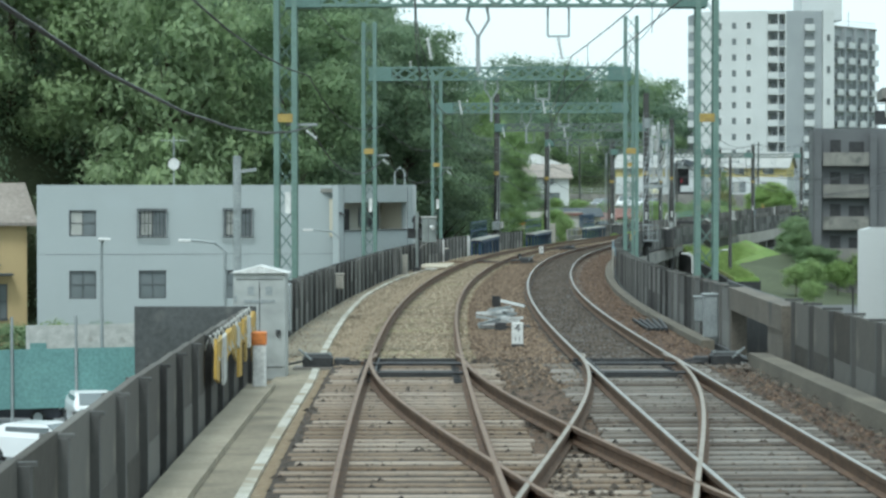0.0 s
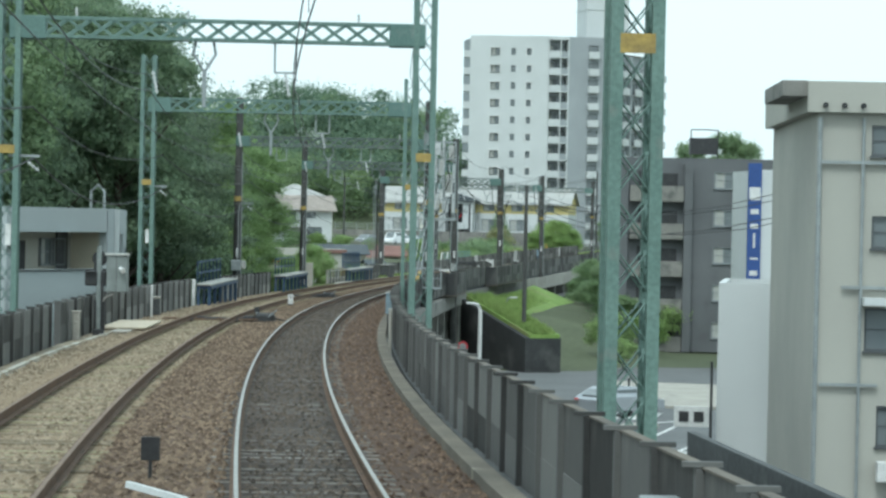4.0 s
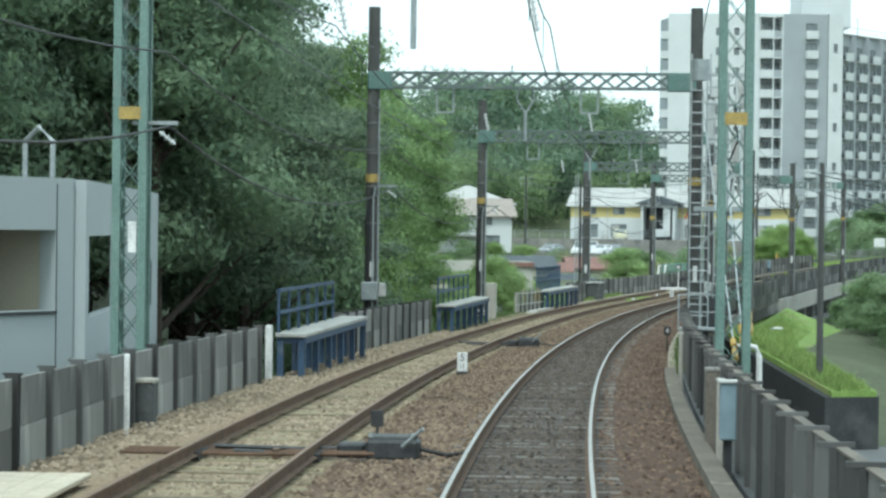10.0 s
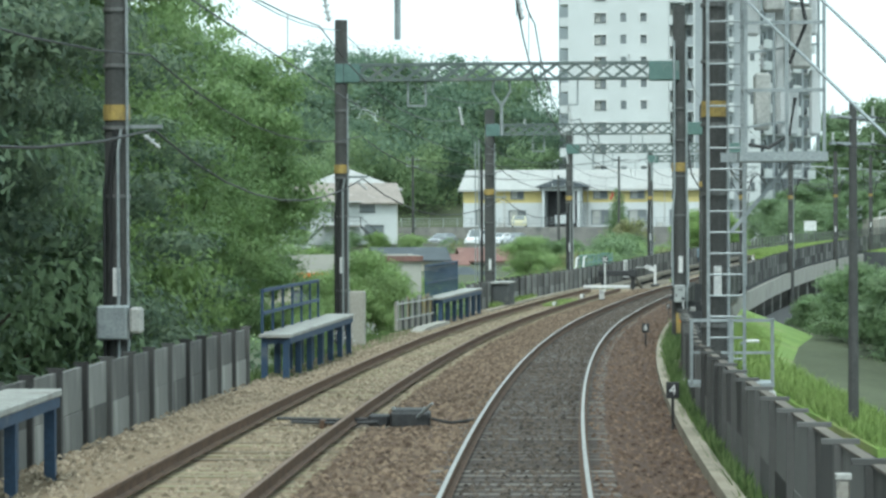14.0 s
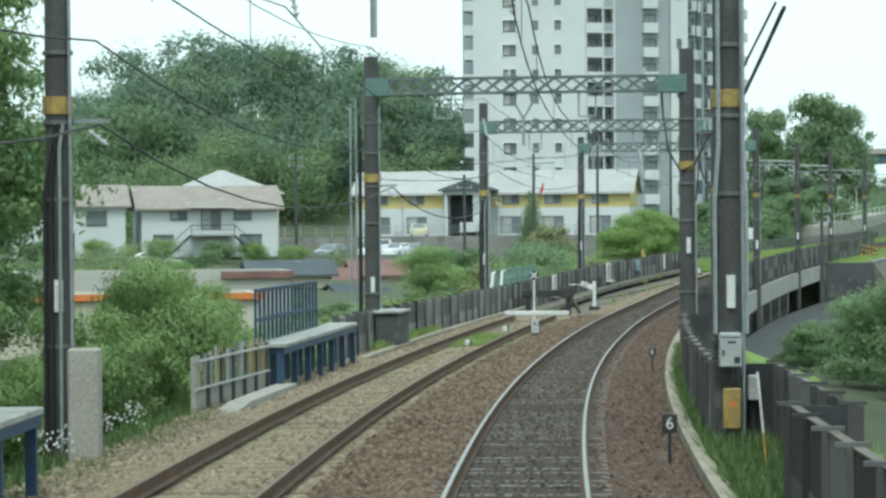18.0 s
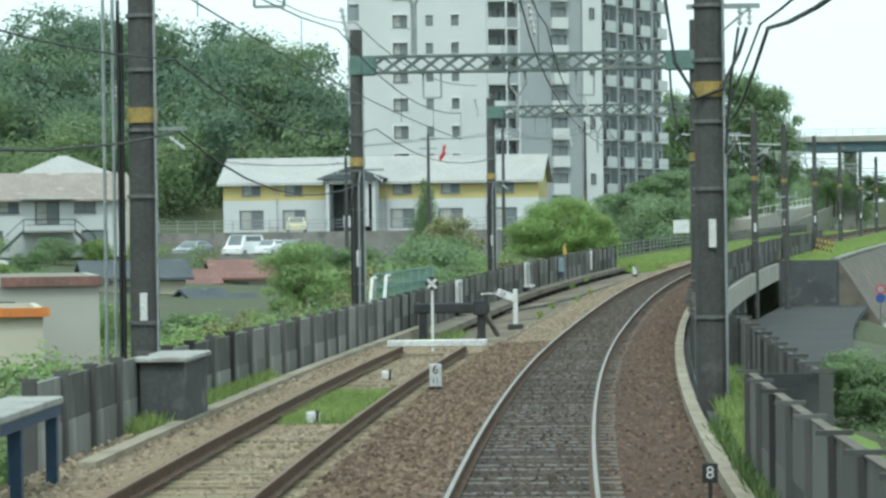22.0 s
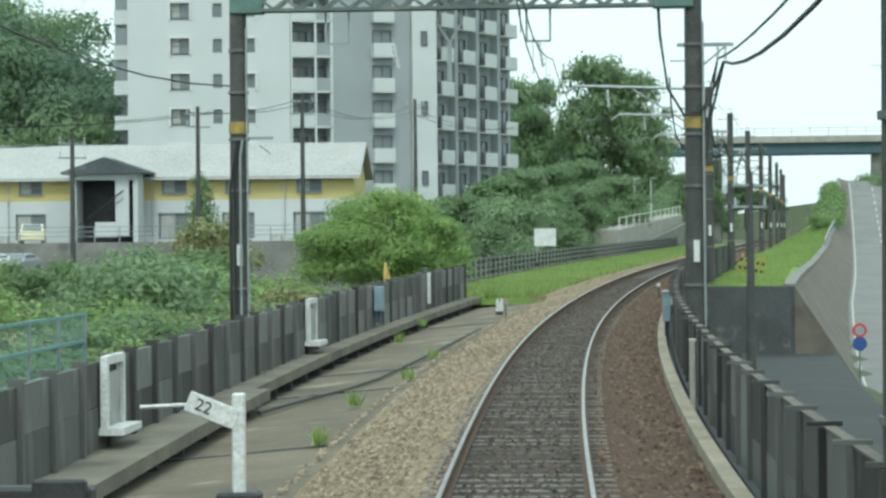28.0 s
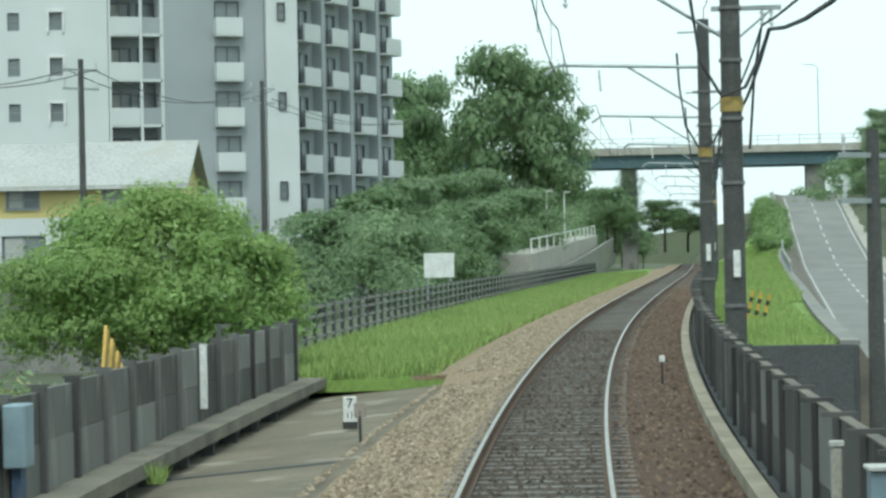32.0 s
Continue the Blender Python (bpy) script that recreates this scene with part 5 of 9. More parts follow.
part("cross_rod", Mesh().tube([(0.1, -0.8, 0.08), (0.65, -0.8, 0.1)], 0.025, 6), DARKMETAL, th)
th = thing("spare_rods", "dark spare rods lying beside the rail", "metal parts", TM(82, 1.75, -0.25))
for i in range(5):
    part("rod", Mesh().bar((0.1 * i - 0.2, -1.8, 0.05), (0.15 * i - 0.3, 1.8, 0.08), 0.06), DARKMETAL, th)
# boards by the siding
th = thing("crossing_boards", "pale timber boards laid as a foot crossing", "boards", TM(140.6, -5.5, -0.2))
for i in range(5):
    part("board", Mesh().box((-0.55 + 0.27 * i, 0, 0.05), (0.26, 5.4, 0.06), None, 0.01), WOOD, th)
part("lower_board", Mesh().box((0.05, -3.8, 0.0), (0.5, 1.5, 0.06), None, 0.01), CONC, th)
# signal
th = thing("ground_signal", "black signal heads and a grey relay box on a pale post", "signal", TM(134, -5.85, -0.3))
part("post", Mesh().tube([(0, 0, 0), (0, 0, 2.6)], 0.075, 12), RELAY_GREY, th, "pale grey steel post")
part("cable_pipe", Mesh().tube([(0.1, -0.05, 0), (0.1, -0.05, 1.75)], 0.035, 8), BLACK, th)
head = part("signal_head", Mesh().box((-0.1, 0.06, 1.68), (0.62, 0.24, 0.44), None, 0.04), BLACK, th, "wide black signal head")
part("visor", Mesh().box((-0.24, -0.1, 1.86), (0.26, 0.16, 0.03)), BLACK, head)
part("backboard", Mesh().tube([(0.0, 0.06, 2.24), (0.0, 0.14, 2.24)], 0.22, 18).box((-0.06, 0.08, 2.0), (0.2, 0.12, 0.3)), BLACK, th, "round black backboard behind the post")
box = part("relay_box", Mesh().box((0.5, 0.2, 1.82), (0.6, 0.45, 1.06), None, 0.02), RELAY_GREY, th, "smooth grey relay box")
part("lid", Mesh().box((0.5, 0.18, 2.37), (0.68, 0.52, 0.05)), WHITE_OLD, box)
part("seam", Mesh().box((0.49, -0.027, 1.82), (0.012, 0.01, 0.98)), DARKMETAL, box)
part("bracket", Mesh().box((0.15, 0.12, 2.1), (0.3, 0.08, 0.06)).box((0.15, 0.12, 1.36), (0.34, 0.08, 0.06)), CABINET, th)
part("lamp", Mesh().tube([(0.6, -0.08, 1.98), (0.7, -0.26, 1.9)], 0.055, 10, 0.075), WHITE, th, "small white lamp")
part("hose", Mesh().tube([(0.1, -0.05, 1.0), (0.22, -0.05, 1.16), (0.36, 0.0, 1.2), (0.44, 0.1, 1.3)], 0.03, 8), CONC_OLD, th)
part("base", Mesh().box((0, 0, 0.1), (0.3, 0.3, 0.26), None, 0.02), DARKMETAL, th)
part("lower_case", Mesh().box((0.02, 0.1, 0.62), (0.3, 0.2, 0.9), None, 0.03), BLACK, th, "narrow black case on the post")
# stop at the end of the siding
th = thing("stop_board", "long white board across the end of the siding", "barrier", TM(285.3, -3.37, -0.1))
part("board", Mesh().box((0, 0, 0.16), (2.35, 0.24, 0.17), None, 0.02), WHITE, th)
for x in (-0.95, 0.95):
    part("bolt", Mesh().tube([(x, 0, 0.2), (x, 0, 0.3)], 0.03, 8), DARKMETAL, th)
th = thing("stop_target", "round black and white target on a white pole", "sign", TM(287.6, -3.69, -0.3))
part("pole", Mesh().tube([(0, 0, 0), (0, 0, 1.75)], 0.035, 8), WHITE, th)
disc = part("disc", Mesh().tube([(0, -0.04, 1.72), (0, 0, 1.72)], 0.17, 16), BLACK, th)
cr = Mesh()
for a in (45, 135):
    cr.box((0, 0, 0), (0.3, 0.012, 0.07), Matrix.Translation((0, -0.05, 1.72)) @ Matrix.Rotation(radians(a), 4, "Y"))
part("cross", cr, WHITE, disc)
th = thing("buffer_stop", "dark timber buffer stop on two posts", "buffer stop", TM(300, -4.35, -0.4))
for x in (-0.85, 0.85):
    part("post", Mesh().box((x, 0, 0.45), (0.22, 0.25, 1.1), None, 0.02), DARKMETAL, th)
part("beam", Mesh().box((0, -0.05, 0.85), (2.2, 0.25, 0.3), None, 0.03), DARKMETAL, th)
part("face", Mesh().box((0.85, -0.16, 0.85), (0.42, 0.14, 0.42), None, 0.02), DARKMETAL, th)
part("brace", Mesh().bar((0.9, 0, 0.8), (1.2, 1.5, 0.0), 0.12).bar((-0.9, 0, 0.8), (-0.9, 1.5, 0.0), 0.12), CONC_OLD, th)
th = thing("points_lever", "white points lever stand with a numbered plate", "lever", TM(310, -3.28, -0.62))
part("post", Mesh().box((0, 0, 0.65), (0.15, 0.15, 1.35), None, 0.02), WHITE, th)
part("base", Mesh().box((0, 0, 0.03), (0.5, 0.4, 0.3), None, 0.03), DARKMETAL, th)
plate = part("number_plate", Mesh().box((0, 0, 0), (0.62, 0.05, 0.24), Matrix.Translation((-0.3, -0.06, 1.13)) @ Matrix.Rotation(radians(22), 4, "Y"), 0.01), WHITE, th)
text_mesh("22", 0.2, BLACK, plate, Matrix.Translation((-0.4, -0.09, 1.17)) @ Matrix.Rotation(radians(22), 4, "Y") @ FACE)
part("handle", Mesh().tube([(-0.5, -0.03, 1.2), (-1.15, 0, 1.17)], 0.025, 6), WHITE, th)
# refuges in the left wall
for s in (316, 340.5, 368):
    th = thing("wall_refuge", "white painted frame of a refuge in the panel wall", "refuge", TM(s, -5.78, -0.12))
    w = 1.3 if s < 350 else 0.2
    for y in ((-w / 2, w / 2) if s < 350 else (0,)):
        part("jamb", Mesh().box((0, y, 0.45), (0.1, 0.16, 1.05)), WHITE, th)
    if s < 350:
        part("head", Mesh().box((0, 0, 0.93), (0.1, w, 0.12)), WHITE, th)
        part("sill", Mesh().box((0.1, 0, -0.04), (0.35, w + 0.2, 0.1)), WHITE, th)
        part("infill", Mesh().box((-0.02, 0.02, 0.38), (0.04, w - 0.2, 0.74)), DECK, th, "pale grey infill panel")
th = thing("equipment_box", "dark concrete equipment box with a pale lid by the wall", "box", TM(264.6, -5.9, -0.3))
part("body", Mesh().box((0, 0, 0.5), (0.7, 2.3, 1.05), None, 0.02), CONC_DARK, th)
part("lid", Mesh().box((0, 0, 1.06), (0.82, 2.5, 0.08), None, 0.02), DECK, th)
th = thing("wall_cabinet", "light blue steel cabinet standing against the wall", "cabinet", TM(354, -5.7, -0.2))
part("body", Mesh().box((0, 0, 0.62), (0.25, 0.5, 0.7), None, 0.02), CABINET_BLUE, th)
part("leg", Mesh().box((0, 0, 0.15), (0.1, 0.3, 0.4)), BLUE, th)
for s in (146.3, 343):
    th = thing("kerbside_cabinet", "blue-grey steel cabinet on a leg beside the wall", "cabinet", TM(s, 2.42, -0.3))
    part("body", Mesh().box((0, 0, 0.83), (0.2, 0.26, 0.7), None, 0.015), CABINET_BLUE, th)
    part("cap", Mesh().box((0, -0.01, 1.19), (0.24, 0.3, 0.035), None, 0.01), WHITE_OLD, th)
    part("leg", Mesh().box((0, 0, 0.2), (0.1, 0.1, 0.62)), DARKMETAL, th)
th = thing("concrete_pillar", "squat stained concrete pillar before the panel wall", "pillar", TM(151.0, 2.44, -0.42))
part("shaft", Mesh().box((0, 0, 0.62), (0.19, 0.22, 1.24), None, 0.02), CONC_BROWN, th)
part("cap", Mesh().box((0, 0, 1.25), (0.21, 0.24, 0.06), None, 0.015), CONC_OLD, th)
th = thing("wall_post", "slim white post fixed to the panel wall", "post", TM(152.7, -6.1, -0.3))
part("post", Mesh().box((0, 0, 0.55), (0.08, 0.08, 1.2), None, 0.015), WHITE, th)
th = thing("concrete_stub", "squat dark concrete stub with a pale cap before the wall", "post", TM(154.6, -6.14, -0.42))
part("stub", Mesh().box((0, 0, 0.38), (0.28, 0.36, 0.78), None, 0.02), CONC_DARK, th, "dark stained shaft")
part("cap", Mesh().box((0, 0, 0.79), (0.34, 0.42, 0.07), None, 0.02), CONC, th, "pale cap")
for s in (128.0, 148.2, 169.4, 320, 346):
    th = thing("kerb_post", "pale concrete post between the kerb and the wall", "post", TM(s, 2.42, -0.4))
    part("post", Mesh().box((0, 0, 0.6), (0.09, 0.09, 1.2), None, 0.015), CONC, th)
    part("cap", Mesh().box((0, 0, 1.22), (0.11, 0.11, 0.04)), WHITE_OLD, th)
th = thing("trackside_box", "pale grey and yellow lineside cases strapped to a concrete mast", "box", TM(225.35, 2.8, 0.0))
case = part("upper_case", Mesh().box((0, -0.34, 1.14), (0.31, 0.24, 0.48), None, 0.02), CABINET, th, "pale blue-grey steel case")
part("lid_seam", Mesh().box((0, -0.463, 1.32), (0.27, 0.008, 0.012)).box((-0.1, -0.463, 1.1), (0.03, 0.012, 0.08)), DARKMETAL, case)
part("label_plate", Mesh().box((0.02, -0.464, 1.25), (0.12, 0.006, 0.03)), BLACK, case, "dark illegible label")
part("label_plate", Mesh().box((0.09, -0.464, 1.0), (0.08, 0.006, 0.09)), BLACK, case, "dark illegible label")
part("clamp", Mesh().box((-0.2, -0.3, 1.25), (0.12, 0.1, 0.05)).box((-0.2, -0.3, 1.02), (0.12, 0.1, 0.05)), DARKMETAL, th)
yc = part("yellow_case", Mesh().box((0.02, -0.34, 0.32), (0.25, 0.2, 0.57), None, 0.02), BAND_YELLOW, th, "worn yellow steel case")
part("emblem", Mesh().tube([(0.03, -0.446, 0.38), (0.03, -0.442, 0.38)], 0.05, 12), ORANGE, yc)
for i in range(5):
    x = -0.12 + 0.06 * i
    part("cable", Mesh().tube([(x, -0.3, 0.92), (x * 1.3, -0.36, 0.76), (x * 0.9 + 0.02, -0.34, 0.58)], 0.018, 6), CABLE, th)
for x, x1 in ((-0.2, -0.14), (0.24, 0.2)):
    part("conduit", Mesh().tube([(x, -0.26, 1.36), (x, -0.26, 3.2), (x1, -0.24, 4.0), (x1, -0.24, 8.2)], 0.032, 8), GALV, th, "pale cable conduit")
th = thing("wall_case", "small white case fixed to the wall beside a mast", "box", TM(225.85, 3.16, 0.0))
part("case", Mesh().box((0, -0.1, 0.57), (0.16, 0.14, 0.36), None, 0.02), WHITE_OLD, th)
part("bracket", Mesh().box((0, 0.03, 0.3), (0.06, 0.12, 0.9)), DARKMETAL, th)
th = thing("marker_cane", "thin white and yellow cane standing among weeds", "cane", TM(220.5, 2.95, -0.32))
part("cane", Mesh().tube([(0.05, 0, 0), (0, 0, 0.6)], 0.014, 6), YELLOW, th)
part("upper_cane", Mesh().tube([(0, 0, 0.6), (-0.07, 0, 1.35)], 0.016, 6), WHITE, th)
th = thing("warning_flag", "red warning pennant hanging from a wire", "flag", TM(292.6, -3.81, 4.7) @ Matrix.Scale(0.55, 4))
part("cloth", Mesh().add([(-0.05, 0, 0.45), (0.1, 0.05, 0.5), (0.02, 0.02, 0.15), (0.1, 0.05, 0.1), (-0.2, 0.0, -0.35), (-0.25, 0.0, -0.1), (-0.1, 0.0, 0.1), (-0.05, 0.06, 0.45), (0.1, 0.11, 0.5), (0.02, 0.08, 0.15), (0.1, 0.11, 0.1), (-0.2, 0.06, -0.35), (-0.25, 0.06, -0.1), (-0.1, 0.06, 0.1)], [(0, 1, 2, 6), (6, 2, 3, 4, 5), (13, 9, 8, 7), (12, 11, 10, 9, 13), (0, 7, 8, 1), (3, 10, 11, 4)]), RED, th)
# ladder and equipment platform on a mast
th = thing("mast_ladder", "steel ladder and platform on a concrete mast", "ladder", TM(192.6, 3.0, 0.0))
for x in (-0.28, 0.28):
    part("stile", Mesh().box((x, -0.35, 4.2), (0.05, 0.05, 8.4)), GALV, th)
for i in range(24):
    part("rung", Mesh().tube([(-0.28, -0.35, 0.4 + 0.33 * i), (0.28, -0.35, 0.4 + 0.33 * i)], 0.018, 6), GALV, th)
th = thing("transformer_rack", "pale switchgear cases in a steel frame beside a mast", "switchgear", TM(190.5, 3.73, 3.9))
part("platform", Mesh().box((0, 0, -0.08), (1.3, 1.2, 0.14)), GALV, th)
for x in (-0.55, 0.05, 0.6):
    for y in (-0.5, 0.5):
        part("post", Mesh().box((x, y, 1.9), (0.05, 0.05, 3.8)), GALV, th)
for z in (0.9, 1.9, 2.9, 3.75):
    part("rail", Mesh().bar((-0.57, -0.5, z), (0.62, -0.5, z), 0.05), GALV, th)
    part("rail", Mesh().bar((-0.57, 0.5, z), (0.62, 0.5, z), 0.05), GALV, th)
# Haze is put into the cases' colour: paler than plain galvanised steel.
for x, z, w, h in ((-0.28, 0.75, 0.24, 0.85), (0.3, 1.7, 0.3, 0.9), (-0.1, 2.5, 0.3, 0.8), (0.38, 3.2, 0.26, 0.8)):
    part("case", Mesh().box((x, 0, z), (w, 0.4, h), None, 0.03), WHITE_OLD, th, "switchgear case in a colour paled for haze")
for x, z, w, h, dp in ((0.0, 2.2, 0.14, 3.6, 0.1), (-0.42, 2.4, 0.22, 1.3, 0.3), (0.52, 0.75, 0.16, 1.0, 0.3), (0.12, 0.6, 0.3, 0.7, 0.25), (0.5, 2.2, 0.12, 0.9, 0.2), (-0.3, 3.4, 0.3, 0.6, 0.3)):
    part("case", Mesh().box((x, 0.15, z), (w, dp, h), None, 0.03), STUCCO, th, "switchgear case in a colour paled for haze")
for x, z in ((-0.28, 1.25), (0.3, 2.25), (-0.1, 3.0), (0.12, 1.05)):
    part("bushing", insulator(Mesh(), (x, -0.1, z), (x, -0.1, z + 0.35), 0.06, 4), CERAMIC, th)
for z in (0.35, 1.45, 2.45, 3.35):
    part("rail", Mesh().bar((-0.57, -0.5, z), (0.62, 0.5, z + 0.2), 0.035), GALV, th)
part("cable", Mesh().tube([(0.45, -0.3, 3.2), (0.2, -0.4, 2.6), (0.35, -0.4, 1.9), (0.1, -0.4, 1.3)], 0.028, 6), CABLE, th)
part("tank", Mesh().tube([(-0.75, 0, 3.6), (-0.75, 0, 4.2)], 0.26, 14), GALV, th, "round grey transformer tank")
part("brace", Mesh().bar((0.2, 0, -0.1), (-0.75, 0, -1.2), 0.06), GALV, th)
part("bracket", Mesh().bar((-0.9, 0, -0.08), (-0.6, 0, -0.08), 0.14), GALV, th)
part("cable", Mesh().tube([(-0.5, -0.3, 0.1), (-0.2, -0.35, 0.05), (0.1, -0.3, 0.25), (0.2, -0.2, 0.8)], 0.03, 6), CABLE, th)
th = thing("access_platform", "small galvanised access platform at the foot of a ladder", "platform", TM(192.0, 3.05, 0.35))
part("deck", Mesh().box((0, 0, 0), (1.3, 0.9, 0.06)), GALV, th)
for x in (-0.62, 0.0, 0.62):
    part("post", Mesh().box((x, -0.4, 0.5), (0.05, 0.05, 1.0)), GALV, th)
part("handrail", Mesh().bar((-0.65, -0.4, 1.0), (0.65, -0.4, 1.0), 0.05).bar((-0.65, -0.4, 0.5), (0.65, -0.4, 0.5), 0.04), GALV, th)
part("bracket", Mesh().box((0, 0.35, -0.2), (0.5, 0.3, 0.4)), DARKMETAL, th)
for k in range(3):
    a, b = T(156.9 + 0.5 * k, 3.05 + 0.14 * k, 0.75 + 0.2 * k), T(192.6, 3.1 + 0.45 * k, 6.6 + 0.7 * k)
    wire("stay_wire", [a, b], 0.018, "galvanised stay wire running from a mast down to the next", GALV)
    solid("stay_guard", Mesh().tube([a, a + (b - a) * 0.02], 0.05, 8).tube([a + (b - a) * 0.03, a + (b - a) * 0.045], 0.05, 8), YELLOW, "yellow guard sleeve on a stay wire", "guard sleeve")

m = Mesh()
m.sweep([(-5.75, -0.55), (-5.75, -0.14), (-5.35, -0.14), (-5.35, -0.55)], 235.5, 242)
m.add([T(232, -6.1, -0.55), T(235.5, -5.75, -0.55), T(235.5, -5.75, -0.14), T(235.5, -5.35, -0.55), T(235.5, -5.35, -0.14), T(232, -5.7, -0.55)], [(0, 1, 2), (5, 3, 4), (0, 2, 4, 5), (0, 1, 3, 5)])
solid("kerb_block_left", m, CONC, "pale concrete ramp block beside the siding", "kerb", "structure")
solid("slab_cable", Mesh().tube([T(326, -5.0, -0.7), T(329, -4.5, -0.68), T(331, -4.0, -0.64), T(334, -3.6, -0.6), T(340, -3.3, -0.56), T(348, -3.1, -0.54), T(356, -3.0, -0.53)], 0.03, 6), CABLE, "black cable lying across the bare slab", "cable")
for a, b, sag in (((78.7, 415.2, 7.4), (84.4, 414.7, 8.0), 0.3), ((84.4, 414.7, 8.0), (100.3, 445.4, 9.4), 0.9), ((58.9, 424.9, 7.6), (78.7, 415.2, 7.3), 0.7), ((69.7, 402.6, 5.2), (58.9, 424.9, 7.0), 0.6), ((100.3, 445.4, 9.0), (118.0, 470.0, 9.5), 0.8), ((38.2, 217.5, 3.9), (31.2, 126.5, 5.2), 2.0), ((38.2, 217.5, 3.2), (31.2, 126.5, 4.5), 2.2)):
    for k in (-0.5, 0.5):
        pts = []
        for i in range(9):
            u = i / 8
            q = Vector(a).lerp(Vector(b), u)
            pts.append((q.x + k, q.y, q.z - sag * 4 * u * (1 - u)))
        wire("service_cable", pts, 0.018, "thin black service cable slung between utility poles", CABLE)


# ---- buildings ----
def frame2(origin, along_dir, z):
    """A building's frame: x along its front, y away from the viewer."""
    a = math.atan2(along_dir[1], along_dir[0])
    return Matrix.Translation((origin[0], origin[1], z)) @ Matrix.Rotation(a, 4, "Z")


def wall_with_holes(length, z0, z1, holes, thick=0.25):
    """A wall on the x axis from 0 to length with holes (x0, x1, z0, z1), its face at y = 0."""
    xs = sorted({0.0, length, *[h[0] for h in holes], *[h[1] for h in holes]})
    zs = sorted({z0, z1, *[h[2] for h in holes], *[h[3] for h in holes]})
    full = lambda i, j: 0 <= i < len(xs) - 1 and 0 <= j < len(zs) - 1 and not any(h[0] <= xs[i] + 1e-6 and h[1] >= xs[i + 1] - 1e-6 and h[2] <= zs[j] + 1e-6 and h[3] >= zs[j + 1] - 1e-6 for h in holes)
    n = len(zs)
    idx = lambda i, j, k: (i * n + j) * 2 + k
    vs = [(a, k * thick, c) for a in xs for c in zs for k in (0, 1)]
    fs = []
    for i in range(len(xs) - 1):
        for j in range(len(zs) - 1):
            if not full(i, j):
                continue
            for k in (0, 1):
                fs.append((idx(i, j, k), idx(i + 1, j, k), idx(i + 1, j + 1, k), idx(i, j + 1, k)))
            for di, dj, p, q in ((-1, 0, (i, j), (i, j + 1)), (1, 0, (i + 1, j), (i + 1, j + 1)), (0, -1, (i, j), (i + 1, j)), (0, 1, (i, j + 1), (i + 1, j + 1))):
                if not full(i + di, j + dj):
                    fs.append((idx(*p, 0), idx(*q, 0), idx(*q, 1), idx(*p, 1)))
    return Mesh().add(vs, fs)


def window(parent, x0, x1, z0, z1, frame_mat=FRAME, sill=True, bars=1, curtain=False, y=0.0, m=None):
    w = part("window", Mesh().bar((x0 + 0.03, y + 0.09, (z0 + z1) / 2), (x1 - 0.03, y + 0.09, (z0 + z1) / 2), 0.02, 0.04), frame_mat, parent, m=m)
    fr = Mesh()
    for x in (x0 + 0.03, x1 - 0.03):
        fr.box((x, y + 0.06, (z0 + z1) / 2), (0.06, 0.1, z1 - z0))
    for z in (z0 + 0.03, z1 - 0.03):
        fr.box(((x0 + x1) / 2, y + 0.06, z), (x1 - x0, 0.1, 0.06))
    for i in range(bars):
        fr.box((x0 + (x1 - x0) * (i + 1) / (bars + 1), y + 0.08, (z0 + z1) / 2), (0.05, 0.06, z1 - z0))
    part("frame", fr, frame_mat, w)
    part("pane", Mesh().box(((x0 + x1) / 2, y + 0.12, (z0 + z1) / 2), (x1 - x0, 0.02, z1 - z0)), GLASS, w)
    if curtain:
        part("curtain", Mesh().box(((x0 + x1) / 2 - (x1 - x0) * 0.2, y + 0.108, (z0 + z1) / 2), ((x1 - x0) * 0.45, 0.01, (z1 - z0) * 0.9)), CURTAIN, w)
    if sill:
        part("sill", Mesh().box(((x0 + x1) / 2, y - 0.04, z0 - 0.03), (x1 - x0 + 0.1, 0.14, 0.06)), frame_mat, w)
    return w


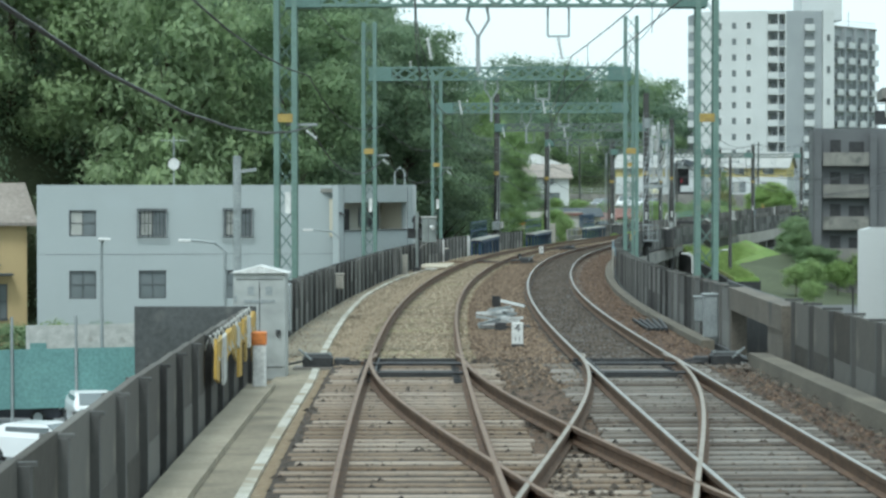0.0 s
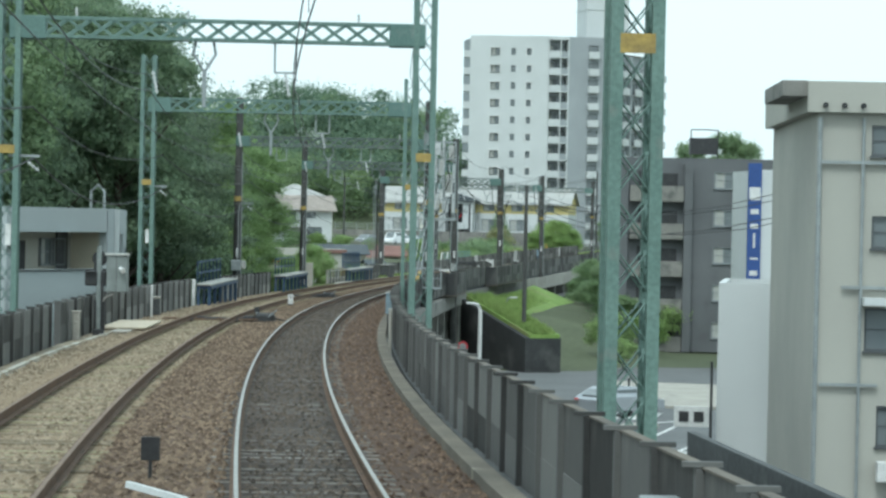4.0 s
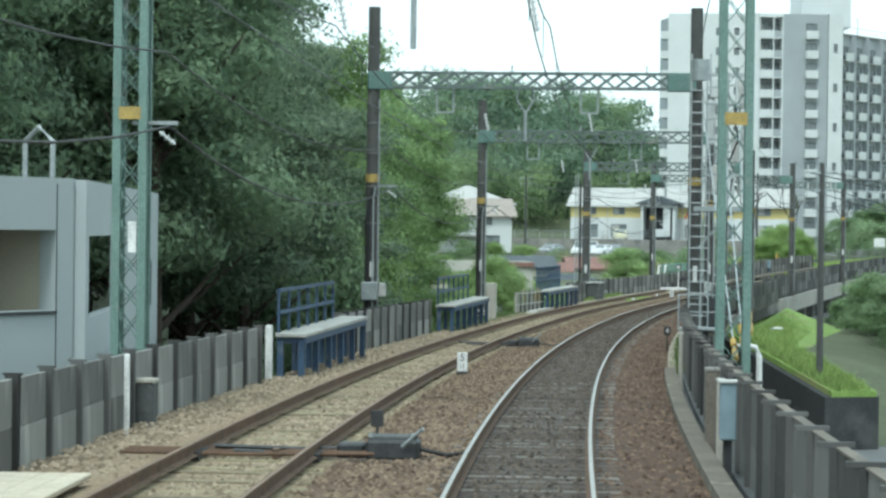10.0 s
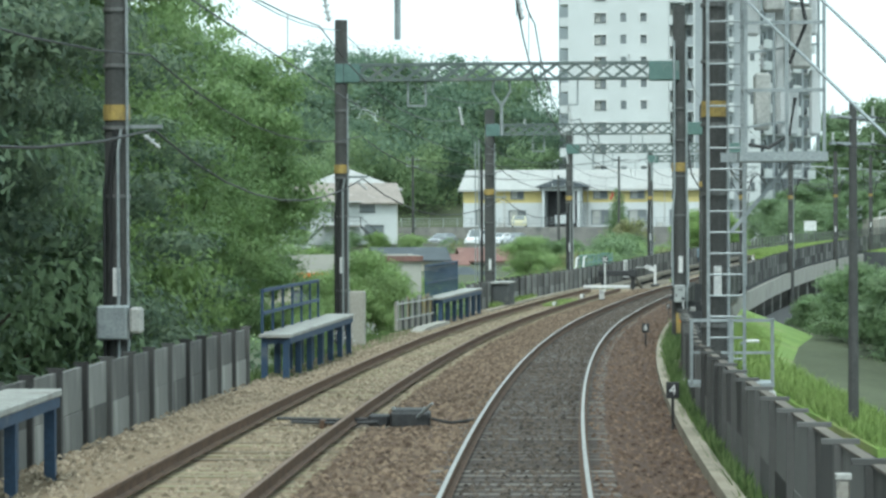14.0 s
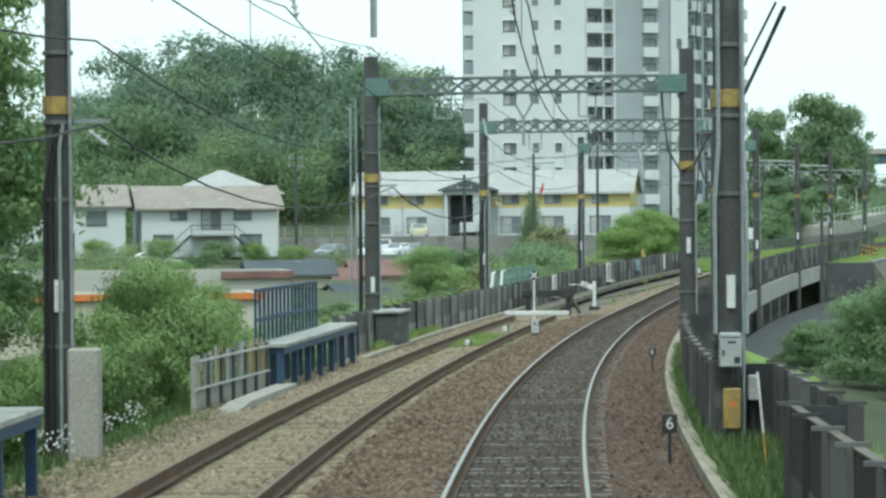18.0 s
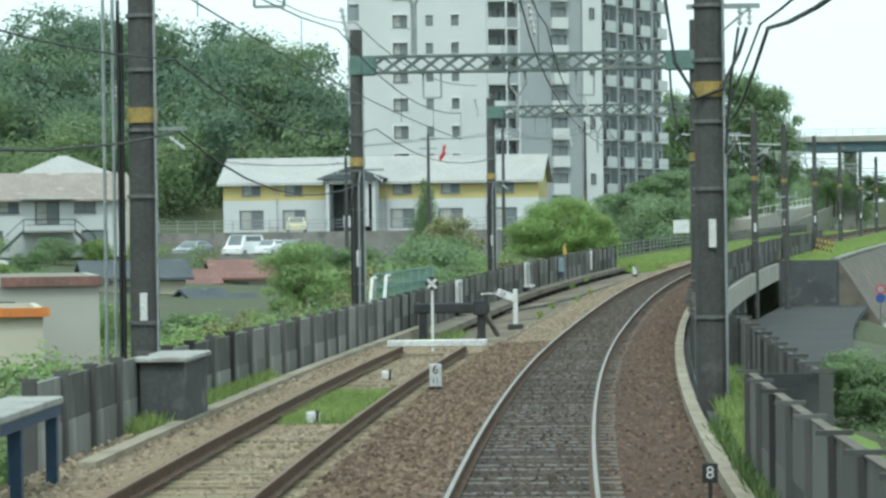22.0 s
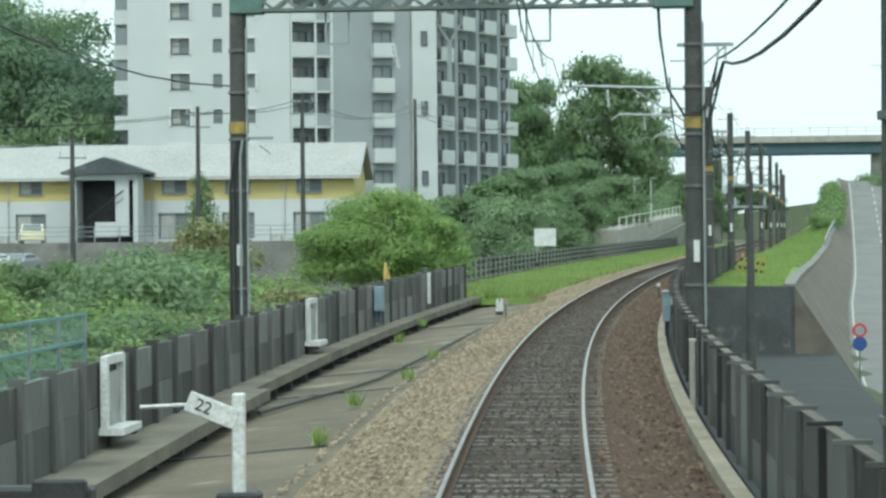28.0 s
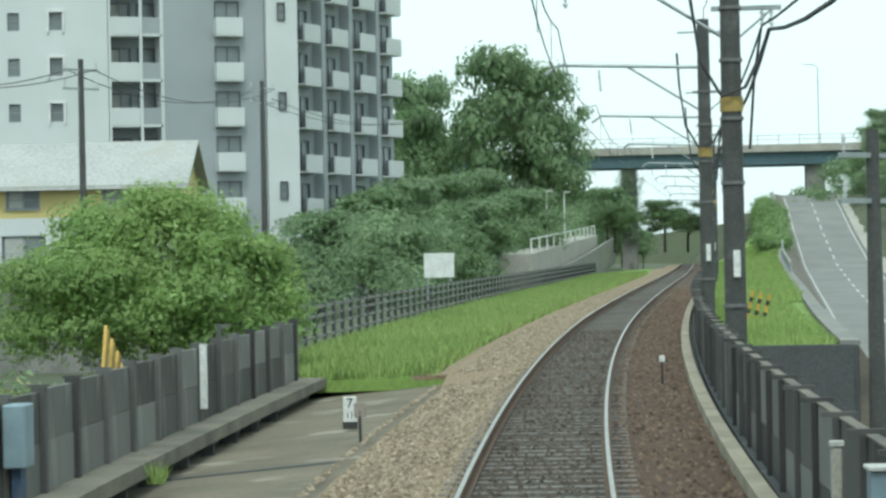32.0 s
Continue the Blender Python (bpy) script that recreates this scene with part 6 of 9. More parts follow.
def slab_house(name, label, m, L, D, H, material, roof, windows, storeys=2, overhang=0.5, rise=1.8, kind="gable", band=None, category="house"):
    """A house of length L and depth D with its front on the x axis."""
    th = thing(name, label, category, m)
    holes = [(w[0], w[1], w[2], w[3]) for w in windows]
    if band:
        part("wall", wall_with_holes(L, 0, band[0], [h for h in holes if h[3] <= band[0]]), material, th)
        part("upper_wall", wall_with_holes(L, band[0], H, [h for h in holes if h[2] >= band[0]]), band[1], th, "upper storey in another colour")
    else:
        part("wall", wall_with_holes(L, 0, H, holes), material, th)
    for x in (0.125, L - 0.125):
        part("side_wall", Mesh().box((x, D / 2 + 0.13, (band[0] if band else H) / 2), (0.25, D - 0.26, band[0] if band else H)), material, th)
        if band:
            part("upper_side_wall", Mesh().box((x, D / 2 + 0.13, (band[0] + H) / 2), (0.25, D - 0.26, H - band[0])), band[1], th)
    part("back_wall", Mesh().box((L / 2, D - 0.12, H / 2), (L - 0.5, 0.24, H)), material, th)
    part("floor_slab", Mesh().box((L / 2, D / 2, H / 2), (L - 0.5, D - 0.6, 0.2)), material, th)
    o = overhang
    if kind == "gable":
        rf = Mesh()
        for sgn in (-1, 1):
            y0 = D / 2 + sgn * (D / 2 + o)
            zz = H - rise * o / (D / 2)
            vs = [(-o, y0, zz), (L + o, y0, zz), (L + o, D / 2, H + rise), (-o, D / 2, H + rise)]
            rf.add(vs + [(a, b, c + 0.16) for a, b, c in vs], [(0, 1, 2, 3), (4, 5, 6, 7), (0, 1, 5, 4), (1, 2, 6, 5), (2, 3, 7, 6), (3, 0, 4, 7)])
        part("roof", rf, roof, th)
        for x in (0.0, L - 0.2):
            g = Mesh().add([(x, 0.2, H), (x, D - 0.2, H), (x, D / 2, H + rise - 0.1), (x + 0.2, 0.2, H), (x + 0.2, D - 0.2, H), (x + 0.2, D / 2, H + rise - 0.1)], [(0, 1, 2), (3, 5, 4), (0, 2, 5, 3), (1, 4, 5, 2), (0, 3, 4, 1)])
            part("gable", g, band[1] if band else material, th)
    elif kind == "hip":
        q = min(D / 2, L / 2 - 0.3)
        part("roof", Mesh().add([(-o, -o, H), (L + o, -o, H), (L + o, D + o, H), (-o, D + o, H), (q, D / 2, H + rise), (L - q, D / 2, H + rise), (-o, -o, H - 0.15), (L + o, -o, H - 0.15), (L + o, D + o, H - 0.15), (-o, D + o, H - 0.15)], [(0, 1, 5, 4), (1, 2, 5), (2, 3, 4, 5), (3, 0, 4), (0, 6, 7, 1), (1, 7, 8, 2), (2, 8, 9, 3), (3, 9, 6, 0), (9, 8, 7, 6)]), roof, th)
    else:
        part("roof", Mesh().box((L / 2, D / 2, H + 0.1), (L - 0.1, D - 0.1, 0.2)), roof, th)
        pr = Mesh()
        for c, sz in (((L / 2, 0.12, H + 0.25), (L, 0.24, 0.5)), ((L / 2, D - 0.12, H + 0.25), (L, 0.24, 0.5)), ((0.12, D / 2, H + 0.25), (0.24, D - 0.5, 0.5)), ((L - 0.12, D / 2, H + 0.25), (0.24, D - 0.5, 0.5))):
            pr.box(c, sz)
        part("parapet", pr, material, th)
    for w in windows:
        window(th, *w[:4], *(w[4:] if len(w) > 4 else ()))
    return th


# blue-grey building by the siding, its front bending back at the right
OZ = -7.3
office = thing("office_building", "two-storey blue-grey clad building with a flat roof and a recessed loggia", "building", Matrix.Translation((-9.96, 155.0, OZ)))
fw = []
for a, b in ((1.58, 2.91), (5.0, 6.36), (9.25, 10.62)):
    fw += [(a, b, 7.0, 8.3), (a, b, 3.9, 5.3)]
part("front_wall", wall_with_holes(14.9, 0, 9.55, fw), CLAD, office)
for w in fw:
    window(office, *w, FRAME_DARK, False, 1, w[2] > 6)
for a, b in ((5.0, 6.36), (9.25, 10.62)):
    g = Mesh().bar((a - 0.08, -0.2, 6.95), (b + 0.08, -0.2, 6.95), 0.05).bar((a - 0.08, -0.2, 8.35), (b + 0.08, -0.2, 8.35), 0.05)
    for k in range(9):
        g.bar((a - 0.06 + (b - a + 0.12) * k / 8, -0.2, 6.95), (a - 0.06 + (b - a + 0.12) * k / 8, -0.2, 8.35), 0.028)
    for x in (a - 0.06, b + 0.06):
        g.bar((x, -0.2, 8.35), (x, 0, 8.35), 0.03).bar((x, -0.2, 6.95), (x, 0, 6.95), 0.03)
    part("window_grille", g, DARKMETAL, office, "dark steel bars before the window")
WING = Matrix.Translation((14.9, -0.75, 0)) @ Matrix.Rotation(math.atan2(5.1, 3.75), 4, "Z")
WL, LG0, LG1, LZ0, LZ1 = 7.1, 0.5, 6.6, 7.27, 8.65
part("wing_wall", wall_with_holes(WL, 0, 9.55, [(LG0, LG1, LZ0, LZ1)], 0.35), CLAD, office, m=WING)
END_W = Matrix.Translation((19.32, 5.02, 0)) @ Matrix.Rotation(math.atan2(16.1, 1.4), 4, "Z")
part("end_wall", wall_with_holes(18.4, 0, 9.53, [(0.6, 7.8, 7.1, 8.55), (13.4, 16.4, 6.85, 7.95)]), CLAD, office, m=END_W)
window(office, 13.4, 16.4, 6.85, 7.95, FRAME_DARK, False, 1, False, 0.0, END_W)
window(office, 1.4, 3.2, 7.1, 8.5, FRAME, False, 1, True, 1.2, END_W)
part("loggia_glazing", Mesh().box((0.9, 1.6, 7.85), (0.8, 0.06, 1.3)).box((5.95, 1.6, 7.85), (0.75, 0.06, 1.6)), FRAME_DARK, office, "dark glazed doors in the loggia", m=WING)
part("loggia_wall", Mesh().box((3.9, 1.75, 7.9), (6.6, 0.15, 1.9)), BEIGE, office, "cream wall inside the loggia", m=WING)
part("loggia_floor", Mesh().box((3.8, 1.0, 7.1), (6.6, 1.5, 0.2)).box((3.8, 1.0, 8.78), (6.6, 1.5, 0.2)), CREAM, office, m=WING)
for x in (0.42, 6.75):
    part("loggia_return", Mesh().box((x, 0.95, 7.9), (0.12, 1.6, 1.9)), CREAM, office, m=WING)
part("loggia_door", Mesh().box((3.1, 1.66, 7.75), (0.95, 0.06, 1.1)), DARKMETAL, office, "dark door", m=WING)
for x in (4.5, 5.4):
    window(office, x, x + 0.75, 7.35, 8.4, FRAME, False, 0, True, 1.55, WING)
window(office, 1.1, 2.2, 7.35, 8.4, FRAME_DARK, False, 1, True, 1.55, WING)
part("roof", Mesh().box((7.2, 4.2, 9.3), (14.2, 7.6, 0.2)).box((3.5, 3.8, 9.27), (6.8, 6.8, 0.2), WING).box((9.0, 4.0, 9.24), (17.8, 7.0, 0.2), END_W), CONC_OLD, office)
part("sill_band", Mesh().box((3.55, -0.015, 7.235), (6.1, 0.07, 0.05)), DARKMETAL, office, "thin dark sill", m=WING)
part("panel_joint", Mesh().box((0.5, -0.003, 4.75), (0.02, 0.01, 9.4)).box((6.62, -0.003, 4.75), (0.02, 0.01, 9.4)).box((3.5, -0.003, 5.3), (7.0, 0.01, 0.02)), DARKMETAL, office, m=WING)
part("panel_joint", Mesh().box((7.4, -0.003, 6.1), (14.6, 0.01, 0.015)), DARKMETAL, office)
part("camera_bracket", Mesh().tube([(0.1, -0.3, 8.0), (0.1, 0, 8.15)], 0.07, 8), DARKMETAL, office, m=WING)
part("roof_rail", Mesh().tube([(7.0, 0.4, 9.5), (7.0, 0.4, 10.2), (7.0, 0.7, 10.45), (7.0, 1.0, 10.2), (7.0, 1.0, 9.5)], 0.05, 6), GALV, office, "bent steel ladder hoop", m=WING)
part("side_wall", Mesh().box((0.13, 4.3, 4.7), (0.25, 8.0, 9.4)), CLAD, office)
th = thing("antenna_mast", "thin antenna mast with a small dish on the roof", "antenna", Matrix.Translation((-3.2, 158.0, OZ + 9.4)))
part("pole", Mesh().tube([(0, 0, 0), (0, 0, 2.6)], 0.04, 8), GALV, th)
part("arms", Mesh().tube([(-0.7, 0, 2.4), (0.7, 0, 2.4)], 0.02, 6).tube([(0, -0.3, 2.2), (0, 0.4, 2.2)], 0.03, 6), GALV, th)
part("dish", Mesh().tube([(0, -0.12, 1.2), (0, -0.02, 1.2)], 0.3, 14, 0.12), WHITE, th)

# big apartment block, stepping back in bays
ZB, ST, NS = -1.6, 2.75, 12
HT = ST * NS + 0.6
GW = 12.65
apt = thing("apartment_block", "tall white apartment block with balconies and small windows", "apartment building", Matrix.Translation((0, 0, ZB)))
GAB = frame2((87.3, 479), (12, -4), 0)
BAY = frame2((99.35, 475.0), (1, 0), 0)
holes = []
for k in range(1, NS):
    z = ST * k + 0.2
    holes += [(3.37, 4.84, z, z + 1.2), (6.64, 7.38, z + 0.05, z + 1.15), (9.17, 9.95, z + 0.05, z + 1.15)]
part("gable_wall", wall_with_holes(GW, 0, HT, holes, 0.3), STUCCO, apt, "white rendered end wall", m=GAB)
for h in holes:
    wide = h[1] - h[0] > 1
    window(apt, *h, FRAME_DARK if wide else FRAME, wide, 1 if wide else 0, wide, 0.05, GAB)
    if h[0] != 6.64:
        part("window_surround", Mesh().box((h[0] - 0.07, -0.05, (h[2] + h[3]) / 2), (0.14, 0.16, h[3] - h[2] + 0.28)).box((h[1] + 0.07, -0.05, (h[2] + h[3]) / 2), (0.14, 0.16, h[3] - h[2] + 0.28)).box(((h[0] + h[1]) / 2, -0.05, h[3] + 0.07), (h[1] - h[0] - 0.01, 0.16, 0.14)), WHITE, apt, "white window surround", m=GAB)
for k in range(NS):
    z = ST * k
    part("corner_balcony", Mesh().box((-0.5, 2.2, z + 0.45), (1.2, 3.4, 1.0)).box((-0.5, 2.2, z - 0.1), (1.3, 3.5, 0.14)), STUCCO, apt, m=GAB)
    bal = part("balcony_front", Mesh().box((1.0, 0.0, z + 0.5), (1.9, 0.14, 1.05)).box((1.65, 0.8, z - 0.06), (3.3, 1.7, 0.16)), STUCCO, apt, "white solid balcony front", m=BAY)
    # Balcony's shaded side, put in as a grey panel beside the white front.
    part("balcony_screen", Mesh().box((2.62, 0.02, z + 0.5), (1.25, 0.1, 1.05)), GREYWALL, bal, m=None)
    window(apt, 0.3, 1.7, z + 0.05, z + 2.0, FRAME_DARK, False, 1, True, 1.35, BAY)
    window(apt, 2.1, 3.2, z + 0.05, z + 2.0, FRAME_DARK, False, 0, False, 1.35, BAY)
    part("bay_balcony", Mesh().box((7.4, -0.62, z + 0.5), (1.7, 0.1, 1.05)).box((6.6, -0.3, z + 0.5), (0.1, 0.6, 1.05)).box((7.4, -0.3, z - 0.06), (1.7, 0.7, 0.14)), STUCCO, apt, m=BAY)
    window(apt, 6.62, 8.15, z + 0.05, z + 2.05, FRAME_DARK, False, 1, False, -0.13, BAY)
    if k % 2 == 0:
        window(apt, 10.5, 11.0, z + 0.9, z + 2.0, FRAME_DARK, False, 0, False, -0.49, BAY)
for x, y, w, d in ((1.98, -0.06, 0.16, 0.2), (0.06, 0.4, 0.14, 1.0), (3.3, 0.7, 0.2, 1.5)):
    part("balcony_post", Mesh().box((x, y, HT / 2), (w, d, HT)), STUCCO, apt, m=BAY)
part("balcony_recess", Mesh().box((1.6, 1.65, HT / 2), (3.3, 0.25, HT)), GREYWALL, apt, m=BAY)
# The long wall's grey also holds the shade of its side.
part("side_wall", Mesh().box((6.55, 0.7, HT / 2), (6.4, 1.4, HT)), GREYWALL, apt, "grey rendered long wall, part of the grey painted for shade", m=BAY)
part("end_tower", Mesh().box((10.8, 0.6, HT / 2 + 0.05), (2.0, 1.9, HT + 0.1)), STUCCO, apt, "white projecting end bay", m=BAY)
part("roof_edge", Mesh().box((1.6, 0.8, HT - 0.3), (3.4, 1.9, 0.5)), STUCCO, apt, m=BAY)
part("core", Mesh().box((0.3, 9.0, HT / 2 - 0.1), (22.8, 10.0, HT - 0.2)), GREYWALL, apt, m=BAY)
part("roof_tower", Mesh().box((11.6, 11.0, HT + 3.0), (7.2, 6.5, 8.4)).box((11.6, 11.0, HT + 5.2), (7.35, 6.7, 0.2)).box((11.6, 11.0, HT + 7.3), (7.4, 6.8, 0.5)), STUCCO, apt, "white lift tower above the roof", m=BAY)
# second block
N2 = 11
HT2 = ST * N2 + 0.8
apt2 = thing("apartment_block", "grey apartment block with columns of pale balconies", "apartment building", frame2((111.8, 478), (10.2, 11), ZB))
part("long_wall", Mesh().box((7.8, 0.2, HT2 / 2), (15.6, 0.4, HT2)), GREYWALL, apt2)
part("core", Mesh().box((6.0, 5.6, HT2 / 2 - 0.1), (11.5, 10.2, HT2 - 0.2)), GREYWALL, apt2)
part("roof_edge", Mesh().box((7.8, 0.1, HT2 + 0.1), (15.8, 0.7, 0.3)), CONC_OLD, apt2)
for k in range(N2):
    z = ST * k
    for x in (1.1, 5.3, 9.6, 13.9):
        part("balcony_front", Mesh().box((x, -0.9, z + 0.5), (2.3, 0.1, 1.05)).box((x + 1.1, -0.5, z + 0.5), (0.1, 0.8, 1.05)).box((x, -0.5, z - 0.06), (2.3, 0.9, 0.12)), STUCCO, apt2)
        window(apt2, x - 1.1, x + 0.9, z + 0.05, z + 2.0, FRAME_DARK, False, 1, False, -0.13)
for x in (3.2, 7.4, 11.7):
    part("pilaster", Mesh().box((x, -0.35, HT2 / 2), (0.5, 0.7, HT2)), GREYWALL, apt2)
part("rail", Mesh().bar((0, 0.1, HT2 + 1.2), (15.6, 0.1, HT2 + 1.2), 0.07).bar((0, 0.1, HT2 + 0.7), (15.6, 0.1, HT2 + 0.7), 0.05), GALV, apt2)
for x in (2.0, 6.5, 11.0):
    th = thing("roof_aerial", "thin television aerial on the apartment roof", "antenna", frame2((111.8, 478), (10.2, 11), ZB + HT2 - 0.2) @ Matrix.Translation((x, 3.0, 0)))
    part("pole", Mesh().tube([(0, 0, 0), (0, 0, 3.4)], 0.05, 6), GALV, th)
    part("arms", Mesh().bar((-0.6, 0, 3.2), (0.6, 0, 3.2), 0.04).bar((-0.4, 0, 2.8), (0.4, 0, 2.8), 0.04), GALV, th)

# yellow and white two-storey flats
YA, YB = Vector((69.7, 455.8)), Vector((96.0, 445.5))
yd = (YB - YA).normalized()
YL = (YB - YA).length
wins = []
for a, b in ((1.7, 3.4), (5.6, 7.2), (15.3, 17.0), (19.6, 21.3), (24.4, 26.1)):
    wins.append((a, b, 3.4, 4.3, FRAME, True, 1, True))
    wins.append((a - 0.25, b + 0.25, 0.35, 2.1, FRAME, False, 1, True))
yb = slab_house("terraced_flats", "two-storey white and yellow flats with a grey metal roof", frame2(YA, yd, 0.3), YL, 8.5, 4.6, STUCCO, ROOF_GREY, wins, rise=2.1, band=(2.95, YELLOW_WALL), category="flats")
part("stair_tower", Mesh().box((9.9, -1.5, 2.4), (0.3, 2.4, 4.8)).box((14.0, -1.5, 2.4), (0.3, 2.4, 4.8)).box((12, -2.6, 4.55), (4.2, 0.2, 0.5)).box((12, -2.6, 1.0), (1.4, 0.2, 1.0)).box((13.1, -2.55, 2.6), (0.9, 0.15, 4.0)), STUCCO, yb, "white open stair tower")
# Dark sheet painted in for the shade inside the open stairwell.
part("stair_back", Mesh().box((12.0, -0.4, 2.4), (4.0, 0.1, 4.6)), DARKMETAL, yb, "dark sheet standing in for the stairwell's shade")
part("stair_roof", Mesh().add([(9.1, -3.2, 4.8), (12.0, -3.2, 5.8), (14.9, -3.2, 4.8), (9.1, 0.5, 4.8), (12.0, 0.5, 5.8), (14.9, 0.5, 4.8), (9.1, -3.2, 4.68), (14.9, -3.2, 4.68), (9.1, 0.5, 4.68), (14.9, 0.5, 4.68)], [(0, 1, 4, 3), (1, 2, 5, 4), (0, 6, 7, 2, 1), (3, 4, 5, 9, 8), (6, 8, 9, 7), (0, 3, 8, 6), (2, 7, 9, 5)]), ROOF_SLATE, yb)
st = Mesh()
for i in range(9):
    st.box((10.3 + 0.36 * i, -2.2, 0.3 + 0.27 * i), (0.4, 0.8, 0.07))
st.bar((10.2, -2.7, 1.3), (13.2, -2.7, 3.6), 0.06).bar((10.2, -2.7, 0.8), (13.2, -2.7, 3.1), 0.04)
part("stairs", st, DARKMETAL, yb, "dark steel stairs")
for x in (4.5, 18.2, 23.0):
    part("air_conditioner", Mesh().box((x, -0.25, 0.35), (0.8, 0.35, 0.6), None, 0.03), WHITE_OLD, yb)
part("gutter", Mesh().bar((-0.4, -0.56, 4.35), (YL + 0.4, -0.56, 4.35), 0.12), WHITE_OLD, yb)
for x in (4.9, 14.7, 23.6):
    part("downpipe", Mesh().tube([(x, -0.1, 0), (x, -0.1, 4.3)], 0.05, 6), WHITE_OLD, yb)

# houses
hd = Vector((1, 0))
hw = [(2.5, 4.0, 3.3, 4.2, FRAME_DARK, True, 1, True), (5.2, 7.0, 2.4, 4.2, FRAME_DARK, False, 1, True), (8.1, 9.7, 3.3, 4.2, FRAME_DARK, True, 1, False), (1.0, 2.8, 0.4, 2.0, FRAME_DARK, False), (8.6, 10.6, 0.4, 2.0, FRAME_DARK, False)]
h1 = slab_house("white_house", "white two-storey house with a brown gable roof and outside stairs", frame2((44.5, 420.0), hd, -1.2), 12.0, 8, 4.4, STUCCO, ROOF_BROWN, hw, rise=1.8, overhang=0.6)
part("balcony", Mesh().box((6.1, -0.8, 1.9), (3.8, 1.5, 0.15)), CONC_OLD, h1)
part("balcony_rail", Mesh().bar((4.2, -1.5, 2.8), (8.0, -1.5, 2.8), 0.06).bar((4.2, -1.5, 2.4), (8.0, -1.5, 2.4), 0.04).bar((4.2, -1.5, 1.9), (4.2, -1.5, 2.8), 0.06).bar((8.0, -1.5, 1.9), (8.0, -1.5, 2.8), 0.06), DARKMETAL, h1)
for a, b in ((4.2, 2.2), (8.0, 10.0)):
    part("stair_flight", Mesh().bar((a, -1.1, 1.9), (b, -1.1, 0.1), 0.8, 0.18), CONC_DARK, h1)
    part("stair_rail", Mesh().bar((a, -1.5, 2.8), (b, -1.5, 1.0), 0.06), DARKMETAL, h1)
part("awning", Mesh().box((6.1, -0.6, 4.35), (4.0, 1.1, 0.08)), STUCCO, h1)
slab_house("white_house", "white house with a brown tiled gable roof", frame2((31.0, 419.0), hd, -1.2), 12.0, 8, 4.6, STUCCO, ROOF_BROWN, [(8.6, 10.4, 2.9, 4.1, FRAME_DARK), (3.0, 4.6, 2.9, 4.1, FRAME_DARK), (6.0, 7.6, 0.5, 2.2, FRAME_DARK)], rise=1.7)
slab_house("cream_house", "cream house with a pale grey hipped roof behind another", frame2((48.6, 431), hd, -0.6), 9.6, 9, 5.2, CREAM, ROOF_GREY, [(6.0, 7.6, 3.0, 4.3, FRAME_DARK), (2.0, 3.5, 3.0, 4.3, FRAME_DARK)], rise=2.2, kind="hip")
slab_house("low_house", "low building with a rusty red tiled roof", frame2((60.9, 404.6), Vector((1, -0.02)), -5.0), 7.4, 5.2, 2.35, CREAM, ROOF_RED, [(1.0, 2.2, 0.9, 2.0, FRAME)], rise=1.05)
slab_house("lean_to", "small red-roofed lean-to with a pale eave", frame2((58.2, 403.2), Vector((1, -0.02)), -5.0), 2.3, 4, 2.0, CREAM, ROOF_RED, [(0.5, 1.2, 0.9, 1.6, FRAME)], rise=0.8, category="shed")
slab_house("low_house", "low house with a dark slate roof and cream walls", frame2((50.4, 391.0), Vector((1, 0.0)), -4.9), 6.2, 5, 2.55, CREAM, ROOF_SLATE, [(2.0, 3.2, 0.9, 2.0, FRAME)], rise=0.95)
slab_house("low_house", "small shed with a grey slate roof", frame2((57.0, 385.7), Vector((1, 0.45)), -6.2), 2.6, 5, 1.7, STUCCO, ROOF_SLATE, [(1.0, 1.8, 0.6, 1.4, FRAME)], overhang=0.3, rise=1.3)
slab_house("low_house", "lower slate-roofed annex beside a shed", frame2((59.75, 387.0), Vector((1, 0.45)), -6.45), 2.0, 4.4, 1.7, STUCCO, ROOF_SLATE, [(0.6, 1.2, 0.6, 1.4, FRAME)], overhang=0.25, rise=1.15)
h7 = slab_house("low_house", "pale low building with an orange fascia", frame2((25.2, 308.8), Vector((1, -0.05)), -4.9), 14.4, 6, 2.5, CREAM, DECK, [(8.0, 10.5, 0.8, 2.0, FRAME)], kind="flat")
part("fascia", Mesh().box((7.2, -0.14, 2.85), (14.8, 0.2, 0.3)), ORANGE, h7, "orange edge trim")
h8 = slab_house("low_house", "cream house with a rusty fascia behind the low building", frame2((28.8, 317), Vector((1, -0.05)), -4.4), 13.6, 7, 2.9, BEIGE, CONC_OLD, [(9.0, 10.6, 1.4, 2.5, FRAME_DARK)], kind="flat")
part("fascia", Mesh().box((11.9, -0.12, 3.2), (3.6, 0.2, 0.34)), ROOF_RED, h8, "rusty edge trim")
h9 = slab_house("sandy_house", "sandy yellow house with a pale roof beside the car park", frame2((-19.5, 157.5), Vector((1, 0.2)), -6.8), 9.0, 8, 7.2, SANDY, ROOF_BROWN, [(6.8, 7.6, 5.0, 6.4, FRAME_DARK), (7.2, 8.0, 2.2, 4.0, FRAME_DARK)], rise=1.8)
part("canopy", Mesh().box((7.4, -0.4, 4.5), (1.6, 0.9, 0.1)), ROOF_SLATE, h9)

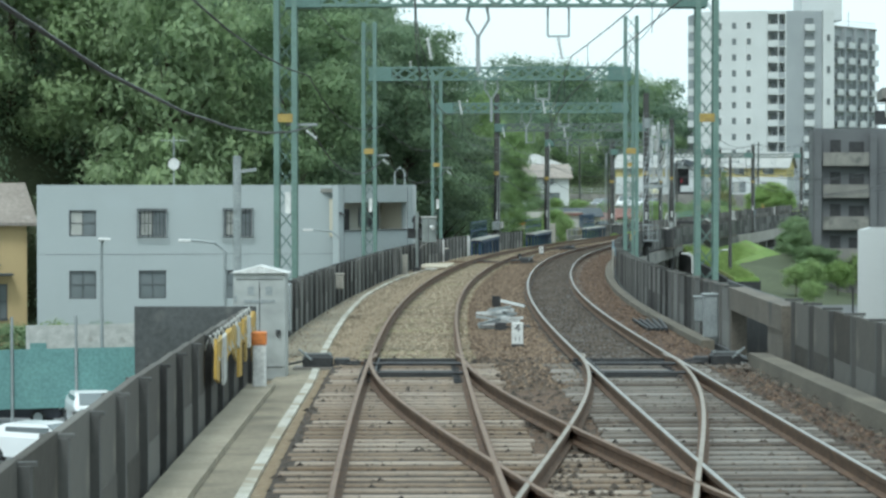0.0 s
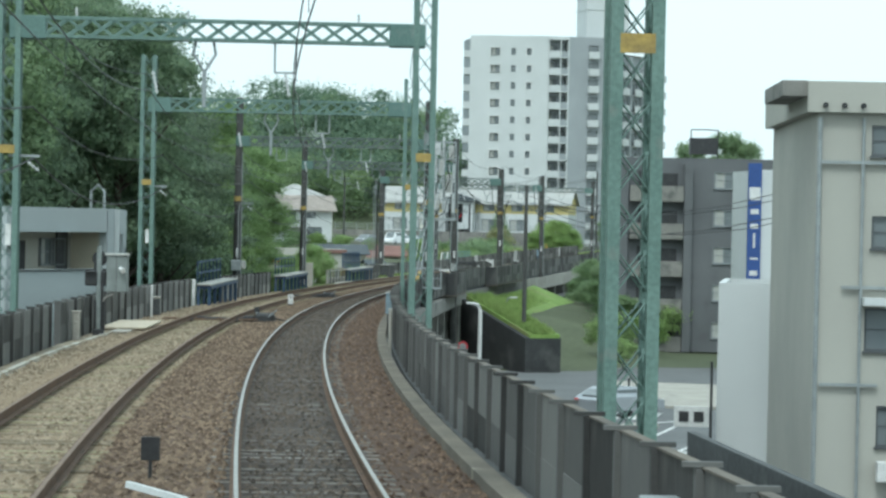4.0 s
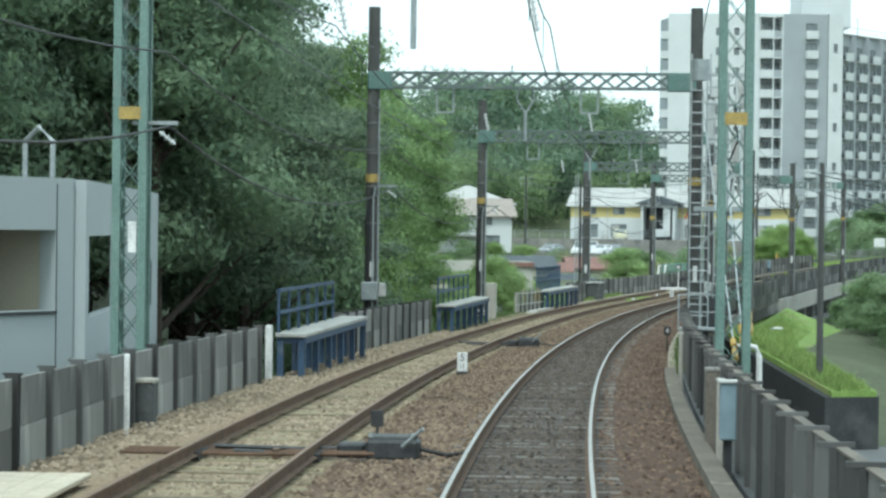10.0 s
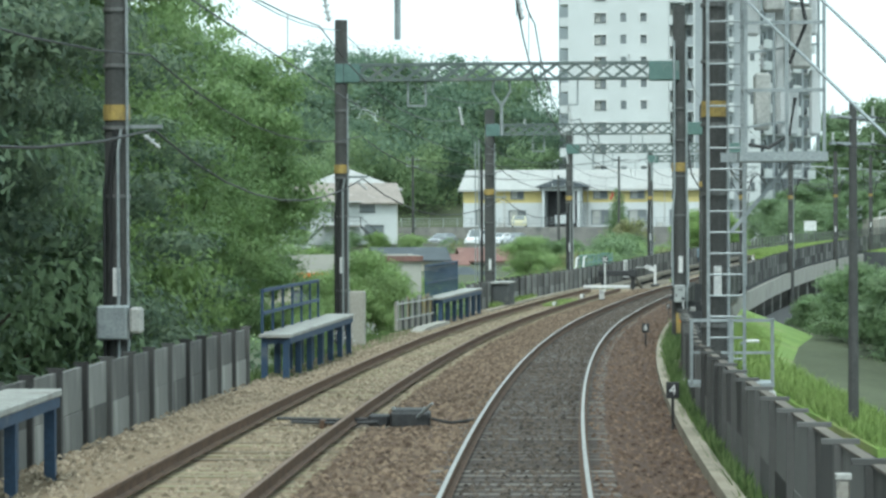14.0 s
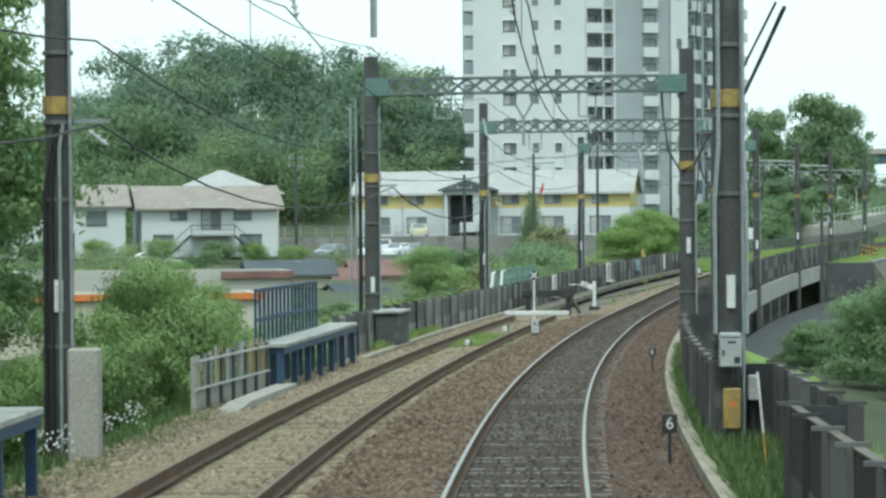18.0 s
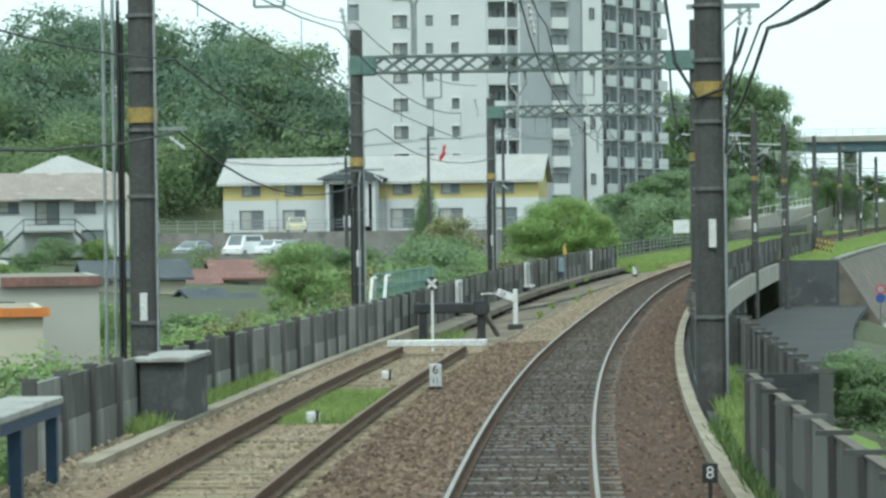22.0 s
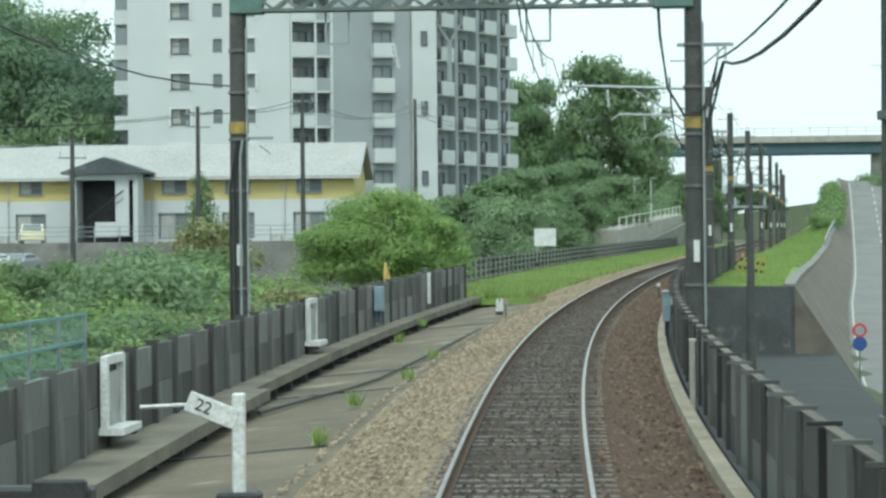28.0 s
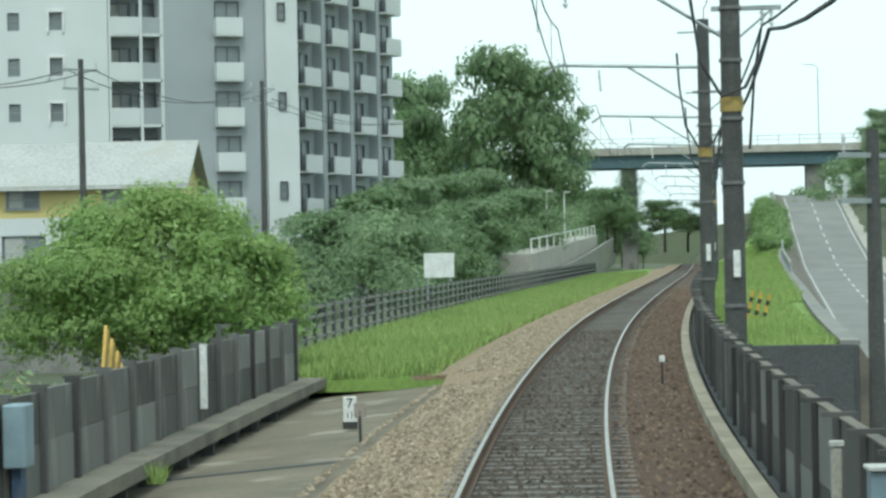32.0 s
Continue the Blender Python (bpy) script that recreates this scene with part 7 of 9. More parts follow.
# street side
g1 = slab_house("grey_apartment_house", "dark grey five-storey apartment house with open galleries", frame2((51.8, 247.3), Vector((0.98, -0.2)), -7.2), 13.0, 10, 13.7, GREYWALL_DARK, CONC_OLD, [(7.0, 8.6, 2.75 * k + 1.0, 2.75 * k + 2.2, FRAME, True, 1, True) for k in range(5)], kind="flat", category="apartment building")
for k in range(5):
    gf = part("gallery_front", Mesh().box((2.8, -0.65, 2.75 * k + 0.6), (3.9, 0.14, 1.05)).box((2.8, -0.35, 2.75 * k + 0.05), (3.9, 0.7, 0.16)), CONC_OLD, g1)
    part("gallery_door", Mesh().box((1.9, -0.03, 2.75 * k + 1.2), (0.9, 0.06, 2.0)).box((3.7, -0.03, 2.75 * k + 1.4), (1.3, 0.06, 1.3)), DARKMETAL, g1, "dark gallery doors")
for x in (0.4, 5.1):
    part("pillar", Mesh().box((x, -0.4, 6.85), (0.6, 0.75, 13.7)), GREYWALL_DARK, g1)
part("water_tank", Mesh().box((6.5, 4, 15.2), (2.0, 2.0, 1.2)).bar((5.5, 3, 13.7), (5.5, 3, 16.4), 0.08).bar((7.5, 3, 13.7), (7.5, 3, 16.4), 0.08).bar((5.5, 3, 16.4), (7.5, 3, 16.4), 0.08), DARKMETAL, g1)
g2 = slab_house("beige_building", "beige four-storey building with a flat canopy roof and small windows", frame2((27.65, 132.15), Vector((0.97, -0.22)), -7.1), 14, 14, 12.5, BEIGE, CONC_OLD, [(1.6, 3.2, 11.3, 12.2, FRAME_DARK), (1.65, 3.3, 8.6, 9.55, FRAME_DARK), (1.5, 3.1, 5.6, 6.85, FRAME_DARK), (1.9, 2.6, 2.8, 4.0, FRAME_DARK)], kind="flat", category="building")
part("roof_band", Mesh().box((6.85, 6.85, 13.0), (14.3, 14.3, 0.9)), BEIGE, g2)
part("canopy", Mesh().box((-0.65, 3.0, 13.25), (0.75, 6.0, 0.45)), CONC_OLD, g2, "grey roof overhang")
for x, r in ((0.08, 0.07), (1.35, 0.05)):
    part("pipe", Mesh().tube([(x, -0.12, 0), (x, -0.12, 12.4)], r, 8), GALV, g2)
for x0, x1, z in ((0.1, 2.3, 11.1), (0.8, 3.0, 7.45), (0.2, 1.9, 4.6)):
    part("ledge", Mesh().bar((x0, -0.12, z), (x1, -0.12, z), 0.09), GALV, g2)
for k in range(3):
    part("vent_cap", Mesh().tube([(0.2 + 0.55 * k, -0.3, 12.75), (0.2 + 0.55 * k, -0.42, 12.75)], 0.08, 8), DARKMETAL, g2)
part("canopy_box", Mesh().box((2.3, -0.35, 7.05), (1.8, 0.7, 0.22)), STUCCO, g2)
part("air_conditioner", Mesh().box((2.3, -0.3, 2.1), (0.8, 0.4, 0.6), None, 0.03), WHITE, g2)
slab_house("white_annex", "low white rendered annex beside the beige building", frame2((30.6, 151.4), Vector((0.9, -0.3)), -7.0), 7, 8, 6.5, STUCCO, CONC_OLD, [(2.0, 2.6, 3.0, 4.3, FRAME_DARK, False, 0)], kind="flat", category="building")
slab_house("tiled_house", "low house with a glazed blue tile roof", frame2((22.5, 101.5), Vector((0.95, -0.3)), -7.0), 7, 6, 3.4, BEIGE, ROOF_BLUE, [(2.0, 4.0, 1.5, 2.8, FRAME_DARK)], rise=1.6)
g5 = slab_house("pale_building", "pale four-storey building with a blue shop sign", frame2((52.7, 215.8), Vector((1, -0.1)), -7.2), 8, 9, 12.3, STUCCO, CONC_OLD, [(2.0, 3.4, 9.2, 10.6, FRAME_DARK), (2.0, 3.4, 6.0, 7.4, FRAME_DARK)], kind="flat", category="building")
sgn = part("shop_sign", Mesh().box((-0.45, -0.1, 9.4), (0.85, 0.18, 7.6), None, 0.02), BLUE_SIGN, g5, "tall blue hanging shop sign with white bars")
part("sign_bars", Mesh().box((-0.45, -0.2, 11.3), (0.7, 0.03, 0.8)).box((-0.45, -0.2, 10.2), (0.5, 0.03, 0.3)).box((-0.45, -0.2, 9.3), (0.5, 0.03, 0.3)).box((-0.45, -0.2, 8.4), (0.12, 0.03, 0.9)).box((-0.45, -0.2, 7.3), (0.5, 0.03, 0.12)).box((-0.45, -0.2, 6.4), (0.5, 0.03, 0.3)), WHITE, sgn)

# ---- street ----
def patch(name, pts, z, material, label, category="road", thick=0.12):
    return solid(name, Mesh().prism(pts, z - thick, z), material, label, category, "structure")


patch("street", [(10, 60), (80, 60), (80, 222), (37.5, 222), (29, 190), (22, 160), (16, 120)], -7.05, ASPHALT, "grey asphalt street junction below the viaduct")
m = Mesh()
for x0, y0, x1, y1 in ((26, 150, 33, 163), (29, 145, 36, 158), (24, 140, 30, 138), (27, 170, 38, 178), (24, 128, 33, 141), (30.5, 163, 36.5, 176), (26.5, 166, 31, 176), (33, 150, 40, 163), (22.5, 146, 27, 163)):
    m.bar((x0, y0, -7.035), (x1, y1, -7.035), 0.16, 0.02)
for i in range(7):
    m.bar((30.0 + 0.9 * i, 178, -7.035), (31.5 + 0.9 * i, 182, -7.035), 0.45, 0.02)
for i in range(6):
    m.bar((31.2 + 0.75 * i, 160.4 + 0.5 * i, -7.035), (32.8 + 0.75 * i, 159.6 + 0.5 * i, -7.035), 0.4, 0.02)
solid("road_markings", m, WHITE, "white painted lines and crossing bars on the street", "markings", "structure")
patch("pavement_island", [(29.2, 166), (30.6, 165), (34.6, 173.4), (33.4, 174.4)], -6.9, CONC, "pale concrete traffic island at the junction", "pavement", 0.16)
patch("pavement_corner", [(37.0, 186), (46, 183), (52, 200), (40, 206), (37.6, 196)], -6.92, CONC, "pale concrete pavement at the far corner of the junction", "pavement", 0.16)
patch("pavement_edge", [(31.4, 141), (34.5, 140), (39.5, 156), (37.4, 157)], -6.9, CONC_TAN, "tan concrete pavement beside the white annex", "pavement", 0.16)
for x, y in ((37.9, 187.5), (38.4, 191.0), (38.8, 194.5), (41.5, 185.2), (30.2, 166.6)):
    th = thing("street_bollard", "dark steel bollard on the pavement edge", "bollard", Matrix.Translation((x, y, -6.92)), "street bollards")
    part("post", Mesh().tube([(0, 0, 0), (0, 0, 0.85)], 0.06, 8), DARKMETAL, th)
    part("cap", Mesh().tube([(0, 0, 0.85), (0, 0, 0.9)], 0.075, 8, 0.04), WHITE_OLD, th)
th = thing("street_board", "white direction board with dark bars on a dark post", "sign", Matrix.Translation((29.4, 150.5, -7.05)) @ Matrix.Rotation(radians(-14), 4, "Z"))
part("post", Mesh().tube([(0.7, 0.05, 0), (0.7, 0.05, 4.2)], 0.05, 8), DARKMETAL, th)
part("board", Mesh().box((0, 0, 2.2), (1.25, 0.06, 0.75), None, 0.02), WHITE, th)
part("bars", Mesh().box((-0.28, -0.04, 2.2), (0.36, 0.02, 0.38)).box((0.26, -0.04, 2.2), (0.36, 0.02, 0.38)), DARKMETAL, th, "dark bars in place of lettering")
patch("car_park", [(-45, 60), (-7.5, 60), (-6.0, 110), (0, 152), (-45, 146)], -7.1, ASPHALT, "grey asphalt car park beside the viaduct")
patch("parking_terrace", [(56, 430), (92, 424), (94.5, 437.7), (58, 452)], -1.62, ASPHALT, "asphalt parking terrace in front of the flats")
patch("upper_parking", [(59, 452.2), (95.2, 438.1), (97.6, 445.2), (66.5, 457.6)], 0.28, ASPHALT, "narrow asphalt strip in front of the flats")


def retaining(name, p, q, z0, z1, label, material=CONC_OLD, t=0.3):
    p, q = Vector(p), Vector(q)
    d = (q - p).normalized()
    n = Vector((-d.y, d.x)) * t
    return solid(name, Mesh().prism([p, q, q + n, p + n], z0, z1), material, label, "wall", "structure")


retaining("terrace_wall", (54, 429.5), (93, 423), -6, -1.3, "grey retaining wall under the parking terrace")
retaining("upper_terrace_wall", (58.5, 452), (95.2, 437.6), -3, 0.45, "grey retaining wall in front of the flats")
th = thing("terrace_fence", "pale steel rail fence along the terrace in front of the flats", "fence")
for i in range(25):
    q = Vector((58.6, 452.1, 0.45)).lerp(Vector((95.0, 437.8, 0.45)), i / 24)
    part("post", Mesh().box((q.x, q.y, 0.95), (0.07, 0.07, 1.05)), GALV, th)
for z in (0.85, 1.15, 1.45):
    part("rail", Mesh().bar((58.6, 452.1, z), (95.0, 437.8, z), 0.05), GALV, th)

# rising road on the right with retaining walls
def world_strip(name, s0, s1, a, b, zf, material, label, thick=0.3, category="road", step=4.0):
    m = Mesh()
    k = math.ceil((s1 - s0) / step)
    vs, fs = [], []
    for i in range(k + 1):
        s = s0 + (s1 - s0) * i / k
        for lat, dz in ((a, 0), (b, 0), (b, -thick), (a, -thick)):
            p = T(s, lat(s) if callable(lat) else lat)
            vs.append((p.x, p.y, float(zf(s)) + dz))
    for i in range(k):
        fs += [(i * 4 + j, i * 4 + (j + 1) % 4, i * 4 + 4 + (j + 1) % 4, i * 4 + 4 + j) for j in range(4)]
    fs += [(3, 2, 1, 0), (k * 4, k * 4 + 1, k * 4 + 2, k * 4 + 3)]
    return solid(name, m.add(vs, fs), material, label, category, "structure")


# Added strip, darkened to stand in for the concrete face here.
world_strip("yard", 300, 392.6, 3.2, 8.5, lambda s: -4.6, ASPHALT_DARK, "dark asphalt strip standing in for the wall face beside the viaduct")
road_lat = lambda s: float(np.interp(s, [330, 460, 500, 626], [9.0, 9.4, 9.9, 11.0]))
world_strip("side_road", 290, 640, road_lat, lambda s: road_lat(s) + 6.4, lambda s: road_z(s) + 0.05, ASPHALT_PALE, "pale grey asphalt road climbing beside the railway")
world_strip("side_road_kerb", 330, 640, lambda s: road_lat(s) + 6.4, lambda s: road_lat(s) + 8.0, lambda s: road_z(s) + 0.2, CONC, "pale concrete footway beside the climbing road")
m = Mesh()
for s in range(330, 640, 8):
    p, q = T(s, road_lat(s) + 3.2), T(s + 4, road_lat(s + 4) + 3.2)
    p.z, q.z = float(road_z(s)) + 0.065, float(road_z(s + 4)) + 0.065
    m.bar(p, q, 0.14, 0.02)
for off in (0.35, 6.1):
    for s in range(330, 636, 6):
        p, q = T(s, road_lat(s) + off), T(s + 6, road_lat(s + 6) + off)
        p.z, q.z = float(road_z(s)) + 0.065, float(road_z(s + 6)) + 0.065
        m.bar(p, q, 0.12, 0.02)
solid("lane_markings", m, WHITE_OLD, "dashed white lane markings on the climbing road", "markings", "structure")
m = Mesh()
for i in range(3):
    m.bar(T(470 + 2.5 * i, 12.9, 0), T(470 + 2.5 * i, 14.6, 0), 0.7, 0.02)
m.v = [(x, y, float(road_z(470)) + 0.1 + (y - T(470, 13).y) * 0.05) for x, y, z in m.v]
solid("orange_markings", m, ORANGE, "orange slow-down bars on the climbing road", "markings", "structure")
kerb_lat = lambda s: float(np.interp(s, [393, 446, 540, 575, 640], [6.3, 7.1, 8.0, 9.0, 9.9]))
kerb_rise = lambda s: float(np.interp(s, [393, 446, 500, 540, 575, 640], [-0.42, -0.38, 0.0, 0.8, 2.4, 4.5]))
world_strip("road_wall", 393, 640, kerb_lat, lambda s: kerb_lat(s) + 0.35, lambda s: max(float(road_z(s)) + 0.3, rz(s) + kerb_rise(s)), CONC_DARK, "dark stained retaining wall between the railway and the road", 7.0, "wall")
world_strip("road_wall_cap", 393, 640, lambda s: kerb_lat(s) - 0.1, lambda s: kerb_lat(s) + 0.4, lambda s: max(float(road_z(s)) + 0.42, rz(s) + kerb_rise(s) + 0.12), CONC_OLD, "worn concrete coping of the road wall", 0.116, "wall")
vs, fs = [], []
for i in range(63):
    s = 393 + 4.0 * i
    t, q = T(s, kerb_lat(s) + 0.36), T(s, max(road_lat(s) + 0.1, kerb_lat(s) + 0.6))
    vs += [(t.x, t.y, max(float(road_z(s)) + 0.29, rz(s) + kerb_rise(s) - 0.01)), (q.x, q.y, float(road_z(s)) + 0.1), (q.x, q.y, float(road_z(s)) - 1.5), (t.x, t.y, float(road_z(s)) - 1.5)]
for i in range(62):
    fs += [(i * 4 + j, i * 4 + (j + 1) % 4, i * 4 + 4 + (j + 1) % 4, i * 4 + 4 + j) for j in range(4)]
fs += [(3, 2, 1, 0), (248, 249, 250, 251)]
solid("road_wall_face", Mesh().add(vs, fs), CONC_BROWN, "battered dark concrete face of the road wall", "wall", "structure")
solid("end_wall", Mesh().box((4.7, 0, -3.5), (3.6, 0.4, 6.2), TM(393, 0)), CONC_DARK, "dark concrete end wall of the embankment", "wall", "structure")
th = thing("guard_rail", "pale guard rail along the climbing road", "guard rail")
gr = Mesh()
for s in range(500, 636, 4):
    p, q = T(s, kerb_lat(s) + 0.2), T(s + 4, kerb_lat(s + 4) + 0.2)
    p.z, q.z = max(float(road_z(s)) + 0.4, rz(s) + kerb_rise(s)) + 0.75, max(float(road_z(s + 4)) + 0.4, rz(s + 4) + kerb_rise(s + 4)) + 0.75
    gr.bar(p, q, 0.06, 0.22)
    part("post", Mesh().box((p.x, p.y, p.z - 0.35), (0.09, 0.09, 0.7)), GALV, th)
part("beam", gr, WHITE_OLD, th)
# green slope and wall on the right
LOW0, LOW1 = T(228, 3.2, -0.65), T(219.5, 7.6, -2.75)
dl = LOW1 - LOW0
side = Vector((-dl.y, dl.x, 0)).normalized()
side = side if side.y > 0 else -side
def slanted(p, q, w0, w1, drop, foot):
    """A block under the slanting line from p to q, between two offsets beside it."""
    top = [p + side * w0, q + side * w0, q + side * w1, p + side * w1]
    top = [Vector((v.x, v.y, v.z - drop)) for v in top]
    low = [Vector((v.x, v.y, foot if foot < -5 else v.z - 0.22)) for v in top]
    return Mesh().add(top + low, [(0, 1, 2, 3), (7, 6, 5, 4), (0, 4, 5, 1), (1, 5, 6, 2), (2, 6, 7, 3), (3, 7, 4, 0)])
solid("wing_wall", slanted(LOW0, LOW1, 0.0, 2.4, 0.26, -8.5), WALL_BLACK, "near-black concrete wing wall below the viaduct", "wall", "structure")
a, b = LOW0 + side * 0.35, LOW1 + side * 0.35
solid("grass_strip", slanted(LOW0, LOW1, 0.3, 2.3, 0.03, 0), TURF, "narrow grass strip on top of the dark wall", "grass", "structure")
STRIP_A, STRIP_B, STRIP_SIDE = a, b, side * 1.9
SL = [(236, 3.3, -1.5), (288, 3.3, -1.1), (286, 9.0, -3.2), (267, 7.64, -3.0), (248.6, 6.3, -3.1), (240, 4.6, -2.4)]
for low, high, shrink, mm, nm, lb, ct in ((-8.0, -0.22, 1.0, WALL_BLACK, "slope_wall", "dark retaining wall round the grassy slope", "wall"), (-0.2, 0.0, 1.0, TURF, "grass_slope", "bright green mown grass slope beside the viaduct", "grass")):
    top = [T(s, l, z + high) for s, l, z in SL]
    bot = [T(s, l, z + low) for s, l, z in SL]
    k = len(SL)
    solid(nm, Mesh().add(top + bot, [tuple(range(k)), tuple(range(2 * k - 1, k - 1, -1))] + [(i, k + i, k + (i + 1) % k, (i + 1) % k) for i in range(k)]), mm, lb, ct, "structure")
m = Mesh()
for (s0, l0, z0), (s1, l1, z1) in zip(SL[2:5], SL[3:6]):
    m.bar(T(s0, l0, z0 + 0.02), T(s1, l1, z1 + 0.02), 0.24, 0.22)
solid("slope_kerb", m, CONC_OLD, "concrete kerb along the edge of the grassy slope", "kerb", "structure")


def blades(name, n, place, size, material, label, seed=1, lean=0.35):
    """Tufts of thin blades; place(rng, n) gives their feet."""
    rng = np.random.default_rng(seed)
    base = place(rng, n)
    a = rng.uniform(0, 2 * math.pi, n)
    h = rng.uniform(size * 0.5, size * 1.3, n)
    w = size * 0.08
    dx, dy = np.cos(a), np.sin(a)
    tip = base + np.stack([rng.normal(0, lean, n) * h, rng.normal(0, lean, n) * h, h], -1)
    p = np.stack([base + np.stack([dx * w, dy * w, 0 * w * dx], -1), base - np.stack([dx * w, dy * w, 0 * dx], -1), tip], 1)
    me = bpy.data.meshes.new(name)
    me.from_pydata(p.reshape(-1, 3).tolist(), [], np.arange(3 * n).reshape(-1, 3).tolist())
    me.materials.append(material)
    return tagged(new(name, me), label, "grass", kind="stuff")


def track_area(s0, s1, lat0, lat1, z0, z1=None):
    def place(rng, n):
        s, u = rng.uniform(s0, s1, n), rng.uniform(0, 1, n)
        lat = lat0 + (lat1 - lat0) * u
        a = np.interp(s, SS, TH)
        z = np.interp(s, SS, TZ) + z0 + ((z1 if z1 is not None else z0) - z0) * u
        return np.stack([np.interp(s, SS, TX) + lat * np.cos(a), np.interp(s, SS, TY) - lat * np.sin(a), z], -1)
    return place


def bank_feet(rng, n):
    sv, u = rng.uniform(440, 600, n), rng.uniform(0.04, 0.97, n)
    k = np.array([kerb_lat(q) for q in sv])
    rise = np.array([kerb_rise(q) for q in sv]) - 0.02
    lat = 2.6 + (k - 2.6) * u
    a = np.interp(sv, SS, TH)
    return np.stack([np.interp(sv, SS, TX) + lat * np.cos(a), np.interp(sv, SS, TY) - lat * np.sin(a), np.interp(sv, SS, TZ) - 0.45 + (rise + 0.45) * u], -1)


strip("soil_edge", 381, 640, -3.5, -2.6, -0.40, -0.37, BALLAST_TAN, "bare brown soil between ballast and grass", "soil", thick=0.1)
strip("grass_bank", 381, 640, -7.4, -2.6, -0.5, -0.42, TURF, "bright green grass verge beside the track", "grass")
blades("verge_grass", 120000, track_area(381, 560, -7.4, -3.0, -0.5, -0.42), 0.34, GRASS, "long bright green grass beside the track", 2)
strip("grass_bank_right", 440, 640, 2.6, kerb_lat, -0.45, lambda s: kerb_rise(s) - 0.02, TURF, "green grass verge beside the road wall", "grass")
strip("grass_bank_ramp", 393, 440, 2.85, kerb_lat, -0.6, -0.46, TURF, "green grass strip above the end wall", "grass")
blades("ramp_grass", 26000, track_area(393.2, 500, 2.9, 6.2, -0.58, -0.46), 0.24, GRASS, "long green grass above the end wall", 3)
blades("bank_grass", 40000, lambda rng, n: bank_feet(rng, n), 0.34, GRASS, "long bright green grass on the bank beside the road wall", 14)
blades("slope_grass", 20000, track_area(242, 286, 3.5, 5.8, -1.35, -2.35), 0.22, GRASS, "mown green grass on the slope", 4)
blades("strip_grass", 5000, lambda rng, n: np.array(STRIP_A)[None] + (np.array(STRIP_B) - np.array(STRIP_A))[None] * rng.uniform(0, 1, (n, 1)) + np.array(STRIP_SIDE)[None] * rng.uniform(0, 0.9, (n, 1)), 0.3, GRASS, "long grass on top of the dark wall", 6)
blades("siding_grass", 5000, track_area(263, 271, -4.05, -2.95, -0.24), 0.13, GRASS, "bright grass between the siding rails", 5)
blades("wall_weeds", 5000, track_area(262, 276, -6.2, -5.8, -0.35), 0.3, GRASS, "weeds along the foot of the wall", 6)
blades("slab_weeds", 800, track_area(294, 306, -5.6, -4.3, -0.55), 0.2, GRASS, "weeds behind the buffer stop", 7)
for i, (s, lat) in enumerate(((326, -3.3), (333, -2.9), (341, -3.0), (349, -4.6), (318, -3.1), (359, -5.0))):
    blades("slab_tuft", 70, track_area(s - 0.25, s + 0.25, lat - 0.1, lat + 0.1, -0.57), 0.24, GRASS, "tuft of weeds on the bare slab", 20 + i)
blades("gutter_weeds", 7000, track_area(176, 262, 2.42, 2.58, -0.33), 0.28, GRASS_DARK, "weeds growing in the gutter by the wall", 8)
blades("bay_weeds", 2600, track_area(216, 225, 2.45, 3.4, -0.31), 0.32, GRASS_DARK, "weeds growing in the refuge bay", 15)
blades("bay_weeds", 3600, track_area(256, 276, 2.7, 3.45, -0.31), 0.3, GRASS, "bright weeds growing in the refuge bay", 16)
blades("platform_weeds", 6000, track_area(206, 240, -6.9, -5.5, -0.45), 0.24, GRASS_DARK, "rank weeds between the blue platforms", 9)
flow = Mesh()
rng = random.Random(8)
for i in range(140):
    c = (223.2, 225.0, 227.4, 229.8)[i % 4]
    p = T(c + rng.gauss(0, 0.3), -6.5 + rng.gauss(0, 0.14), rng.uniform(-0.15, 0.15))
    flow.box(p, (0.03, 0.03, 0.025), None)
solid("white_flowers", flow, WHITE, "small white flowers among the weeds", "flowers", "stuff")


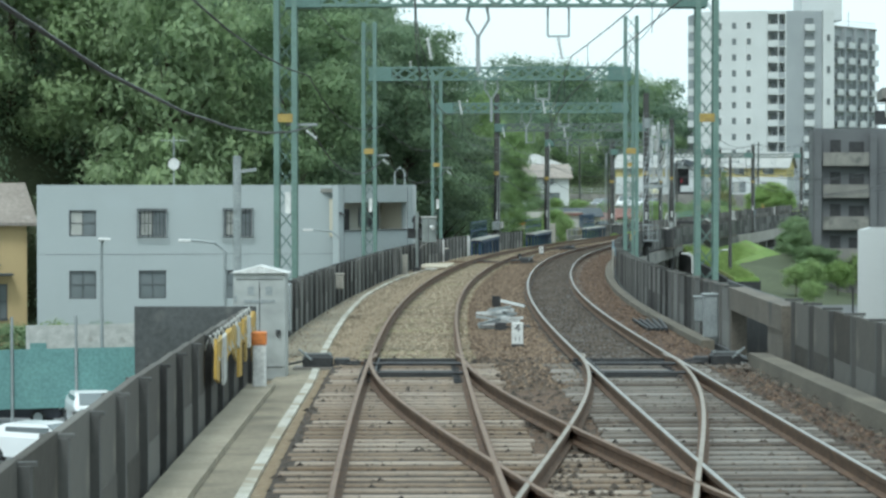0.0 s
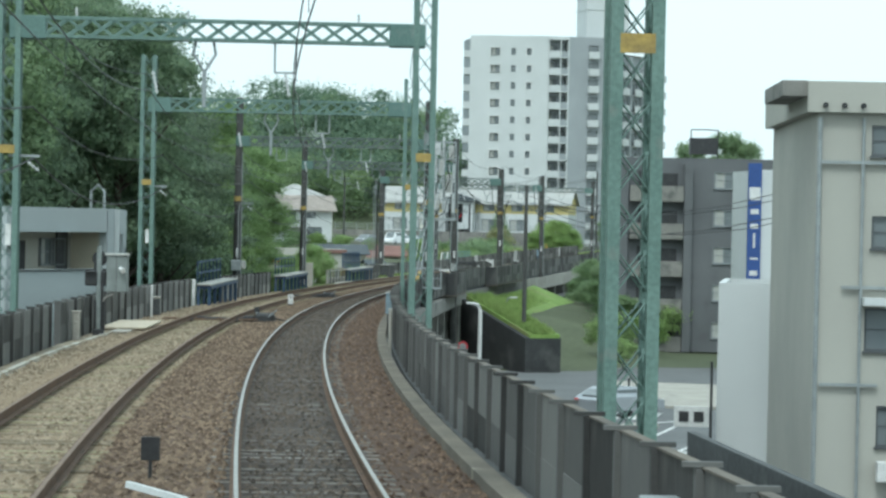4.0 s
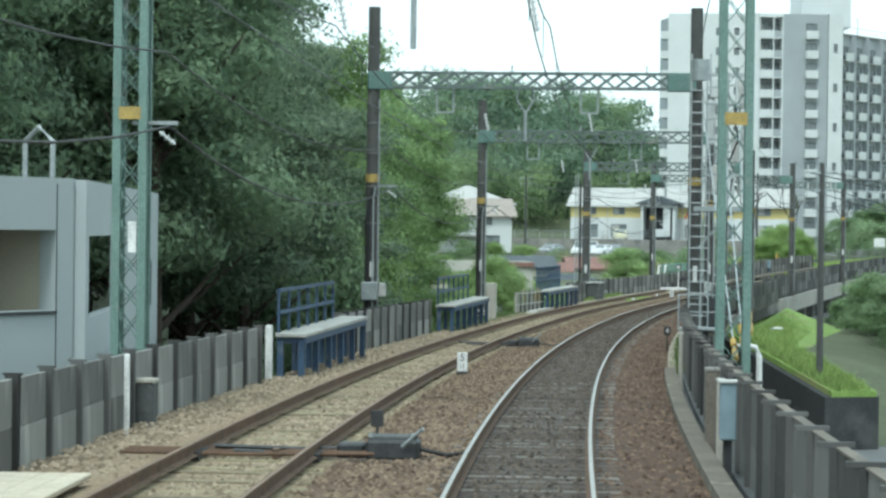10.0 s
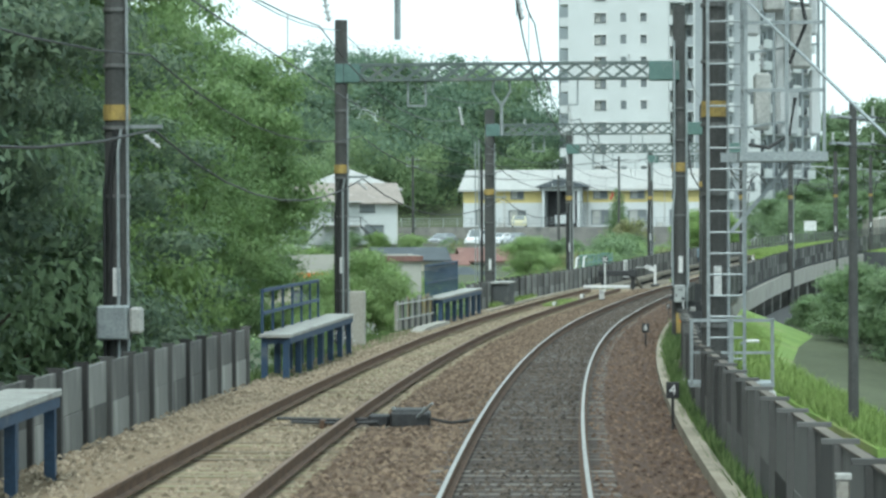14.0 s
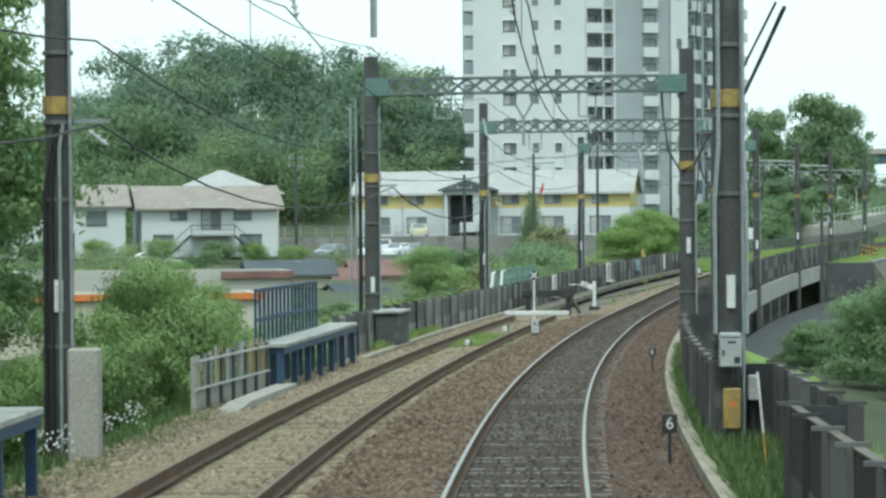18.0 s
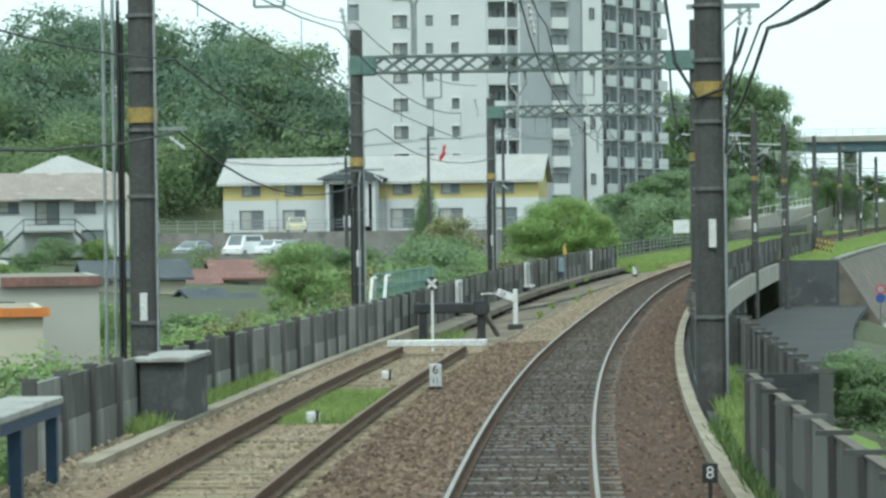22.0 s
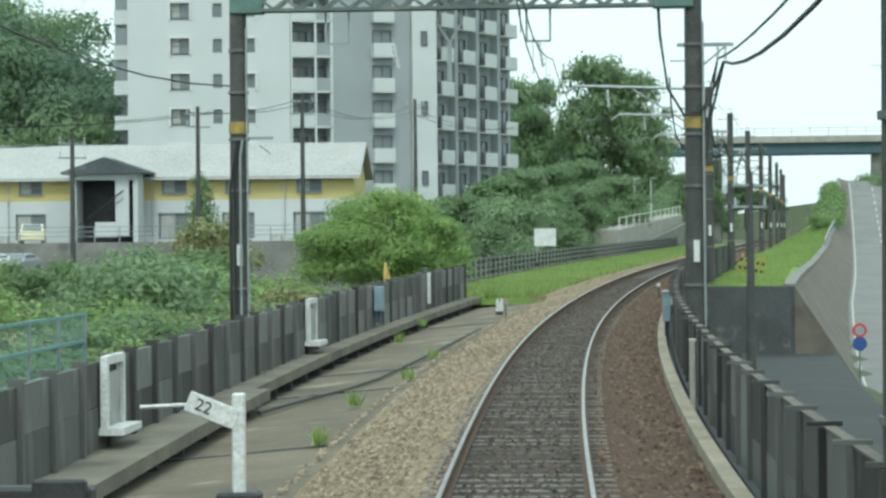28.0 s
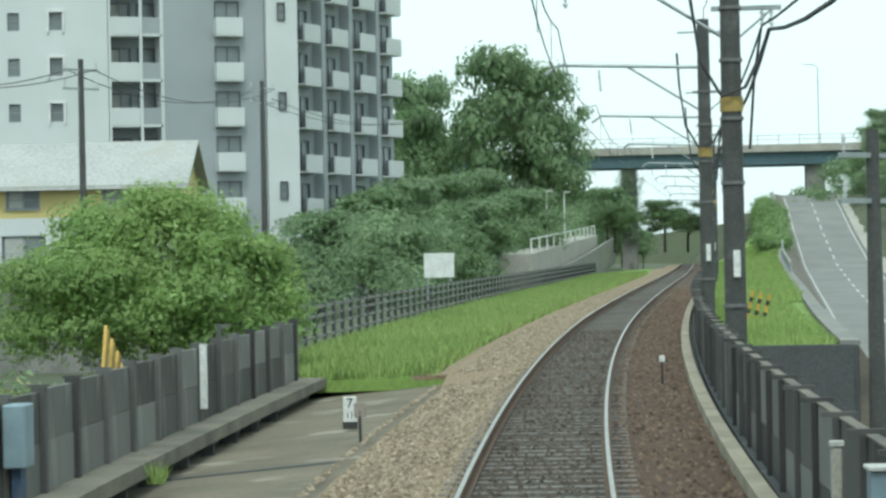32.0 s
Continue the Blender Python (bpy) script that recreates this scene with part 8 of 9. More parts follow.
# ---- trees ----
def crown_mesh(name, seed, blobs, leaf, n, material, squash=0.8, core=0.22, ruffle=0.34):
    """Leaves spread over the shells of many uneven blobs (x, y, z, r), with larger ones deep inside."""
    rng = np.random.default_rng(seed)
    b = np.array(blobs)
    w = b[:, 3] ** 2
    k = rng.choice(len(b), n, p=w / w.sum())
    d = rng.normal(size=(n, 3))
    d /= np.linalg.norm(d, axis=1)[:, None]
    d[:, 2] = np.abs(d[:, 2]) * np.where(rng.uniform(size=n) < 0.7, 1, -1)
    lump = 1 + 0.2 * np.sin(5 * d[:, 0] + seed + k) * np.cos(6 * d[:, 1] + 3 * d[:, 2] + k)
    deep = rng.uniform(size=n) < core
    rad = np.where(deep, rng.uniform(0.45, 0.75, n), rng.uniform(0.64, 1.2, n))
    c = b[k, :3] + d * (b[k, 3] * lump * rad)[:, None] * np.array([1, 1, squash])
    nrm = d * np.array([1, 1, 1.3]) + rng.normal(0, ruffle, (n, 3))
    nrm /= np.linalg.norm(nrm, axis=1)[:, None]
    t = np.cross(nrm, rng.normal(size=(n, 3)))
    t /= np.linalg.norm(t, axis=1)[:, None]
    q = np.cross(nrm, t)
    s = (leaf * rng.uniform(0.6, 1.35, n) * np.where(deep, 1.3, 1.0))[:, None]
    p = np.stack([c - t * s, c + q * s * 0.62 + t * s * 0.2 - nrm * s * 0.15, c + t * s * 0.9 - q * s * 0.35 - nrm * s * 0.25], 1)
    me = bpy.data.meshes.new(name)
    me.from_pydata(p.reshape(-1, 3).tolist(), [], np.arange(3 * n).reshape(-1, 3).tolist())
    me.materials.append(material)
    return me


def blob_set(seed, R, H, n, flat=1.0):
    rng = random.Random(seed)
    out = [(0, 0, H * 0.62, R * 0.62)]
    for i in range(n):
        a, u = rng.uniform(0, 6.28), rng.uniform(0.25, 1.0)
        z = H * rng.uniform(0.35, 0.92)
        rr = R * u * math.sqrt(max(0.1, 1 - ((z / H - 0.58) / 0.5) ** 2)) * 0.72
        out.append((rr * math.cos(a), rr * math.sin(a), z * flat, R * rng.uniform(0.15, 0.36)))
    return out


def trunk_mesh(name, seed, H, r):
    rng = random.Random(seed)
    m = Mesh().tube([(0, 0, -0.8), (0.05, 0.03, H * 0.25), (0.12, -0.08, H * 0.5), (0.05, 0.1, H * 0.75)], r, 9, r * 0.35)
    for i in range(7):
        a, z = rng.uniform(0, 6.28), H * rng.uniform(0.25, 0.6)
        L = H * rng.uniform(0.12, 0.2)
        m.tube([(0.06, 0, z), (L * 0.5 * math.cos(a), L * 0.5 * math.sin(a), z + L * 0.35), (L * math.cos(a), L * math.sin(a), z + L * 0.8)], r * 0.4, 6, r * 0.1)
    return m


def tree_kind(name, label, seed, H, R, n, leaf, material, blobs=16, r=0.2, flat=1.0, category="tree", squash=0.8, core=0.22):
    th = thing(name, label, category, Matrix.Translation((0, 0, -400)))
    part("trunk", trunk_mesh("trunk", seed, H, r), BARK, th)
    part("crown", crown_mesh("crown", seed, blob_set(seed, R, H, blobs, flat), leaf, n, material, squash, core), None, th)
    return th


KINDS = {
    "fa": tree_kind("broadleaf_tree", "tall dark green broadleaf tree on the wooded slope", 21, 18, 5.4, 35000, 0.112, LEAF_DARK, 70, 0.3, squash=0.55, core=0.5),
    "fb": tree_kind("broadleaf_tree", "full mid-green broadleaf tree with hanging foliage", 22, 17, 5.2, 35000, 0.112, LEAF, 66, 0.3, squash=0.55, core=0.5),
    "fd": tree_kind("broadleaf_tree", "tall broadleaf tree with layered boughs, shade put into its deep green", 23, 18, 5.4, 35000, 0.114, LEAF_SHADED, 70, 0.3, squash=0.5, core=0.36),
    "fe": tree_kind("broadleaf_tree", "tall fresh green tree hanging over the wall", 25, 13, 4.4, 32000, 0.1, LEAF_FRESH, 60, 0.22, squash=0.55, core=0.3),
    "h": tree_kind("broadleaf_tree", "yellowish green broadleaf tree on the wooded hill, lightened for haze", 24, 10, 4.2, 11000, 0.15, LEAF_HILL, 34, squash=0.6, core=0.36),
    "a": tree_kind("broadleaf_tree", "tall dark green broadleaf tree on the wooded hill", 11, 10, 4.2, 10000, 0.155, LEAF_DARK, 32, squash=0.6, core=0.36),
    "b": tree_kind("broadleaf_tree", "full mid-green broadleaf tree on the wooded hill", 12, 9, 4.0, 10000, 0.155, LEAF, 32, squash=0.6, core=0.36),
    "c": tree_kind("broadleaf_tree", "fresh light green broadleaf tree", 13, 8, 3.6, 12000, 0.125, LEAF_LIGHT, 34),
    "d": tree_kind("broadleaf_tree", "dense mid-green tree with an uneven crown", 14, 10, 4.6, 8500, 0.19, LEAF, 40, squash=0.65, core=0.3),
    "bush": tree_kind("shrub", "rounded green shrub by the railway", 15, 3.0, 2.0, 4500, 0.082, LEAF, 22, 0.06, category="shrub"),
    "bushl": tree_kind("shrub", "light green shrub by the railway", 16, 3.0, 2.0, 4500, 0.082, LEAF_LIGHT, 22, 0.06, category="shrub"),
    "rust": tree_kind("shrub", "rusty brown-green shrub among greener ones", 17, 3.0, 1.9, 4500, 0.082, LEAF_RUST, 21, 0.06, category="shrub"),
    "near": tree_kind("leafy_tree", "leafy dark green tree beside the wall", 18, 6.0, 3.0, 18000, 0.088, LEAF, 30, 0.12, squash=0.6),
    "nearl": tree_kind("leafy_tree", "leafy fresh green tree beside the blue platform", 19, 6.0, 3.0, 21000, 0.078, LEAF_LIGHT, 34, 0.12, squash=0.6),
}


def plant(kind, x, y, z, h=1.0, wide=1.0, turn=0.0):
    return copy_thing(KINDS[kind], Matrix.LocRotScale((x, y, z), Euler((0, 0, turn)), (wide, wide, h)))


def plant_t(kind, s, lat, h=1.0, wide=None, dz=0.0, z=None):
    p = T(s, lat)
    zz = ground_z(p.x, p.y) if z is None else rz(s) + z
    return plant(kind, p.x, p.y, zz + dz, h, wide or h, random.uniform(0, 6.28))


rng = random.Random(21)
for row, lat in enumerate((-11.5, -15.5, -20.5, -26, -33)):
    s = 163 + (3 if row % 2 else 0)
    while s < 216 + row * 2:
        if not (lat > -13 and s < 182):
            size = (rng.uniform(0.98, 1.16), 1.0, 1.0) if row < 2 else (rng.uniform(1.5, 1.85), 1.35, 0.0)
            if row == 0 and s > 190:
                size = (0.92 - 0.018 * (s - 195), 0.82, 0.4)
            plant_t(rng.choice(("fd", "fd", "fa") if row < 2 and s > 184 else ("fa", "fb") if row < 2 else "ahb" if row < 4 else "hhb"), s + rng.uniform(-1.5, 1.5), lat + rng.uniform(-1.2, 1.2), *size)
        s += 6.2 + rng.uniform(-0.6, 1.2)
for s, lat, h, w, k in ((203, -13.5, 1.2, 0.95, "fd"), (208.5, -14.5, 1.15, 0.9, "fd"), (213, -17, 1.2, 0.95, "fd"), (207, -19, 1.35, 1.0, "fa"), (197, -13, 1.15, 0.9, "fd")):
    plant_t(k, s, lat, h, w, -1.0)
for s, lat, h in ((215, -10.6, 1.4), (209, -10.4, 1.7), (216, -12.6, 1.95), (202, -10.4, 1.75)):
    plant_t("nearl" if s > 205 else "near", s, lat, h, h * 0.72)
for s, lat, h, w in ((217, -12.4, 1.1, 0.92), (222, -13.0, 1.1, 0.95), (227, -13.4, 1.02, 0.9), (232, -13.2, 1.0, 0.9), (237, -12.0, 0.95, 0.8), (242, -12.8, 0.8, 0.75), (224, -11.0, 0.7, 0.62), (230, -10.8, 0.6, 0.6)):
    plant_t("fe", s, lat, h, w, z=-2.8)

def far_wood(name, label, n, regions, leaf, material, seed=3):
    """Crowns of a far wood as one mesh: regions of (x, y, rx, ry, count, height)."""
    rng = random.Random(seed)
    blobs = []
    for x, y, rx, ry, cnt, h in regions:
        for i in range(cnt):
            a, u = rng.uniform(0, 6.28), math.sqrt(rng.uniform(0, 1))
            px, py = x + rx * u * math.cos(a), y + ry * u * math.sin(a)
            z = ground_z(px, py)
            R = rng.uniform(2.2, 5.4)
            top = z + h * rng.uniform(0.6, 1.25)
            blobs.append((px, py, top - R, R))
            for j in range(6):
                t, v = rng.uniform(0, 6.28), rng.uniform(-0.9, 0.3)
                blobs.append((px + R * 0.85 * math.cos(t), py + R * 0.85 * math.sin(t), top - R + R * v, R * rng.uniform(0.35, 0.6)))
    me = crown_mesh(name, seed, blobs, leaf, n, material, 0.8, 0.15, 0.28)
    return tagged(new(name, me), label, "woodland", kind="stuff")


far_wood("far_woodland", "dark wooded hill behind the houses", 190000, [(71, 507, 25, 27, 95, 10), (45, 508, 14, 26, 42, 8.5), (10, 560, 45, 25, 50, 11), (-70, 590, 60, 30, 40, 11)], 0.3, LEAF_FAR)
far_wood("far_woodland", "mid-green trees among the dark ones on the wooded hill", 80000, [(71, 500, 22, 22, 26, 10), (44, 500, 18, 20, 20, 10)], 0.25, LEAF, 7)
far_wood("wood_edge", "lighter trees at the foot of the wooded hill", 70000, [(66, 481, 18, 8, 18, 8), (40, 476, 20, 12, 22, 9), (52, 466, 10, 6, 10, 6)], 0.2, LEAF_HILL, 5)
# trees between the flats and the track
for x, y, k, h, w in ((109, 449, "d", 0.5, 0.75), (113, 457, "b", 0.58, 0.85), (116, 464, "d", 0.62, 0.9), (120, 472, "b", 0.68, 0.95), (124, 481, "d", 0.7, 0.95), (128, 489, "b", 0.78, 1.0), (132, 497, "d", 0.75, 1.0), (137, 505, "d", 0.8, 1.0), (141, 512, "d", 0.82, 0.95), (112, 464, "d", 0.85, 1.0), (118, 476, "d", 0.95, 1.0), (125, 490, "d", 1.0, 1.0), (131, 503, "d", 1.05, 1.0), (137, 513, "d", 1.1, 1.0), (106, 455, "d", 0.75, 0.9)):
    plant(k, x, y, ground_z(x, y) - 0.5, h, w, x)
for x, y, h, w in ((139, 533, 1.75, 1.0), (146, 532, 2.2, 1.25), (150.5, 530, 1.9, 1.05), (143, 541, 2.1, 1.2), (135, 538, 1.5, 1.0)):
    plant("d", x, y, ground_z(x, y), h, w, y)
# wide round bush beyond the wall, with shrubs and a conifer
rb = random.Random(5)
dome = [(0, 0, 1.3, 1.9), (0, 0, 2.4, 1.9), (-1.3, 0, 2.0, 1.6), (1.3, 0, 2.0, 1.6)]
for i in range(44):
    a, u = rb.uniform(0, 6.28), math.sqrt(rb.uniform(0, 1))
    dome.append((3.1 * u * math.cos(a), 2.3 * u * math.sin(a), 0.5 + 3.5 * math.sqrt(max(0, 1 - 0.92 * u * u)) * rb.uniform(0.8, 1.0), rb.uniform(0.55, 0.95)))
for i in range(14):
    a = 6.28 * i / 14
    dome.append((2.9 * math.cos(a), 2.0 * math.sin(a), rb.uniform(0.5, 1.3), 0.8))
p = Vector((77.2, 375.0))
th = thing("round_bush", "wide dome-shaped light green bush beyond the wall", "bush", Matrix.Translation((p.x, p.y, -1.9)))
part("trunk", trunk_mesh("trunk", 4, 3.0, 0.14), BARK, th)
part("crown", crown_mesh("crown", 41, dome, 0.075, 52000, LEAF_LIME, 0.75, 0.2), None, th)
for s, lat, k, h in ((352, -10, "bushl", 1.0), (346, -9.5, "bush", 1.0), (341, -10.5, "bushl", 1.1), (358, -11, "bushl", 1.2), (364, -10, "bushl", 1.1), (369, -13.5, "bushl", 1.2), (333, -9.2, "bush", 1.1), (327, -9.6, "bushl", 1.0), (336, -12, "bushl", 1.2), (376, -15, "bush", 1.3), (385, -17, "rust", 1.6), (318, -10.5, "bushl", 0.8), (297, -9.6, "bushl", 0.7), (290, -9.5, "rust", 1.0), (350, -8.9, "rust", 0.9), (343, -9.0, "rust", 1.0), (356, -9.1, "rust", 1.1), (362, -9.3, "bushl", 0.9), (338, -9.3, "bush", 1.1), (330, -10.5, "rust", 1.2), (324, -9.1, "bush", 1.0), (348, -11.5, "bush", 1.4), (354, -12.5, "bush", 1.5), (284, -9.3, "bushl", 1.0), (277, -9.8, "rust", 0.95), (271, -9.4, "bushl", 1.0), (266, -11.5, "bushl", 1.0), (259, -10, "bushl", 1.1), (252, -9.5, "bush", 1.0), (246, -9.2, "bushl", 0.9)):
    plant_t(k, s, lat, h, h * 1.15)
for s, lat, h, w in ((241, -8.0, 0.86, 0.62), (246, -8.7, 0.84, 0.62), (252, -9.4, 0.78, 0.6), (236, -8.6, 0.72, 0.6), (231, -8.8, 0.6, 0.55), (258, -12, 0.7, 0.6)):
    plant_t("nearl", s, lat, h, w, z=-2.6)
for x, y, k in ((45.5, 413.5, "bushl"), (50.5, 414, "bush"), (53.5, 413.5, "bushl"), (57, 413, "bushl"), (35, 414, "bush"), (40, 413.5, "bushl"), (48, 401, "bush"), (44, 388, "bushl"), (72, 398, "bush"), (67, 364, "bushl")):
    plant(k, x, y, ground_z(x, y) - 0.3, 0.75, 0.95, x)
plant("nearl", 60.2, 370.0, -6.2, 1.06, 1.0, 1.0)
plant("near", 63.4, 374.0, -6.0, 0.98, 0.9, 2.0)
for i, (x, y, k) in enumerate(((43.5, 341, "bush"), (45.6, 339, "bushl"), (47.6, 341, "bush"), (49.4, 338, "rust"), (51.2, 341, "rust"), (53.0, 342, "bushl"), (54.6, 345, "bushl"), (46.4, 349, "bush"), (50.2, 350, "bush"), (41.5, 336, "bushl"))):
    plant(k, x, y, -5.5, (0.85 if x < 47 else 0.58) + 0.05 * (i % 3), 0.85, i)
for s, lat, k, h in ((341, -10.4, "bush", 0.82), (345, -10.8, "bushl", 0.85), (349, -10.0, "rust", 0.8), (352.5, -11.4, "rust", 0.92), (356, -10.2, "bushl", 0.85), (359, -11.6, "rust", 0.98), (363, -10.6, "bushl", 0.9), (366, -11.8, "bush", 0.95), (347, -12.6, "bush", 0.95), (354, -13.0, "bush", 1.0)):
    plant_t(k, s, lat, h, h * 0.95, z=-2.0)
# low undergrowth between the wall and the houses
ru = random.Random(77)
low = []
for i in range(330):
    s, lat = ru.uniform(257, 372), -ru.uniform(7.6, 9.6) if i % 3 else -ru.uniform(9.0, 24.0)
    p = T(s, lat)
    if 378 < p.y < 412 and 49 < p.x < 69:
        continue
    near = lat > -10
    g = rz(s) - 1.3 if near else ground_z(p.x, p.y)
    for k in range(3):
        low.append((p.x + ru.uniform(-1, 1), p.y + ru.uniform(-1, 1), g + ru.uniform(0.1, 1.15 if near else 0.5), ru.uniform(0.45, 0.95 if near else 0.7)))
for i in range(150):
    x, y = ru.uniform(22, 64), ru.uniform(386, 419)
    if 48 < x < 69 and y < 413:
        continue
    low.append((x, y, ground_z(x, y) + ru.uniform(0.2, 1.0), ru.uniform(0.6, 1.3)))
slope = []
for i in range(150):
    p = T(ru.uniform(156, 182), -ru.uniform(12.5, 46))
    slope.append((p.x, p.y, ground_z(p.x, p.y) + ru.uniform(0.5, 3.5), ru.uniform(1.4, 2.8)))
for i in range(90):
    p = T(ru.uniform(182, 226), -ru.uniform(8.8, 14))
    slope.append((p.x, p.y, rz(200) - 3.5 + ru.uniform(0.0, 3.0), ru.uniform(0.9, 1.6)))
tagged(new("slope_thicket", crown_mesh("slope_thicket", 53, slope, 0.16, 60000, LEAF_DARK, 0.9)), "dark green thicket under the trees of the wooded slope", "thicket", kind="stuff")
tagged(new("undergrowth", crown_mesh("undergrowth", 51, [b for i, b in enumerate(low) if i // 3 % 7 < 2], 0.1, 38000, LEAF_LIGHT, 0.8)), "low light green undergrowth behind the boundary wall", "undergrowth", kind="stuff")
tagged(new("undergrowth", crown_mesh("undergrowth", 52, [b for i, b in enumerate(low) if 3 <= i // 3 % 7 < 6], 0.1, 52000, LEAF, 0.8)), "low dark green undergrowth behind the boundary wall", "undergrowth", kind="stuff")
tagged(new("undergrowth", crown_mesh("undergrowth", 56, [b for i, b in enumerate(low) if i // 3 % 7 in (2, 6)], 0.1, 34000, LEAF_RUST, 0.8)), "rusty brown-green undergrowth behind the boundary wall", "undergrowth", kind="stuff")
th = thing("ivy_conifer", "tall narrow ivy-covered conifer beside the flats", "tree", Matrix.Translation((83.5, 436, -3.2)))
part("trunk", Mesh().tube([(0, 0, -1), (0, 0, 6.5)], 0.15, 8, 0.05), BARK, th)
part("crown", crown_mesh("crown", 31, [(0.15 * math.sin(i * 2.1), 0.15 * math.cos(i * 1.7), 0.6 + 0.62 * i, 2.0 * (1 - i / 15)) for i in range(12)], 0.1, 14000, LEAF, 1.0), None, th)
# trees beyond the far side wall
for s, lat, h in ((270, 11.2, 1.0), (258, 12.5, 1.0), (276, 11.0, 1.05), (264, 14.0, 1.1), (250, 13.0, 0.85), (282, 9.6, 0.9), (287, 8.6, 0.75), (292, 7.3, 0.62), (297, 6.5, 0.5)):
    plant_t("near", s, lat, h, h * 1.15, -1.7)
for s, lat, k, h in ((232, 12, "bushl", 0.8), (238, 13, "bushl", 0.9), (224, 13.5, "bushl", 0.7), (244, 15, "bushl", 1.0), (255, 16, "bushl", 1.2), (200, 24, "bushl", 0.9), (206, 26, "bush", 0.9)):
    plant_t(k, s, lat, h)
for s, lat, k, h in ((604, 22, "d", 0.6), (616, 21.5, "c", 0.6), (628, 22, "d", 0.7), (640, 23, "d", 0.8), (636, 20, "bush", 1.4), (622, 19.6, "bush", 1.2), (700, -9, "bush", 2.2), (712, -13, "bush", 2.6), (684, -11, "bush", 2.4), (692, -6, "bush", 1.8), (596, 20.5, "d", 0.5), (588, 21, "d", 0.55), (580, 22, "bush", 1.6)):
    plant_t(k, s, lat, h)

for x, y, k, h, w in ((186, 597, "d", 0.62, 0.8), (182, 590, "d", 0.7, 0.8), (191, 616, "d", 0.75, 0.9), (178, 596, "b", 0.85, 0.9), (202, 618, "d", 0.62, 0.95), (207, 622, "b", 0.66, 0.95), (197, 622, "d", 0.6, 0.9), (173, 585, "d", 0.9, 0.9), (168, 574, "d", 1.0, 0.9)):
    plant(k, x, y, 2.2, h, w, x)
screen = []
for i in range(260):
    sv = ru.uniform(448, 640)
    p = T(sv, -ru.uniform(11.0, 17.0))
    screen.append((p.x, p.y, rz(sv) + ru.uniform(-0.8, 3.4), ru.uniform(0.9, 1.9)))
for i in range(70):
    sv = ru.uniform(590, 690)
    p = T(sv, -ru.uniform(10.5, 15.0))
    screen.append((p.x, p.y, rz(sv) + ru.uniform(1.0, 6.5), ru.uniform(1.2, 2.2)))
hedge = []
for i in range(130):
    sv = ru.uniform(556, 655)
    p = T(sv, kerb_lat(min(sv, 640)) + ru.uniform(-1.6, 0.4))
    hedge.append((p.x, p.y, rz(sv) + kerb_rise(min(sv, 640)) + ru.uniform(0.0, 0.5 + 2.4 * min(1, (sv - 556) / 50)), ru.uniform(0.6, 1.2)))
tagged(new("bank_hedge", crown_mesh("bank_hedge", 58, hedge, 0.15, 26000, LEAF_FRESH, 0.8)), "fresh green thicket growing over the top of the road wall", "thicket", kind="stuff")
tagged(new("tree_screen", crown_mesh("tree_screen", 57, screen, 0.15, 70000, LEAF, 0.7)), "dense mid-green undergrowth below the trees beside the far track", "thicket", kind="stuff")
bank = []
for i in range(120):
    u, v = ru.uniform(0, 1), ru.uniform(0, 1)
    p = T(632 + 20 * u, 9.5 + 10 * v)
    bank.append((p.x, p.y, 3.0 + (1.5 + 8.5 * v) * ru.uniform(0.2, 1.0), ru.uniform(0.8, 1.7)))
tagged(new("bank_thicket", crown_mesh("bank_thicket", 54, bank, 0.2, 16000, LEAF, 0.8)), "green thicket on the bank below the road bridge", "thicket", kind="stuff")

# ---- road bridge ----
th = thing("road_bridge", "dark steel girder road bridge over the railway", "bridge", TM(656, 0, 0))
zb = 12.0
part("girder", Mesh().box((0, 0, zb + 0.8), (62, 0.6, 1.6)).box((0, 7.0, zb + 0.8), (62, 0.6, 1.6)), BRIDGE, th)
part("deck", Mesh().box((0, 3.5, zb + 1.75), (64, 8.6, 0.35)), CONC, th)
part("parapet", Mesh().box((0, -0.6, zb + 2.2), (64, 0.2, 0.6)), CONC, th)
fen = Mesh().bar((-32, -0.6, zb + 3.6), (32, -0.6, zb + 3.6), 0.06).bar((-32, -0.6, zb + 3.1), (32, -0.6, zb + 3.1), 0.05)
for i in range(26):
    fen.bar((-32 + 2.56 * i, -0.6, zb + 2.4), (-32 + 2.56 * i, -0.6, zb + 3.7), 0.07)
part("fence", fen, GALV, th)
for x in (16.0,):
    part("pier", Mesh().box((x, 3.5, zb / 2 - 1), (2.2, 6, zb + 2)), CONC_OLD, th)
pier = part("pier", Mesh().box((-7.0, 3.5, zb / 2 - 1), (1.8, 6, zb + 2)), CONC_OLD, th)
part("ivy", crown_mesh("ivy", 55, [(-7.0 + 0.9 * math.sin(i * 2.3), 0.4, 3.0 + 0.42 * i, 1.15) for i in range(20)], 0.14, 4000, LEAF_DARK, 1.0), None, pier, "thick dark ivy over the pier")

